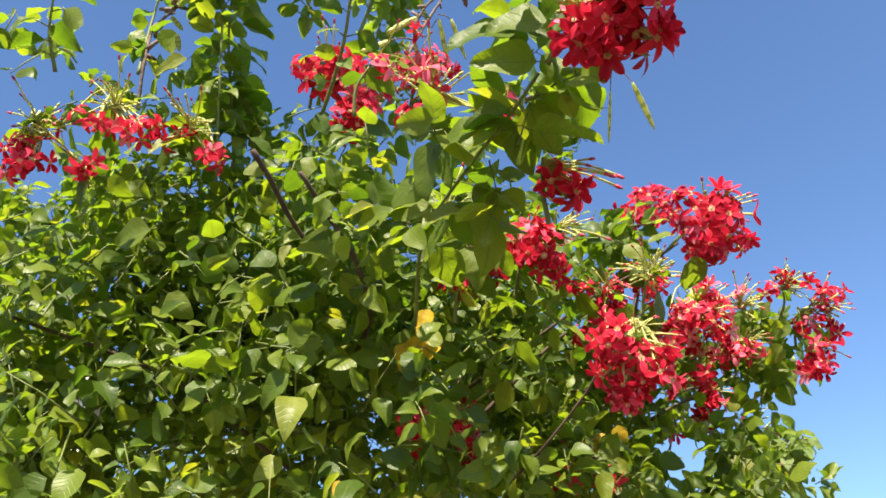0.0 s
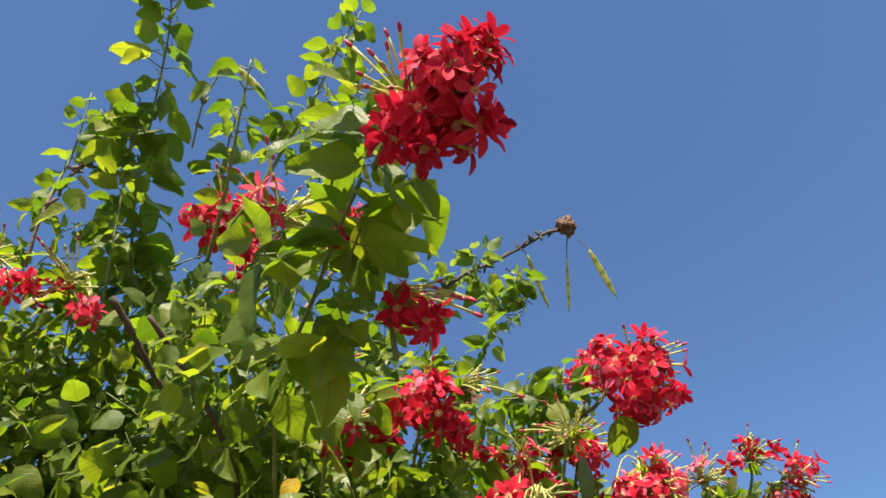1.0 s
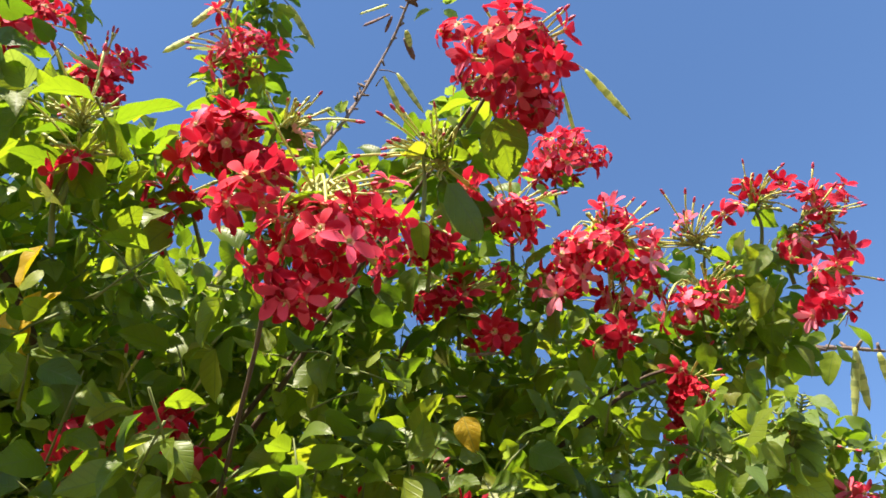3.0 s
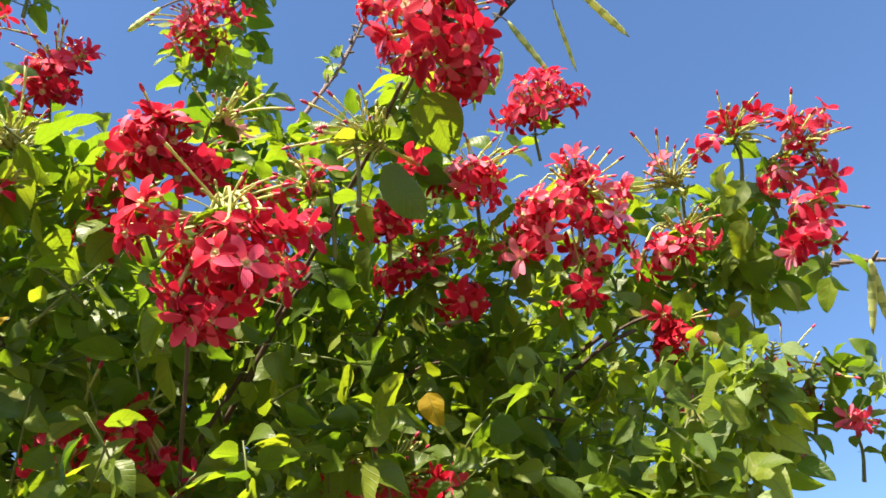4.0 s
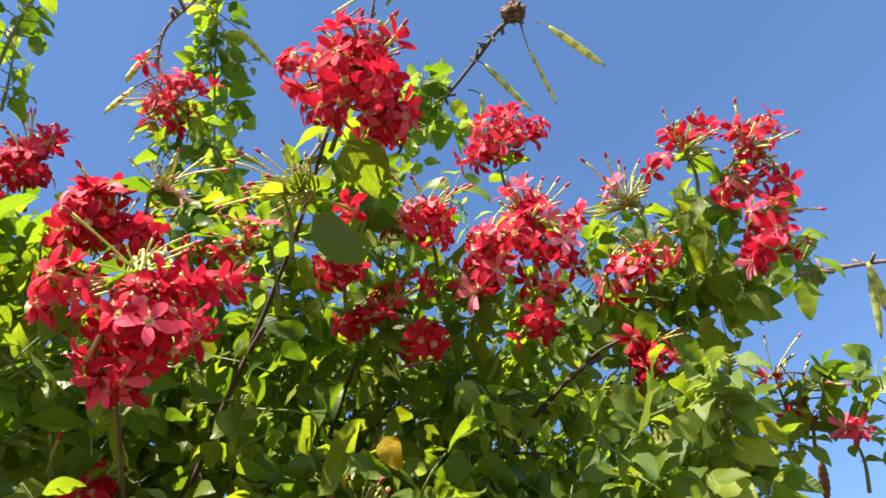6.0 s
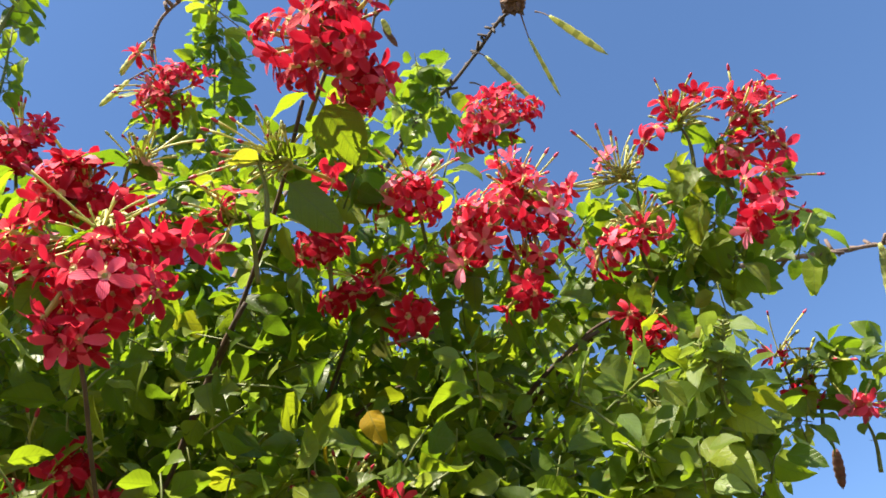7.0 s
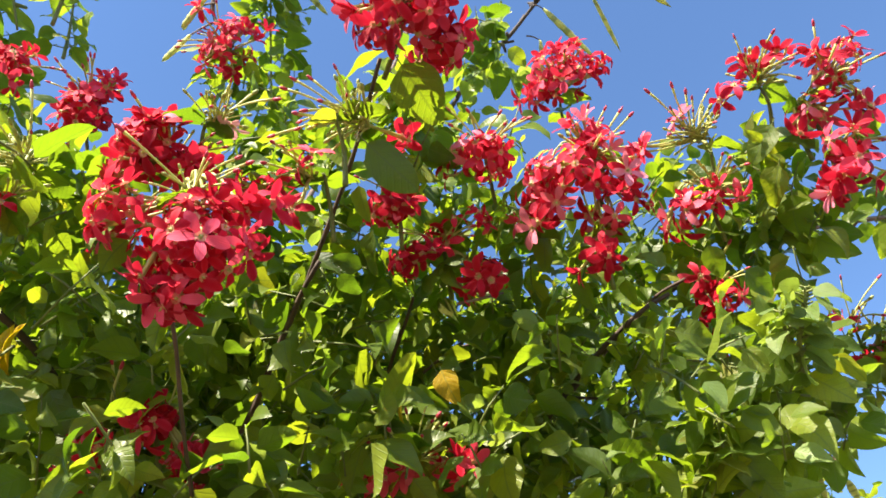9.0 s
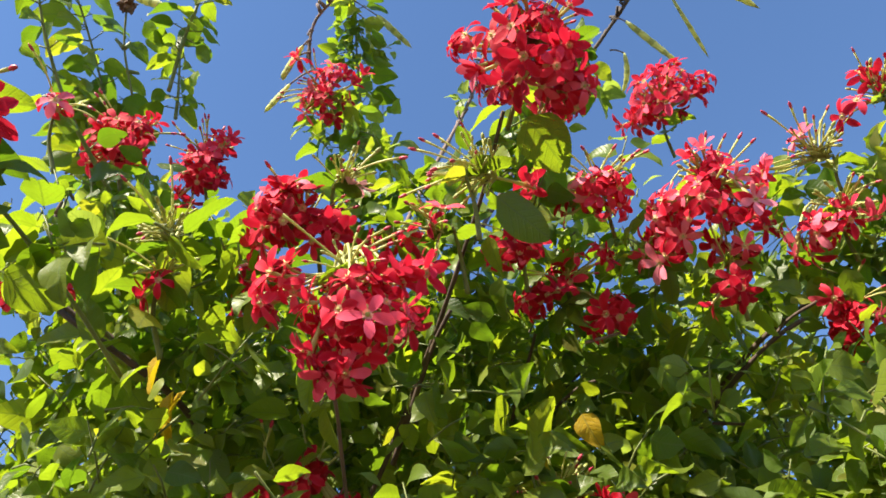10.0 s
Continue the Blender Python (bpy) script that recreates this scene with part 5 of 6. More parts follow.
leafy_shoot("leafy shoot with broad leaves", [(0.505, 1.480, 2.560), (0.544, 1.384, 2.589), (0.565, 1.315, 2.653), (0.581, 1.264, 2.727)], 16, seed=151)
leafy_shoot("tall thin leafy shoot", [(0.189, 1.546, 2.743), (0.192, 1.542, 2.844), (0.202, 1.526, 2.941), (0.212, 1.481, 3.067)], 16, seed=152)
leafy_shoot("young upright leafy shoot", [(0.322, 1.609, 2.556), (0.327, 1.550, 2.684), (0.332, 1.496, 2.810), (0.339, 1.435, 2.950)], 29, seed=153)
leafy_shoot("leafy shoot in full sun", [(0.464, 1.552, 2.848), (0.466, 1.539, 2.924), (0.479, 1.508, 3.029)], 19, seed=154, size=0.045)
leafy_shoot("shoot tip with broad sunlit leaves", [(0.167, 1.370, 2.548), (0.166, 1.333, 2.583), (0.180, 1.293, 2.623)], 10, seed=155, size=0.05)

leafy_shoot("feathery young shoot tip with narrow leaves", [(1.234, 1.975, 2.141), (1.243, 1.926, 2.151), (1.259, 1.911, 2.170), (1.270, 1.897, 2.188)], 34, seed=171, size=0.034, kind=YOUNG_LEAVES)
leafy_shoot("small young shoot tip against the sky", [(1.239, 1.959, 2.144), (1.237, 1.919, 2.156), (1.241, 1.900, 2.177)], 16, seed=172, size=0.03, kind=YOUNG_LEAVES)

# ---- yellowed leaves ----
def fallen_hue_leaf(base, tip, face, n):
    thing = tagged(new("yellow_leaf"), "curled bright yellow dying leaf on a twig", "leaf", "yellow leaves")
    thing.location = Vector(base)
    leaf(thing, base, tip, face, YELLOW_LEAVES, n)
    return thing


fallen_hue_leaf((0.936, 1.807, 2.189), (0.941, 1.821, 2.152), (-0.100, -0.850, 0.500), 1)
fallen_hue_leaf((0.908, 1.789, 2.169), (0.884, 1.792, 2.144), (-0.150, -0.800, 0.550), 3)
fallen_hue_leaf((0.656, 1.553, 2.214), (0.628, 1.553, 2.179), (-0.081, -0.903, 0.421), 0)
fallen_hue_leaf((0.647, 1.525, 2.246), (0.630, 1.535, 2.208), (-0.081, -0.903, 0.421), 2)
fallen_hue_leaf((0.617, 1.548, 2.205), (0.610, 1.565, 2.170), (-0.214, -0.887, 0.408), 1)
fallen_hue_leaf((0.615, 1.560, 2.218), (0.597, 1.576, 2.180), (-0.207, -0.881, 0.426), 3)
fallen_hue_leaf((0.524, 1.616, 2.061), (0.517, 1.618, 2.041), (-0.297, -0.940, 0.169), 0)
fallen_hue_leaf((0.633, 1.555, 2.226), (0.621, 1.573, 2.182), (-0.106, -0.900, 0.422), 2)

# ---- masses of leaves ----
near, mid, far = Foliage(LEAF_FORMS, 5, 180), Foliage(FAR_FORMS, 6), Foliage(FAR_FORMS, 7)
mid.spray((-0.003, 1.759, 2.375), 0.050, 8)
mid.spray((0.027, 1.786, 2.367), 0.050, 8)
mid.spray((0.056, 1.805, 2.345), 0.050, 8)
mid.spray((0.049, 1.690, 2.321), 0.062, 12)
mid.spray((0.005, 1.753, 2.270), 0.062, 12)
mid.spray((0.033, 1.707, 2.320), 0.084, 22)
mid.spray((0.078, 1.749, 2.247), 0.091, 27)
mid.spray((0.093, 1.662, 2.142), 0.092, 27)
mid.spray((0.240, 1.606, 2.620), 0.080, 19)
mid.spray((0.344, 1.657, 2.569), 0.078, 18)
mid.spray((0.246, 1.659, 2.494), 0.087, 23)
mid.spray((0.451, 1.661, 2.444), 0.074, 16)
mid.spray((0.324, 1.710, 2.437), 0.086, 22)
mid.spray((0.387, 1.630, 2.632), 0.060, 10)
near.spray((0.744, 1.152, 2.264), 0.023, 8, size=0.065)
near.spray((0.688, 1.225, 2.271), 0.032, 8, size=0.065)
near.spray((0.695, 1.300, 2.262), 0.037, 8, size=0.065)
near.spray((0.742, 1.200, 2.240), 0.018, 8, size=0.065)
near.spray((0.726, 1.131, 2.297), 0.021, 8, size=0.065)
near.spray((0.666, 1.375, 2.269), 0.044, 8, size=0.065)
near.spray((0.707, 1.418, 2.278), 0.040, 8, size=0.065)
near.spray((0.552, 1.371, 2.290), 0.031, 8, size=0.044)
near.spray((0.507, 1.431, 2.395), 0.029, 8, size=0.044)
mid.spray((0.461, 1.815, 2.402), 0.144, 75, size=0.044)
mid.spray((0.535, 1.932, 2.364), 0.144, 75, size=0.044)
mid.spray((0.421, 1.846, 2.306), 0.144, 75, size=0.044)
mid.spray((0.606, 1.859, 2.438), 0.092, 31, size=0.044)
mid.spray((0.582, 1.793, 2.387), 0.080, 23, size=0.044)
mid.spray((0.487, 1.734, 2.411), 0.083, 25, size=0.044)
near.spray((0.724, 1.776, 2.307), 0.054, 8)
mid.spray((0.752, 1.852, 2.418), 0.085, 20, size=0.048)
mid.spray((0.792, 1.787, 2.224), 0.093, 24, size=0.048)
mid.spray((0.835, 1.865, 2.181), 0.078, 17, size=0.048)
mid.spray((0.813, 1.853, 2.316), 0.047, 8, size=0.048)
mid.spray((0.867, 2.024, 2.487), 0.074, 15, size=0.048)
mid.spray((0.872, 1.944, 2.204), 0.082, 19, size=0.048)
mid.spray((0.969, 1.955, 2.309), 0.070, 14, size=0.048)
mid.spray((0.940, 2.016, 2.235), 0.086, 20, size=0.048)
mid.spray((1.020, 2.069, 2.439), 0.071, 14, size=0.048)
mid.spray((1.049, 2.019, 2.261), 0.078, 17, size=0.048)
mid.spray((1.004, 2.021, 2.167), 0.082, 19, size=0.048)
mid.spray((0.888, 2.007, 2.336), 0.042, 8, size=0.048)
mid.spray((1.136, 2.033, 2.279), 0.062, 11, size=0.048)
mid.spray((1.126, 1.974, 2.142), 0.082, 19, size=0.048)
mid.spray((1.151, 1.999, 2.099), 0.068, 13, size=0.048)
mid.spray((1.050, 2.032, 2.175), 0.067, 12, size=0.048)
mid.spray((1.231, 2.075, 2.360), 0.049, 8, size=0.048)
mid.spray((1.287, 2.040, 2.349), 0.036, 8, size=0.048)
mid.spray((1.190, 2.057, 2.430), 0.034, 8, size=0.048)
near.spray((1.178, 1.968, 2.118), 0.043, 8, size=0.05)
near.spray((1.206, 1.963, 2.101), 0.037, 8, size=0.05)
near.spray((1.192, 1.921, 2.136), 0.038, 8, size=0.05)
near.spray((1.160, 1.888, 2.106), 0.045, 8, size=0.05)
near.spray((1.177, 1.910, 2.070), 0.045, 8, size=0.05)
near.spray((1.123, 1.912, 2.087), 0.043, 8, size=0.05)
near.spray((1.150, 1.948, 2.088), 0.029, 8, size=0.05)
mid.spray((1.343, 2.241, 2.304), 0.044, 8)
mid.spray((1.395, 2.248, 2.293), 0.044, 8)
mid.spray((1.437, 2.247, 2.291), 0.044, 8)
mid.spray((1.289, 2.246, 2.287), 0.049, 8)
mid.spray((1.327, 2.252, 2.247), 0.031, 8)
mid.spray((1.386, 2.260, 2.225), 0.027, 8)
mid.spray((1.234, 2.351, 2.250), 0.034, 8)
mid.spray((1.289, 2.352, 2.264), 0.029, 8)
mid.spray((1.453, 2.246, 2.246), 0.053, 10)
mid.spray((0.886, 1.724, 2.468), 0.039, 8)
mid.spray((0.978, 1.703, 2.464), 0.022, 8)
mid.spray((0.830, 1.769, 2.444), 0.048, 8)
mid.spray((0.573, 1.812, 3.304), 0.037, 8)
mid.spray((0.676, 1.749, 2.804), 0.047, 8)
mid.spray((0.580, 1.909, 3.227), 0.034, 8)
mid.spray((1.404, 2.061, 2.398), 0.025, 8)
mid.spray((0.944, 1.849, 2.731), 0.029, 8)
near.spray((0.519, 1.425, 2.405), 0.057, 8)
near.spray((0.542, 1.455, 2.390), 0.039, 8)
near.spray((0.562, 1.483, 2.290), 0.029, 8)
near.spray((0.633, 1.481, 2.160), 0.050, 8)
near.spray((0.622, 1.481, 2.098), 0.054, 8)
near.spray((0.647, 1.535, 2.122), 0.050, 8)
near.spray((0.606, 1.519, 2.421), 0.043, 8)
near.spray((0.577, 1.479, 2.517), 0.037, 8)
near.spray((0.571, 1.602, 2.328), 0.046, 8)
mid.spray((0.104, 1.595, 2.449), 0.139, 53)
mid.spray((0.241, 1.651, 2.517), 0.122, 40)
mid.spray((0.434, 1.637, 2.495), 0.118, 38)
mid.spray((0.601, 1.547, 2.394), 0.088, 21)
mid.spray((0.179, 1.603, 2.268), 0.129, 45)
mid.spray((0.330, 1.689, 2.306), 0.134, 49)
mid.spray((0.530, 1.658, 2.281), 0.110, 33)
mid.spray((0.688, 1.577, 2.224), 0.093, 23)
mid.spray((0.183, 1.584, 2.107), 0.119, 38)
mid.spray((0.344, 1.627, 2.098), 0.119, 38)
mid.spray((0.537, 1.629, 2.107), 0.110, 33)
mid.spray((0.700, 1.659, 2.100), 0.102, 28)
mid.spray((0.819, 1.721, 2.127), 0.083, 18)
mid.spray((1.075, 1.740, 2.131), 0.052, 8)
mid.spray((1.170, 1.816, 2.091), 0.044, 8)
mid.spray((0.196, 1.593, 2.639), 0.073, 25)
mid.spray((0.378, 1.601, 2.672), 0.062, 17)
mid.spray((0.218, 1.583, 2.811), 0.044, 9)
mid.spray((0.579, 1.435, 2.406), 0.049, 11)
mid.spray((0.678, 1.573, 2.338), 0.053, 13)
mid.spray((0.844, 1.617, 2.285), 0.046, 9)
mid.spray((0.498, 1.516, 2.542), 0.055, 14)
mid.spray((0.944, 1.665, 2.440), 0.041, 8)
mid.spray((0.086, 1.381, 2.647), 0.057, 15)
mid.spray((0.252, 1.640, 2.678), 0.059, 16)
mid.spray((0.490, 1.618, 2.543), 0.060, 16)
mid.spray((0.618, 1.513, 2.446), 0.044, 9)
mid.spray((0.411, 1.644, 2.583), 0.062, 17)
mid.spray((0.137, 1.656, 2.654), 0.065, 20)
mid.spray((0.341, 1.604, 2.744), 0.043, 8)
mid.spray((0.095, 1.575, 2.718), 0.044, 8)
mid.spray((0.203, 1.632, 2.751), 0.044, 9)
near.spray((1.295, 1.972, 2.434), 0.024, 8)
near.spray((1.300, 2.007, 2.397), 0.030, 8)
near.spray((1.322, 2.023, 2.373), 0.028, 8)
near.spray((1.261, 2.019, 2.440), 0.025, 8)
near.spray((1.386, 2.015, 2.451), 0.021, 8)
near.spray((1.326, 1.975, 2.461), 0.020, 8)
near.spray((1.252, 2.027, 2.399), 0.028, 8)
near.spray((0.723, 1.769, 2.731), 0.035, 8)
near.spray((0.708, 1.746, 2.671), 0.038, 8)
near.spray((0.797, 1.755, 2.589), 0.035, 8)
near.spray((0.739, 1.690, 2.523), 0.034, 8)
near.spray((0.777, 1.716, 2.470), 0.036, 8)
near.spray((0.958, 1.744, 2.428), 0.022, 8)
near.spray((0.957, 1.690, 2.463), 0.022, 8)
near.spray((0.968, 1.829, 2.435), 0.027, 8)
near.spray((0.930, 1.821, 2.381), 0.023, 8)
near.spray((1.018, 1.838, 2.382), 0.021, 8)
near.spray((1.024, 1.873, 2.351), 0.026, 8)
near.spray((0.953, 1.841, 2.348), 0.022, 8)
mid.spray((0.773, 1.729, 2.104), 0.089, 17, size=0.048)
mid.spray((0.848, 1.885, 2.134), 0.084, 15, size=0.048)
mid.spray((0.684, 1.717, 2.070), 0.095, 20, size=0.048)
mid.spray((0.761, 1.839, 2.099), 0.104, 24, size=0.048)
mid.spray((0.868, 1.959, 2.120), 0.095, 20, size=0.048)
mid.spray((0.948, 2.046, 2.126), 0.099, 21, size=0.048)
mid.spray((1.049, 2.081, 2.123), 0.084, 15, size=0.048)
mid.spray((0.802, 1.963, 2.273), 0.074, 12, size=0.048)
mid.spray((0.776, 1.868, 2.165), 0.073, 11, size=0.048)
mid.spray((0.908, 2.037, 2.197), 0.071, 11, size=0.048)
mid.spray((1.116, 2.026, 2.077), 0.070, 10, size=0.048)
mid.spray((0.728, 1.894, 2.109), 0.067, 10, size=0.048)
mid.spray((0.691, 1.766, 2.079), 0.082, 14, size=0.048)
mid.spray((0.915, 2.085, 2.126), 0.072, 11, size=0.048)
mid.spray((1.050, 2.054, 2.076), 0.067, 10, size=0.048)
mid.spray((1.116, 1.974, 2.061), 0.048, 8, size=0.048)
mid.spray((0.815, 1.989, 2.132), 0.070, 10, size=0.048)
mid.spray((0.771, 1.856, 2.505), 0.053, 8)
mid.spray((0.826, 1.883, 2.519), 0.049, 8)
mid.spray((0.851, 1.963, 2.538), 0.051, 8)
mid.spray((0.899, 1.980, 2.549), 0.051, 8)
mid.spray((0.956, 2.004, 2.512), 0.054, 8)
mid.spray((1.014, 2.026, 2.485), 0.049, 8)
mid.spray((1.074, 2.073, 2.456), 0.049, 8)
mid.spray((1.135, 2.106, 2.438), 0.044, 8)
mid.spray((1.224, 2.086, 2.436), 0.034, 8)
mid.spray((1.288, 2.073, 2.429), 0.038, 8)
mid.spray((1.317, 2.066, 2.384), 0.033, 8)
mid.spray((0.734, 1.768, 2.401), 0.049, 8)
mid.spray((0.720, 1.706, 2.360), 0.043, 8)
mid.spray((0.813, 1.989, 2.488), 0.055, 9)
mid.spray((0.802, 1.918, 2.473), 0.044, 8)
mid.spray((1.075, 2.147, 2.436), 0.046, 8)
mid.spray((0.946, 2.153, 2.450), 0.067, 13)
mid.spray((1.160, 2.161, 2.392), 0.045, 8)
mid.spray((0.721, 1.750, 2.474), 0.038, 8)
mid.spray((0.502, 1.509, 2.477), 0.042, 8)
mid.spray((0.566, 1.672, 2.431), 0.051, 8)
mid.spray((0.580, 1.600, 2.448), 0.049, 8)
mid.spray((0.540, 1.544, 2.340), 0.039, 8)
mid.spray((0.563, 1.717, 2.302), 0.073, 16)
mid.spray((0.665, 1.867, 2.428), 0.071, 15)
mid.spray((0.167, 1.651, 2.059), 0.133, 39)
mid.spray((0.337, 1.683, 2.037), 0.133, 39)
mid.spray((0.558, 1.694, 2.047), 0.133, 39)
mid.spray((0.726, 1.724, 2.039), 0.106, 25)
mid.spray((0.158, 1.652, 2.595), 0.096, 20)
mid.spray((0.305, 1.664, 2.611), 0.084, 15)
mid.spray((0.412, 1.627, 2.605), 0.072, 11)
mid.spray((0.077, 1.638, 2.349), 0.109, 26)
mid.spray((0.189, 1.702, 2.426), 0.113, 28)
mid.spray((0.380, 1.730, 2.433), 0.113, 28)
mid.spray((0.527, 1.655, 2.394), 0.096, 20)
mid.spray((0.611, 1.694, 2.310), 0.086, 16)
mid.spray((0.237, 1.689, 2.235), 0.115, 29)
mid.spray((0.424, 1.732, 2.226), 0.115, 29)
mid.spray((0.628, 1.645, 2.181), 0.088, 17)
mid.spray((0.770, 1.665, 2.209), 0.074, 12)
mid.spray((0.711, 1.544, 2.381), 0.044, 8)
mid.spray((0.111, 1.518, 2.730), 0.053, 8)
mid.spray((1.043, 2.180, 2.511), 0.058, 13, size=0.05)
mid.spray((1.100, 2.221, 2.464), 0.058, 13, size=0.05)
mid.spray((1.176, 2.214, 2.465), 0.048, 8, size=0.05)
mid.spray((0.970, 2.205, 2.495), 0.060, 13, size=0.05)
mid.spray((1.113, 2.245, 2.388), 0.057, 12, size=0.05)
mid.spray((1.193, 2.230, 2.402), 0.042, 8, size=0.05)
mid.spray((1.028, 2.258, 2.424), 0.060, 13, size=0.05)
near.spray((0.670, 1.516, 2.354), 0.035, 8)
near.spray((0.640, 1.594, 2.420), 0.039, 8)
near.spray((0.649, 1.535, 2.326), 0.035, 8)
near.spray((0.656, 1.609, 2.488), 0.028, 8)
near.spray((0.622, 1.512, 2.400), 0.022, 8)
mid.spray((0.741, 1.710, 2.579), 0.035, 8, size=0.048)
mid.spray((0.770, 1.756, 2.573), 0.035, 8, size=0.048)
mid.spray((0.898, 1.901, 2.680), 0.038, 8, size=0.048)
mid.spray((0.919, 1.937, 2.595), 0.037, 8, size=0.048)
mid.spray((1.106, 2.157, 2.530), 0.043, 8, size=0.048)
mid.spray((1.152, 2.189, 2.505), 0.043, 8, size=0.048)
mid.spray((1.200, 2.182, 2.428), 0.041, 8, size=0.048)
mid.spray((0.939, 1.717, 2.499), 0.035, 8, size=0.05)
mid.spray((0.986, 1.687, 2.476), 0.021, 8, size=0.05)
mid.spray((0.836, 1.761, 2.454), 0.032, 8, size=0.05)
mid.spray((0.820, 1.766, 2.369), 0.030, 8, size=0.05)
mid.spray((0.801, 1.830, 2.372), 0.036, 8, size=0.05)
mid.spray((1.030, 2.077, 2.388), 0.043, 8, size=0.05)
mid.spray((1.226, 2.073, 2.287), 0.033, 8, size=0.05)
mid.spray((1.116, 2.097, 2.286), 0.037, 8, size=0.05)
mid.spray((0.978, 2.092, 2.375), 0.040, 8, size=0.05)
near.spray((0.902, 1.801, 2.116), 0.028, 8, size=0.05)
near.spray((0.953, 1.834, 2.112), 0.031, 8, size=0.05)
near.spray((0.985, 1.874, 2.149), 0.029, 8, size=0.05)
near.spray((0.879, 1.782, 2.133), 0.022, 8, size=0.05)
near.spray((0.475, 1.557, 2.265), 0.049, 8, size=0.055)
near.spray((0.558, 1.599, 2.246), 0.045, 8, size=0.055)
near.spray((0.479, 1.543, 2.189), 0.043, 8, size=0.055)
near.spray((0.571, 1.600, 2.319), 0.037, 8, size=0.055)
far.spray((0.309, 1.959, 2.737), 0.075, 39, size=0.046)
far.spray((0.408, 1.938, 2.686), 0.071, 35, size=0.046)
far.spray((0.485, 1.976, 2.704), 0.070, 34, size=0.046)
far.spray((0.516, 2.153, 2.774), 0.076, 39, size=0.046)
far.spray((0.666, 2.269, 2.788), 0.076, 40, size=0.046)
far.spray((0.223, 1.804, 2.588), 0.071, 35, size=0.046)
far.spray((0.278, 1.876, 2.618), 0.072, 35, size=0.046)
far.spray((0.343, 1.952, 2.654), 0.072, 36, size=0.046)
far.spray((0.383, 1.978, 2.626), 0.071, 35, size=0.046)
far.spray((0.444, 2.050, 2.638), 0.071, 35, size=0.046)
far.spray((0.543, 2.094, 2.610), 0.069, 33, size=0.046)
far.spray((0.539, 2.202, 2.731), 0.075, 39, size=0.046)
far.spray((0.687, 2.223, 2.671), 0.072, 35, size=0.046)
far.spray((0.764, 2.227, 2.621), 0.069, 32, size=0.046)
far.spray((0.814, 2.445, 2.713), 0.077, 41, size=0.046)
far.spray((0.951, 2.344, 2.576), 0.069, 32, size=0.046)
far.spray((0.129, 1.872, 2.617), 0.076, 39, size=0.046)
far.spray((0.290, 1.880, 2.537), 0.069, 33, size=0.046)
far.spray((0.344, 1.972, 2.563), 0.070, 34, size=0.046)
far.spray((0.377, 1.984, 2.577), 0.070, 34, size=0.046)
far.spray((0.476, 2.051, 2.568), 0.069, 32, size=0.046)
far.spray((0.431, 2.226, 2.691), 0.078, 41, size=0.046)
far.spray((0.510, 2.251, 2.653), 0.076, 39, size=0.046)
far.spray((0.626, 2.289, 2.594), 0.073, 36, size=0.046)
far.spray((0.742, 2.260, 2.561), 0.069, 32, size=0.046)
far.spray((0.785, 2.445, 2.666), 0.077, 40, size=0.046)
far.spray((0.939, 2.360, 2.527), 0.069, 32, size=0.046)
far.spray((0.990, 2.410, 2.550), 0.070, 34, size=0.046)
far.spray((1.065, 2.441, 2.496), 0.070, 33, size=0.046)
far.spray((0.216, 1.868, 2.496), 0.070, 34, size=0.046)
far.spray((0.163, 2.029, 2.558), 0.077, 41, size=0.046)
far.spray((0.221, 2.050, 2.561), 0.076, 39, size=0.046)
far.spray((0.325, 2.096, 2.534), 0.073, 37, size=0.046)
far.spray((0.422, 2.122, 2.515), 0.071, 34, size=0.046)
far.spray((0.523, 2.163, 2.482), 0.069, 33, size=0.046)
far.spray((0.539, 2.303, 2.547), 0.075, 38, size=0.046)
far.spray((0.622, 2.247, 2.488), 0.070, 33, size=0.046)
far.spray((0.755, 2.309, 2.481), 0.069, 33, size=0.046)
far.spray((0.762, 2.409, 2.533), 0.074, 37, size=0.046)
far.spray((0.894, 2.418, 2.466), 0.070, 34, size=0.046)
far.spray((0.943, 2.419, 2.446), 0.069, 32, size=0.046)
far.spray((1.071, 2.582, 2.528), 0.076, 39, size=0.046)
far.spray((1.140, 2.615, 2.468), 0.074, 37, size=0.046)
far.spray((0.225, 1.892, 2.409), 0.069, 32, size=0.046)
far.spray((0.186, 1.978, 2.462), 0.073, 36, size=0.046)
far.spray((0.320, 2.023, 2.431), 0.070, 33, size=0.046)
far.spray((0.306, 2.110, 2.469), 0.073, 37, size=0.046)
far.spray((0.314, 2.195, 2.501), 0.076, 40, size=0.046)
far.spray((0.441, 2.195, 2.469), 0.072, 35, size=0.046)
far.spray((0.564, 2.247, 2.462), 0.071, 34, size=0.046)
far.spray((0.623, 2.288, 2.424), 0.069, 33, size=0.046)
far.spray((0.627, 2.432, 2.508), 0.077, 40, size=0.046)
far.spray((0.736, 2.501, 2.511), 0.076, 40, size=0.046)
far.spray((0.841, 2.572, 2.527), 0.077, 40, size=0.046)
far.spray((0.898, 2.596, 2.501), 0.076, 40, size=0.046)
far.spray((1.015, 2.526, 2.393), 0.070, 34, size=0.046)
far.spray((1.134, 2.552, 2.393), 0.070, 33, size=0.046)
far.spray((0.141, 1.958, 2.408), 0.073, 36, size=0.046)
far.spray((0.266, 1.980, 2.370), 0.069, 33, size=0.046)
far.spray((0.257, 2.057, 2.387), 0.072, 35, size=0.046)
far.spray((0.292, 2.173, 2.416), 0.074, 38, size=0.046)
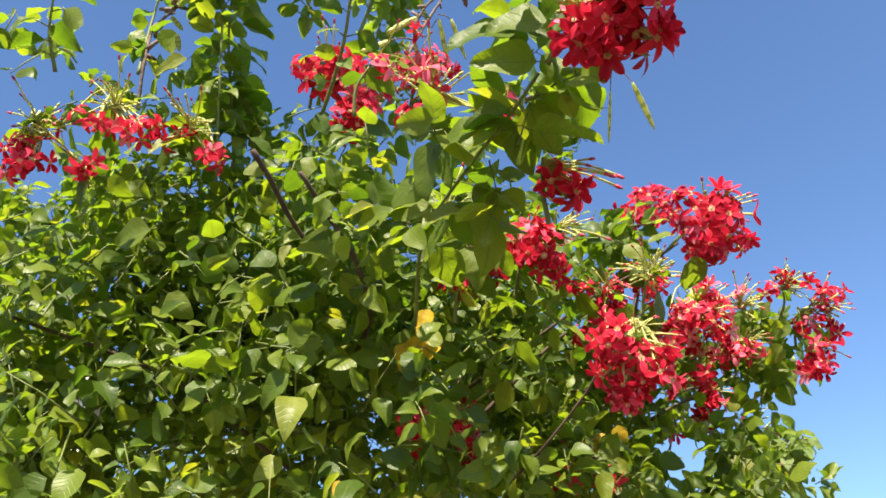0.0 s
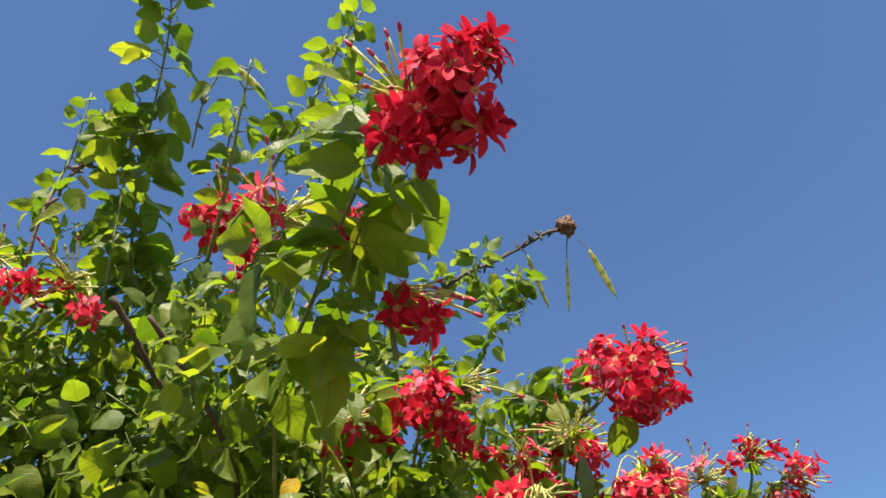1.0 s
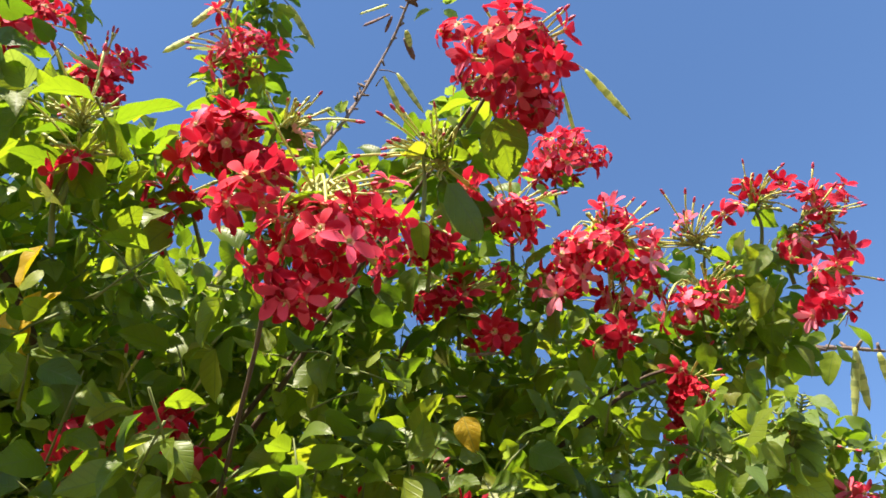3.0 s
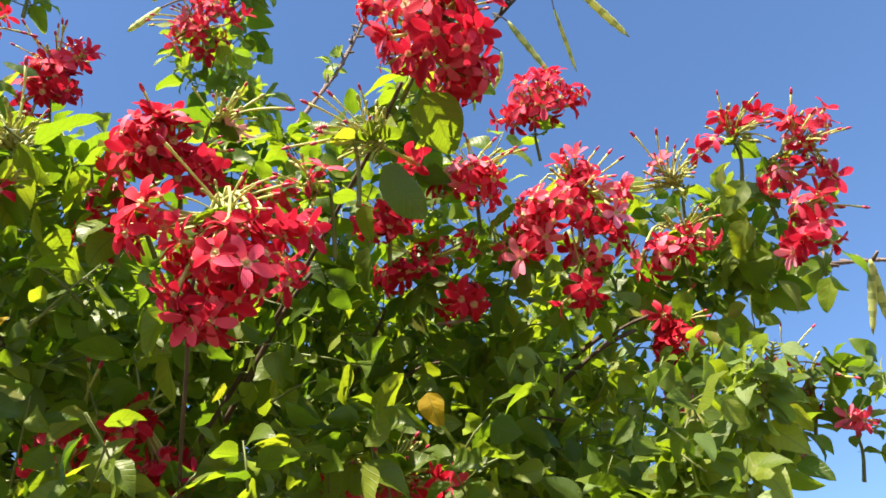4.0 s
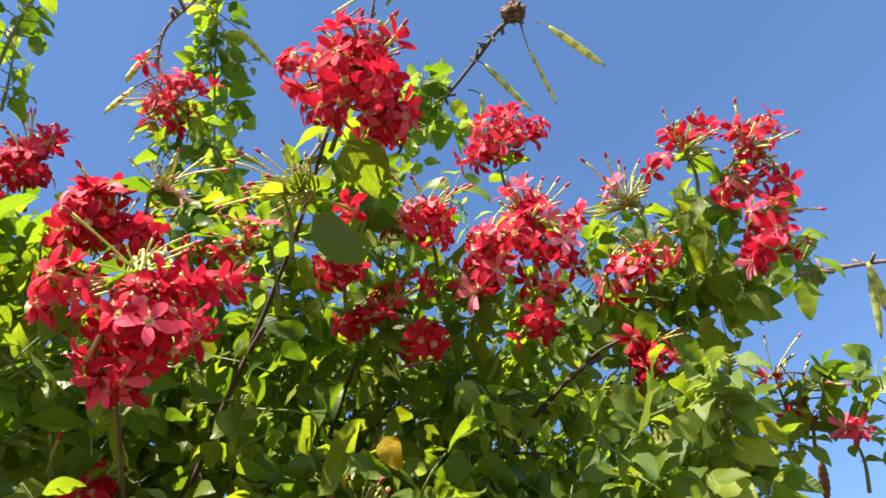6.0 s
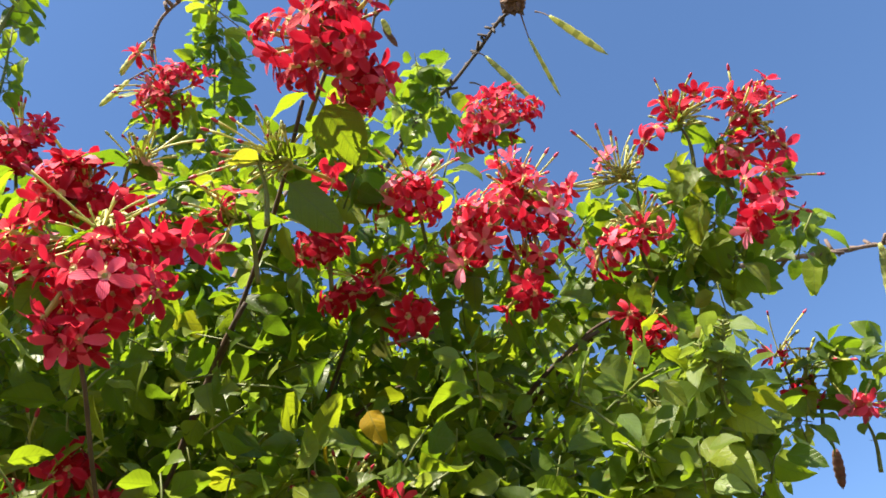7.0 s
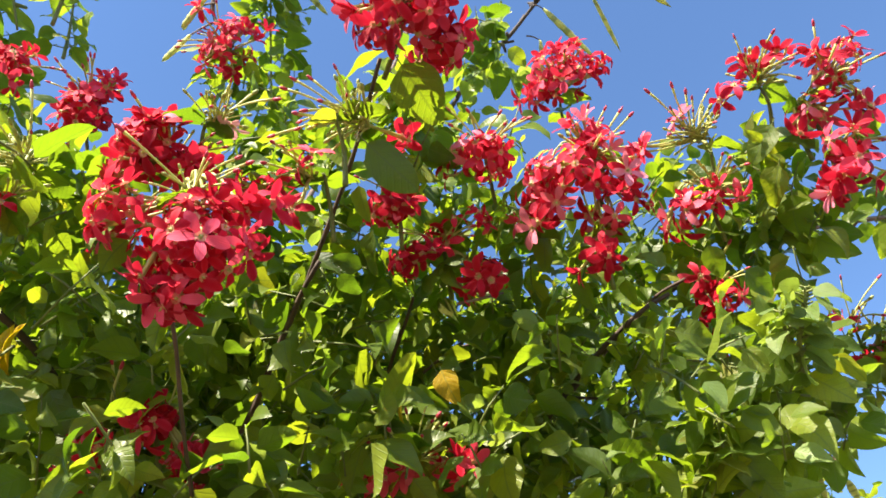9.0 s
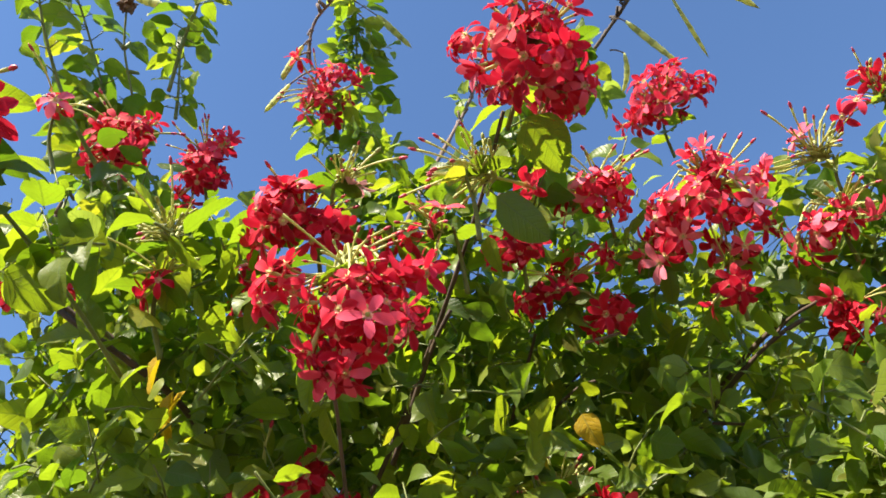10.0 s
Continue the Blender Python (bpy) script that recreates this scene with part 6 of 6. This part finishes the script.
far.spray((0.395, 2.175, 2.400), 0.071, 35, size=0.046)
far.spray((0.400, 2.327, 2.470), 0.077, 40, size=0.046)
far.spray((0.447, 2.364, 2.449), 0.076, 39, size=0.046)
far.spray((0.605, 2.327, 2.397), 0.070, 33, size=0.046)
far.spray((0.648, 2.465, 2.444), 0.075, 38, size=0.046)
far.spray((0.741, 2.406, 2.401), 0.070, 33, size=0.046)
far.spray((0.813, 2.601, 2.453), 0.077, 40, size=0.046)
far.spray((0.903, 2.523, 2.367), 0.072, 35, size=0.046)
far.spray((1.007, 2.562, 2.369), 0.072, 36, size=0.046)
far.spray((1.102, 2.642, 2.363), 0.074, 38, size=0.046)
far.spray((1.157, 2.550, 2.297), 0.069, 32, size=0.046)
far.spray((1.203, 2.749, 2.331), 0.076, 40, size=0.046)
far.spray((0.012, 1.870, 2.767), 0.089, 54, size=0.046)
far.spray((-0.170, 1.864, 2.718), 0.091, 57, size=0.046)
far.spray((-0.105, 1.878, 2.703), 0.090, 56, size=0.046)
far.spray((0.062, 1.876, 2.689), 0.087, 52, size=0.046)
far.spray((0.182, 1.847, 2.612), 0.083, 48, size=0.046)
far.spray((0.295, 1.959, 2.653), 0.089, 54, size=0.046)
far.spray((0.435, 1.917, 2.617), 0.085, 50, size=0.046)
far.spray((-0.159, 1.868, 2.530), 0.088, 53, size=0.046)
far.spray((-0.097, 1.959, 2.588), 0.091, 57, size=0.046)
far.spray((0.066, 1.953, 2.563), 0.088, 54, size=0.046)
far.spray((0.175, 1.946, 2.564), 0.087, 52, size=0.046)
far.spray((0.331, 1.887, 2.531), 0.082, 47, size=0.046)
far.spray((0.416, 1.978, 2.567), 0.087, 52, size=0.046)
far.spray((0.537, 1.920, 2.540), 0.084, 48, size=0.046)
far.spray((0.619, 2.055, 2.572), 0.091, 57, size=0.046)
far.spray((-0.108, 1.806, 2.388), 0.082, 46, size=0.046)
far.spray((-0.040, 1.898, 2.476), 0.085, 50, size=0.046)
far.spray((0.064, 2.013, 2.489), 0.090, 56, size=0.046)
far.spray((0.147, 1.990, 2.489), 0.088, 53, size=0.046)
far.spray((0.231, 2.072, 2.518), 0.091, 58, size=0.046)
far.spray((0.428, 1.983, 2.423), 0.085, 49, size=0.046)
far.spray((0.537, 2.057, 2.454), 0.089, 54, size=0.046)
far.spray((0.642, 1.929, 2.425), 0.082, 46, size=0.046)
far.spray((0.787, 1.977, 2.383), 0.084, 49, size=0.046)
far.spray((0.905, 2.013, 2.432), 0.088, 53, size=0.046)
far.spray((-0.121, 1.892, 2.321), 0.082, 46, size=0.046)
far.spray((-0.099, 2.038, 2.437), 0.091, 57, size=0.046)
far.spray((0.065, 1.936, 2.350), 0.082, 47, size=0.046)
far.spray((0.226, 1.941, 2.368), 0.082, 47, size=0.046)
far.spray((0.266, 2.066, 2.363), 0.088, 54, size=0.046)
far.spray((0.444, 1.976, 2.336), 0.083, 47, size=0.046)
far.spray((0.510, 2.131, 2.398), 0.092, 58, size=0.046)
far.spray((0.625, 2.102, 2.391), 0.090, 56, size=0.046)
far.spray((0.735, 2.015, 2.295), 0.085, 49, size=0.046)
far.spray((0.894, 2.098, 2.336), 0.091, 57, size=0.046)
far.spray((0.947, 1.962, 2.263), 0.083, 48, size=0.046)
far.spray((-0.163, 2.041, 2.317), 0.089, 55, size=0.046)
far.spray((-0.027, 1.937, 2.257), 0.082, 46, size=0.046)
far.spray((0.031, 2.076, 2.305), 0.092, 58, size=0.046)
far.spray((0.143, 2.145, 2.338), 0.092, 58, size=0.046)
far.spray((0.234, 2.146, 2.339), 0.091, 57, size=0.046)
far.spray((0.407, 2.180, 2.307), 0.092, 58, size=0.046)
far.spray((0.475, 2.137, 2.270), 0.089, 54, size=0.046)
far.spray((0.642, 2.022, 2.221), 0.083, 47, size=0.046)
far.spray((0.729, 2.075, 2.274), 0.086, 51, size=0.046)
far.spray((0.862, 2.039, 2.221), 0.085, 50, size=0.046)
far.spray((0.996, 2.088, 2.206), 0.089, 55, size=0.046)
far.spray((-0.133, 1.971, 2.186), 0.084, 48, size=0.046)
far.spray((-0.030, 2.006, 2.167), 0.083, 48, size=0.046)
far.spray((0.072, 2.064, 2.191), 0.085, 50, size=0.046)
far.spray((0.193, 2.062, 2.147), 0.083, 48, size=0.046)
far.spray((0.277, 2.078, 2.145), 0.084, 48, size=0.046)
far.spray((0.347, 2.208, 2.265), 0.090, 56, size=0.046)
far.spray((0.521, 2.155, 2.183), 0.087, 52, size=0.046)
far.spray((0.591, 2.161, 2.197), 0.089, 54, size=0.046)
far.spray((0.733, 2.081, 2.178), 0.085, 50, size=0.046)
far.spray((0.848, 2.081, 2.153), 0.086, 51, size=0.046)
far.spray((0.955, 2.111, 2.168), 0.090, 55, size=0.046)
far.spray((0.064, 1.773, 2.701), 0.069, 30, size=0.046)
far.spray((0.278, 1.732, 2.637), 0.064, 25, size=0.046)
far.spray((0.168, 1.798, 2.653), 0.068, 28, size=0.046)
far.spray((0.272, 1.759, 2.558), 0.063, 24, size=0.046)
far.spray((0.119, 1.766, 2.520), 0.065, 26, size=0.046)
far.spray((0.185, 1.800, 2.534), 0.064, 25, size=0.046)
far.spray((0.281, 1.815, 2.519), 0.065, 26, size=0.046)
far.spray((0.386, 1.846, 2.521), 0.065, 26, size=0.046)
far.spray((0.479, 1.811, 2.526), 0.063, 24, size=0.046)
far.spray((0.047, 1.901, 2.555), 0.071, 31, size=0.046)
far.spray((0.192, 1.871, 2.475), 0.067, 27, size=0.046)
far.spray((0.313, 1.857, 2.471), 0.065, 26, size=0.046)
far.spray((0.377, 1.868, 2.491), 0.065, 26, size=0.046)
far.spray((0.461, 1.921, 2.480), 0.066, 27, size=0.046)
far.spray((0.552, 1.971, 2.511), 0.068, 29, size=0.046)
far.spray((0.624, 1.913, 2.491), 0.065, 26, size=0.046)
far.spray((0.707, 1.901, 2.479), 0.064, 25, size=0.046)
far.spray((0.793, 1.988, 2.497), 0.068, 29, size=0.046)
far.spray((0.244, 1.743, 2.720), 0.071, 31, size=0.046)
far.spray((0.194, 1.830, 2.667), 0.073, 33, size=0.046)
far.spray((0.291, 2.002, 2.793), 0.077, 37, size=0.046)
far.spray((0.375, 2.121, 2.755), 0.077, 37, size=0.046)
far.spray((0.491, 2.182, 2.738), 0.076, 35, size=0.046)
far.spray((0.556, 2.273, 2.762), 0.078, 37, size=0.046)
far.spray((0.713, 2.201, 2.689), 0.071, 31, size=0.046)
far.spray((0.789, 2.344, 2.682), 0.074, 34, size=0.046)
far.spray((0.922, 2.401, 2.689), 0.075, 34, size=0.046)
far.spray((0.043, 1.805, 2.630), 0.075, 35, size=0.046)
far.spray((0.098, 1.899, 2.694), 0.077, 37, size=0.046)
far.spray((0.254, 1.915, 2.634), 0.072, 32, size=0.046)
far.spray((0.330, 1.960, 2.594), 0.070, 30, size=0.046)
far.spray((0.350, 2.140, 2.702), 0.077, 37, size=0.046)
far.spray((0.462, 2.223, 2.704), 0.077, 36, size=0.046)
far.spray((0.541, 2.305, 2.706), 0.078, 37, size=0.046)
far.spray((0.633, 2.308, 2.653), 0.075, 35, size=0.046)
far.spray((0.722, 2.420, 2.668), 0.077, 37, size=0.046)
far.spray((0.866, 2.358, 2.548), 0.071, 31, size=0.046)
far.spray((0.984, 2.407, 2.502), 0.071, 31, size=0.046)
far.spray((-0.055, 1.769, 2.546), 0.077, 36, size=0.046)
far.spray((-0.013, 1.864, 2.596), 0.078, 37, size=0.046)
far.spray((0.075, 1.952, 2.578), 0.077, 36, size=0.046)
far.spray((0.248, 1.937, 2.527), 0.070, 30, size=0.046)
far.spray((0.218, 2.126, 2.597), 0.078, 37, size=0.046)
far.spray((0.372, 2.157, 2.566), 0.074, 34, size=0.046)
far.spray((0.485, 2.205, 2.573), 0.073, 33, size=0.046)
far.spray((0.530, 2.294, 2.560), 0.075, 35, size=0.046)
far.spray((0.642, 2.274, 2.512), 0.071, 31, size=0.046)
far.spray((0.745, 2.351, 2.529), 0.072, 32, size=0.046)
far.spray((0.855, 2.378, 2.481), 0.071, 31, size=0.046)
far.spray((0.926, 2.440, 2.463), 0.072, 32, size=0.046)
far.spray((0.999, 2.553, 2.505), 0.076, 35, size=0.046)
far.spray((1.080, 2.482, 2.419), 0.070, 30, size=0.046)
far.spray((-0.099, 1.737, 2.469), 0.077, 36, size=0.046)
far.spray((0.014, 1.749, 2.403), 0.072, 32, size=0.046)
far.spray((0.092, 1.860, 2.423), 0.071, 31, size=0.046)
far.spray((0.081, 1.937, 2.469), 0.073, 33, size=0.046)
far.spray((0.183, 1.997, 2.477), 0.073, 33, size=0.046)
far.spray((0.303, 2.048, 2.450), 0.071, 31, size=0.046)
far.spray((0.295, 2.208, 2.482), 0.076, 36, size=0.046)
far.spray((0.432, 2.241, 2.450), 0.073, 33, size=0.046)
far.spray((0.539, 2.239, 2.419), 0.070, 30, size=0.046)
far.spray((0.619, 2.379, 2.491), 0.075, 35, size=0.046)
far.spray((0.715, 2.367, 2.412), 0.070, 30, size=0.046)
far.spray((0.813, 2.413, 2.391), 0.070, 30, size=0.046)
far.spray((0.885, 2.572, 2.466), 0.076, 36, size=0.046)
far.spray((1.012, 2.546, 2.425), 0.073, 33, size=0.046)
far.spray((1.045, 2.653, 2.393), 0.078, 37, size=0.046)
mid.spray((0.707, 1.707, 2.618), 0.032, 9, size=0.046)
mid.spray((0.742, 1.739, 2.669), 0.034, 9, size=0.046)
mid.spray((0.822, 1.736, 2.563), 0.031, 9, size=0.046)
mid.spray((0.849, 1.753, 2.490), 0.029, 9, size=0.046)
mid.spray((0.742, 1.724, 2.481), 0.029, 9, size=0.046)
mid.spray((0.811, 1.742, 2.421), 0.028, 9, size=0.046)
mid.spray((0.852, 1.797, 2.414), 0.028, 9, size=0.046)
mid.spray((0.908, 1.815, 2.524), 0.031, 9, size=0.046)
mid.spray((0.957, 1.824, 2.558), 0.032, 9, size=0.046)
mid.spray((0.975, 1.871, 2.498), 0.031, 9, size=0.046)
mid.spray((0.921, 1.845, 2.476), 0.030, 9, size=0.046)
mid.spray((0.990, 1.896, 2.455), 0.030, 9, size=0.046)
mid.spray((1.058, 1.886, 2.538), 0.032, 9, size=0.046)
mid.spray((1.052, 1.919, 2.415), 0.029, 9, size=0.046)
mid.spray((1.109, 1.983, 2.446), 0.031, 9, size=0.046)
mid.spray((1.134, 2.000, 2.413), 0.030, 9, size=0.046)
mid.spray((1.170, 2.023, 2.432), 0.031, 9, size=0.046)
mid.spray((1.203, 2.038, 2.403), 0.030, 9, size=0.046)
mid.spray((1.250, 2.045, 2.411), 0.030, 9, size=0.046)
mid.spray((1.173, 2.010, 2.510), 0.032, 9, size=0.046)
mid.spray((1.227, 2.027, 2.514), 0.032, 9, size=0.046)
mid.spray((0.833, 1.847, 2.407), 0.029, 9, size=0.046)
mid.spray((0.912, 1.902, 2.386), 0.029, 9, size=0.046)
mid.spray((1.003, 1.916, 2.402), 0.029, 9, size=0.046)
mid.spray((1.057, 1.946, 2.354), 0.028, 9, size=0.046)
mid.spray((1.100, 1.994, 2.368), 0.029, 9, size=0.046)
mid.spray((1.161, 2.028, 2.359), 0.029, 9, size=0.046)
mid.spray((1.285, 2.036, 2.457), 0.031, 9, size=0.046)
mid.spray((1.322, 2.004, 2.468), 0.030, 9, size=0.046)
mid.spray((1.286, 2.042, 2.385), 0.029, 9, size=0.046)
mid.spray((1.026, 1.929, 3.000), 0.027, 9, size=0.050)
mid.spray((1.030, 1.976, 2.963), 0.027, 9, size=0.050)
mid.spray((1.002, 1.993, 2.913), 0.026, 9, size=0.050)
mid.spray((0.951, 1.955, 2.956), 0.027, 9, size=0.050)
mid.spray((0.654, 1.752, 2.898), 0.025, 8, size=0.045)
mid.spray((0.614, 1.718, 2.888), 0.025, 8, size=0.045)
mid.spray((0.657, 1.786, 2.844), 0.025, 8, size=0.045)
mid.spray((0.638, 1.741, 2.836), 0.024, 8, size=0.045)
mid.spray((0.607, 1.865, 3.271), 0.034, 8, size=0.045)
mid.spray((0.629, 1.793, 3.338), 0.035, 8, size=0.045)
mid.spray((0.649, 1.847, 3.299), 0.035, 8, size=0.045)
mid.spray((-0.041, 1.883, 2.334), 0.050, 12)
mid.spray((0.025, 1.894, 2.314), 0.050, 12)
mid.spray((0.093, 1.882, 2.325), 0.050, 12)
mid.spray((0.159, 1.898, 2.298), 0.050, 12)
mid.spray((0.227, 1.881, 2.317), 0.050, 12)
mid.spray((-0.044, 1.928, 2.272), 0.050, 12)
mid.spray((0.031, 1.938, 2.251), 0.050, 12)
mid.spray((0.108, 1.932, 2.254), 0.050, 12)
mid.spray((0.184, 1.942, 2.234), 0.050, 12)
mid.spray((0.261, 1.930, 2.244), 0.050, 12)
mid.spray((-0.029, 1.972, 2.209), 0.050, 12)
mid.spray((0.057, 1.977, 2.195), 0.050, 12)
mid.spray((0.143, 1.976, 2.190), 0.050, 12)
mid.spray((0.229, 1.975, 2.184), 0.050, 12)
mid.spray((0.325, 1.963, 2.193), 0.050, 12)
mid.spray((0.411, 1.968, 2.180), 0.050, 12)
mid.spray((-0.066, 1.839, 2.398), 0.050, 12)
mid.spray((0.010, 1.849, 2.377), 0.050, 12)
mid.spray((0.732, 1.841, 2.421), 0.035, 8)
mid.spray((0.770, 1.886, 2.395), 0.035, 8)
mid.spray((0.811, 1.939, 2.390), 0.035, 8)
mid.spray((0.869, 1.996, 2.361), 0.035, 8)
mid.spray((0.970, 1.997, 2.365), 0.035, 8)
mid.spray((0.893, 2.024, 2.278), 0.035, 8)
mid.spray((0.963, 2.048, 2.213), 0.035, 8)
mid.spray((0.793, 1.999, 2.268), 0.035, 8)
mid.spray((0.699, 1.809, 2.397), 0.035, 8)
mid.spray((0.650, 1.794, 2.394), 0.035, 8)
mid.spray((0.646, 1.874, 2.260), 0.035, 8)
mid.spray((0.713, 1.913, 2.275), 0.035, 8)
mid.spray((-0.051, 1.915, 2.248), 0.055, 14)
mid.spray((-0.009, 1.946, 2.227), 0.055, 14)
mid.spray((0.068, 1.889, 2.230), 0.055, 14)
mid.spray((-0.010, 1.894, 2.266), 0.055, 14)
mid.spray((0.015, 1.981, 2.209), 0.055, 14)
mid.spray((0.092, 1.975, 2.212), 0.055, 14)
mid.spray((0.360, 1.486, 2.292), 0.036, 8, size=0.045)
mid.spray((0.372, 1.552, 2.275), 0.036, 8, size=0.045)
mid.spray((0.346, 1.537, 2.200), 0.036, 8, size=0.045)
mid.spray((0.355, 1.615, 2.178), 0.036, 8, size=0.045)
near.spray((1.005, 1.888, 2.182), 0.034, 8, size=0.046)
near.spray((0.964, 2.331, 2.447), 0.034, 8, size=0.046)
near.spray((1.036, 2.356, 2.446), 0.034, 8, size=0.046)
near.spray((0.977, 1.929, 2.126), 0.034, 8, size=0.046)
near.spray((1.064, 1.869, 2.099), 0.034, 8, size=0.046)
near.spray((1.081, 2.008, 2.135), 0.034, 8, size=0.046)
near.spray((0.809, 2.473, 2.351), 0.034, 8, size=0.046)
near.spray((1.037, 1.913, 2.048), 0.034, 8, size=0.046)
near.spray((1.061, 2.033, 2.106), 0.034, 8, size=0.046)
far.spray((-0.325, 2.349, 2.444), 0.070, 30, size=0.046)
far.spray((-0.298, 2.514, 2.550), 0.070, 30, size=0.046)
far.spray((-0.170, 2.524, 2.545), 0.070, 30, size=0.046)
far.spray((-0.078, 2.431, 2.487), 0.070, 30, size=0.046)
far.spray((0.130, 2.272, 2.380), 0.070, 30, size=0.046)
far.spray((0.158, 2.402, 2.446), 0.070, 30, size=0.046)
far.spray((0.258, 2.469, 2.489), 0.070, 30, size=0.046)
far.spray((0.343, 2.282, 2.408), 0.070, 30, size=0.046)
far.spray((0.441, 2.399, 2.420), 0.070, 30, size=0.046)
far.spray((0.572, 2.461, 2.459), 0.070, 30, size=0.046)
far.spray((-0.303, 2.394, 2.416), 0.070, 30, size=0.046)
far.spray((-0.275, 2.584, 2.466), 0.070, 30, size=0.046)
far.spray((-0.116, 2.429, 2.390), 0.070, 30, size=0.046)
far.spray((-0.104, 2.588, 2.470), 0.070, 30, size=0.046)
far.spray((0.039, 2.435, 2.375), 0.070, 30, size=0.046)
far.spray((0.158, 2.405, 2.384), 0.070, 30, size=0.046)
far.spray((0.276, 2.307, 2.363), 0.070, 30, size=0.046)
far.spray((0.386, 2.306, 2.326), 0.070, 30, size=0.046)
far.spray((0.451, 2.302, 2.341), 0.070, 30, size=0.046)
far.spray((0.557, 2.305, 2.325), 0.070, 30, size=0.046)
far.spray((-0.280, 2.379, 2.321), 0.070, 30, size=0.046)
far.spray((-0.261, 2.489, 2.362), 0.070, 30, size=0.046)
far.spray((-0.198, 2.603, 2.405), 0.070, 30, size=0.046)
far.spray((-0.036, 2.470, 2.345), 0.070, 30, size=0.046)
far.spray((0.076, 2.407, 2.303), 0.070, 30, size=0.046)
far.spray((0.173, 2.497, 2.369), 0.070, 30, size=0.046)
far.spray((0.208, 2.528, 2.344), 0.070, 30, size=0.046)
far.spray((0.373, 2.477, 2.304), 0.070, 30, size=0.046)
far.spray((0.454, 2.529, 2.315), 0.070, 30, size=0.046)
far.spray((0.538, 2.410, 2.304), 0.070, 30, size=0.046)
mid.spray((1.212, 1.952, 2.212), 0.032, 9, size=0.05)
mid.spray((1.229, 2.044, 2.225), 0.032, 9, size=0.05)
mid.spray((1.242, 2.014, 2.164), 0.032, 9, size=0.05)
mid.spray((1.194, 2.067, 2.200), 0.032, 9, size=0.05)
mid.spray((1.217, 2.058, 2.157), 0.032, 9, size=0.05)
mid.spray((1.232, 2.102, 2.139), 0.032, 9, size=0.05)
mid.spray((1.183, 2.093, 2.153), 0.032, 9, size=0.05)
mid.spray((1.257, 2.081, 2.153), 0.032, 9, size=0.05)
mid.spray((1.180, 1.981, 2.186), 0.032, 9, size=0.05)
mid.spray((1.259, 1.997, 2.182), 0.032, 9, size=0.05)
# the hidden lower and back part of the shrub
for k in range(80):
    a = random.uniform(0, 6.283)
    z = random.uniform(0.25, 1.75)
    wide = 0.35 + 0.25 * z
    far.spray((0.5 + wide * math.cos(a) * random.uniform(0.5, 1.15), 2.15 + 0.55 * math.sin(a) * random.uniform(0.4, 1.1), z), 0.2, 60)
near.part("foliage", creeper)
mid.part("foliage", creeper)
far.part("foliage", creeper)
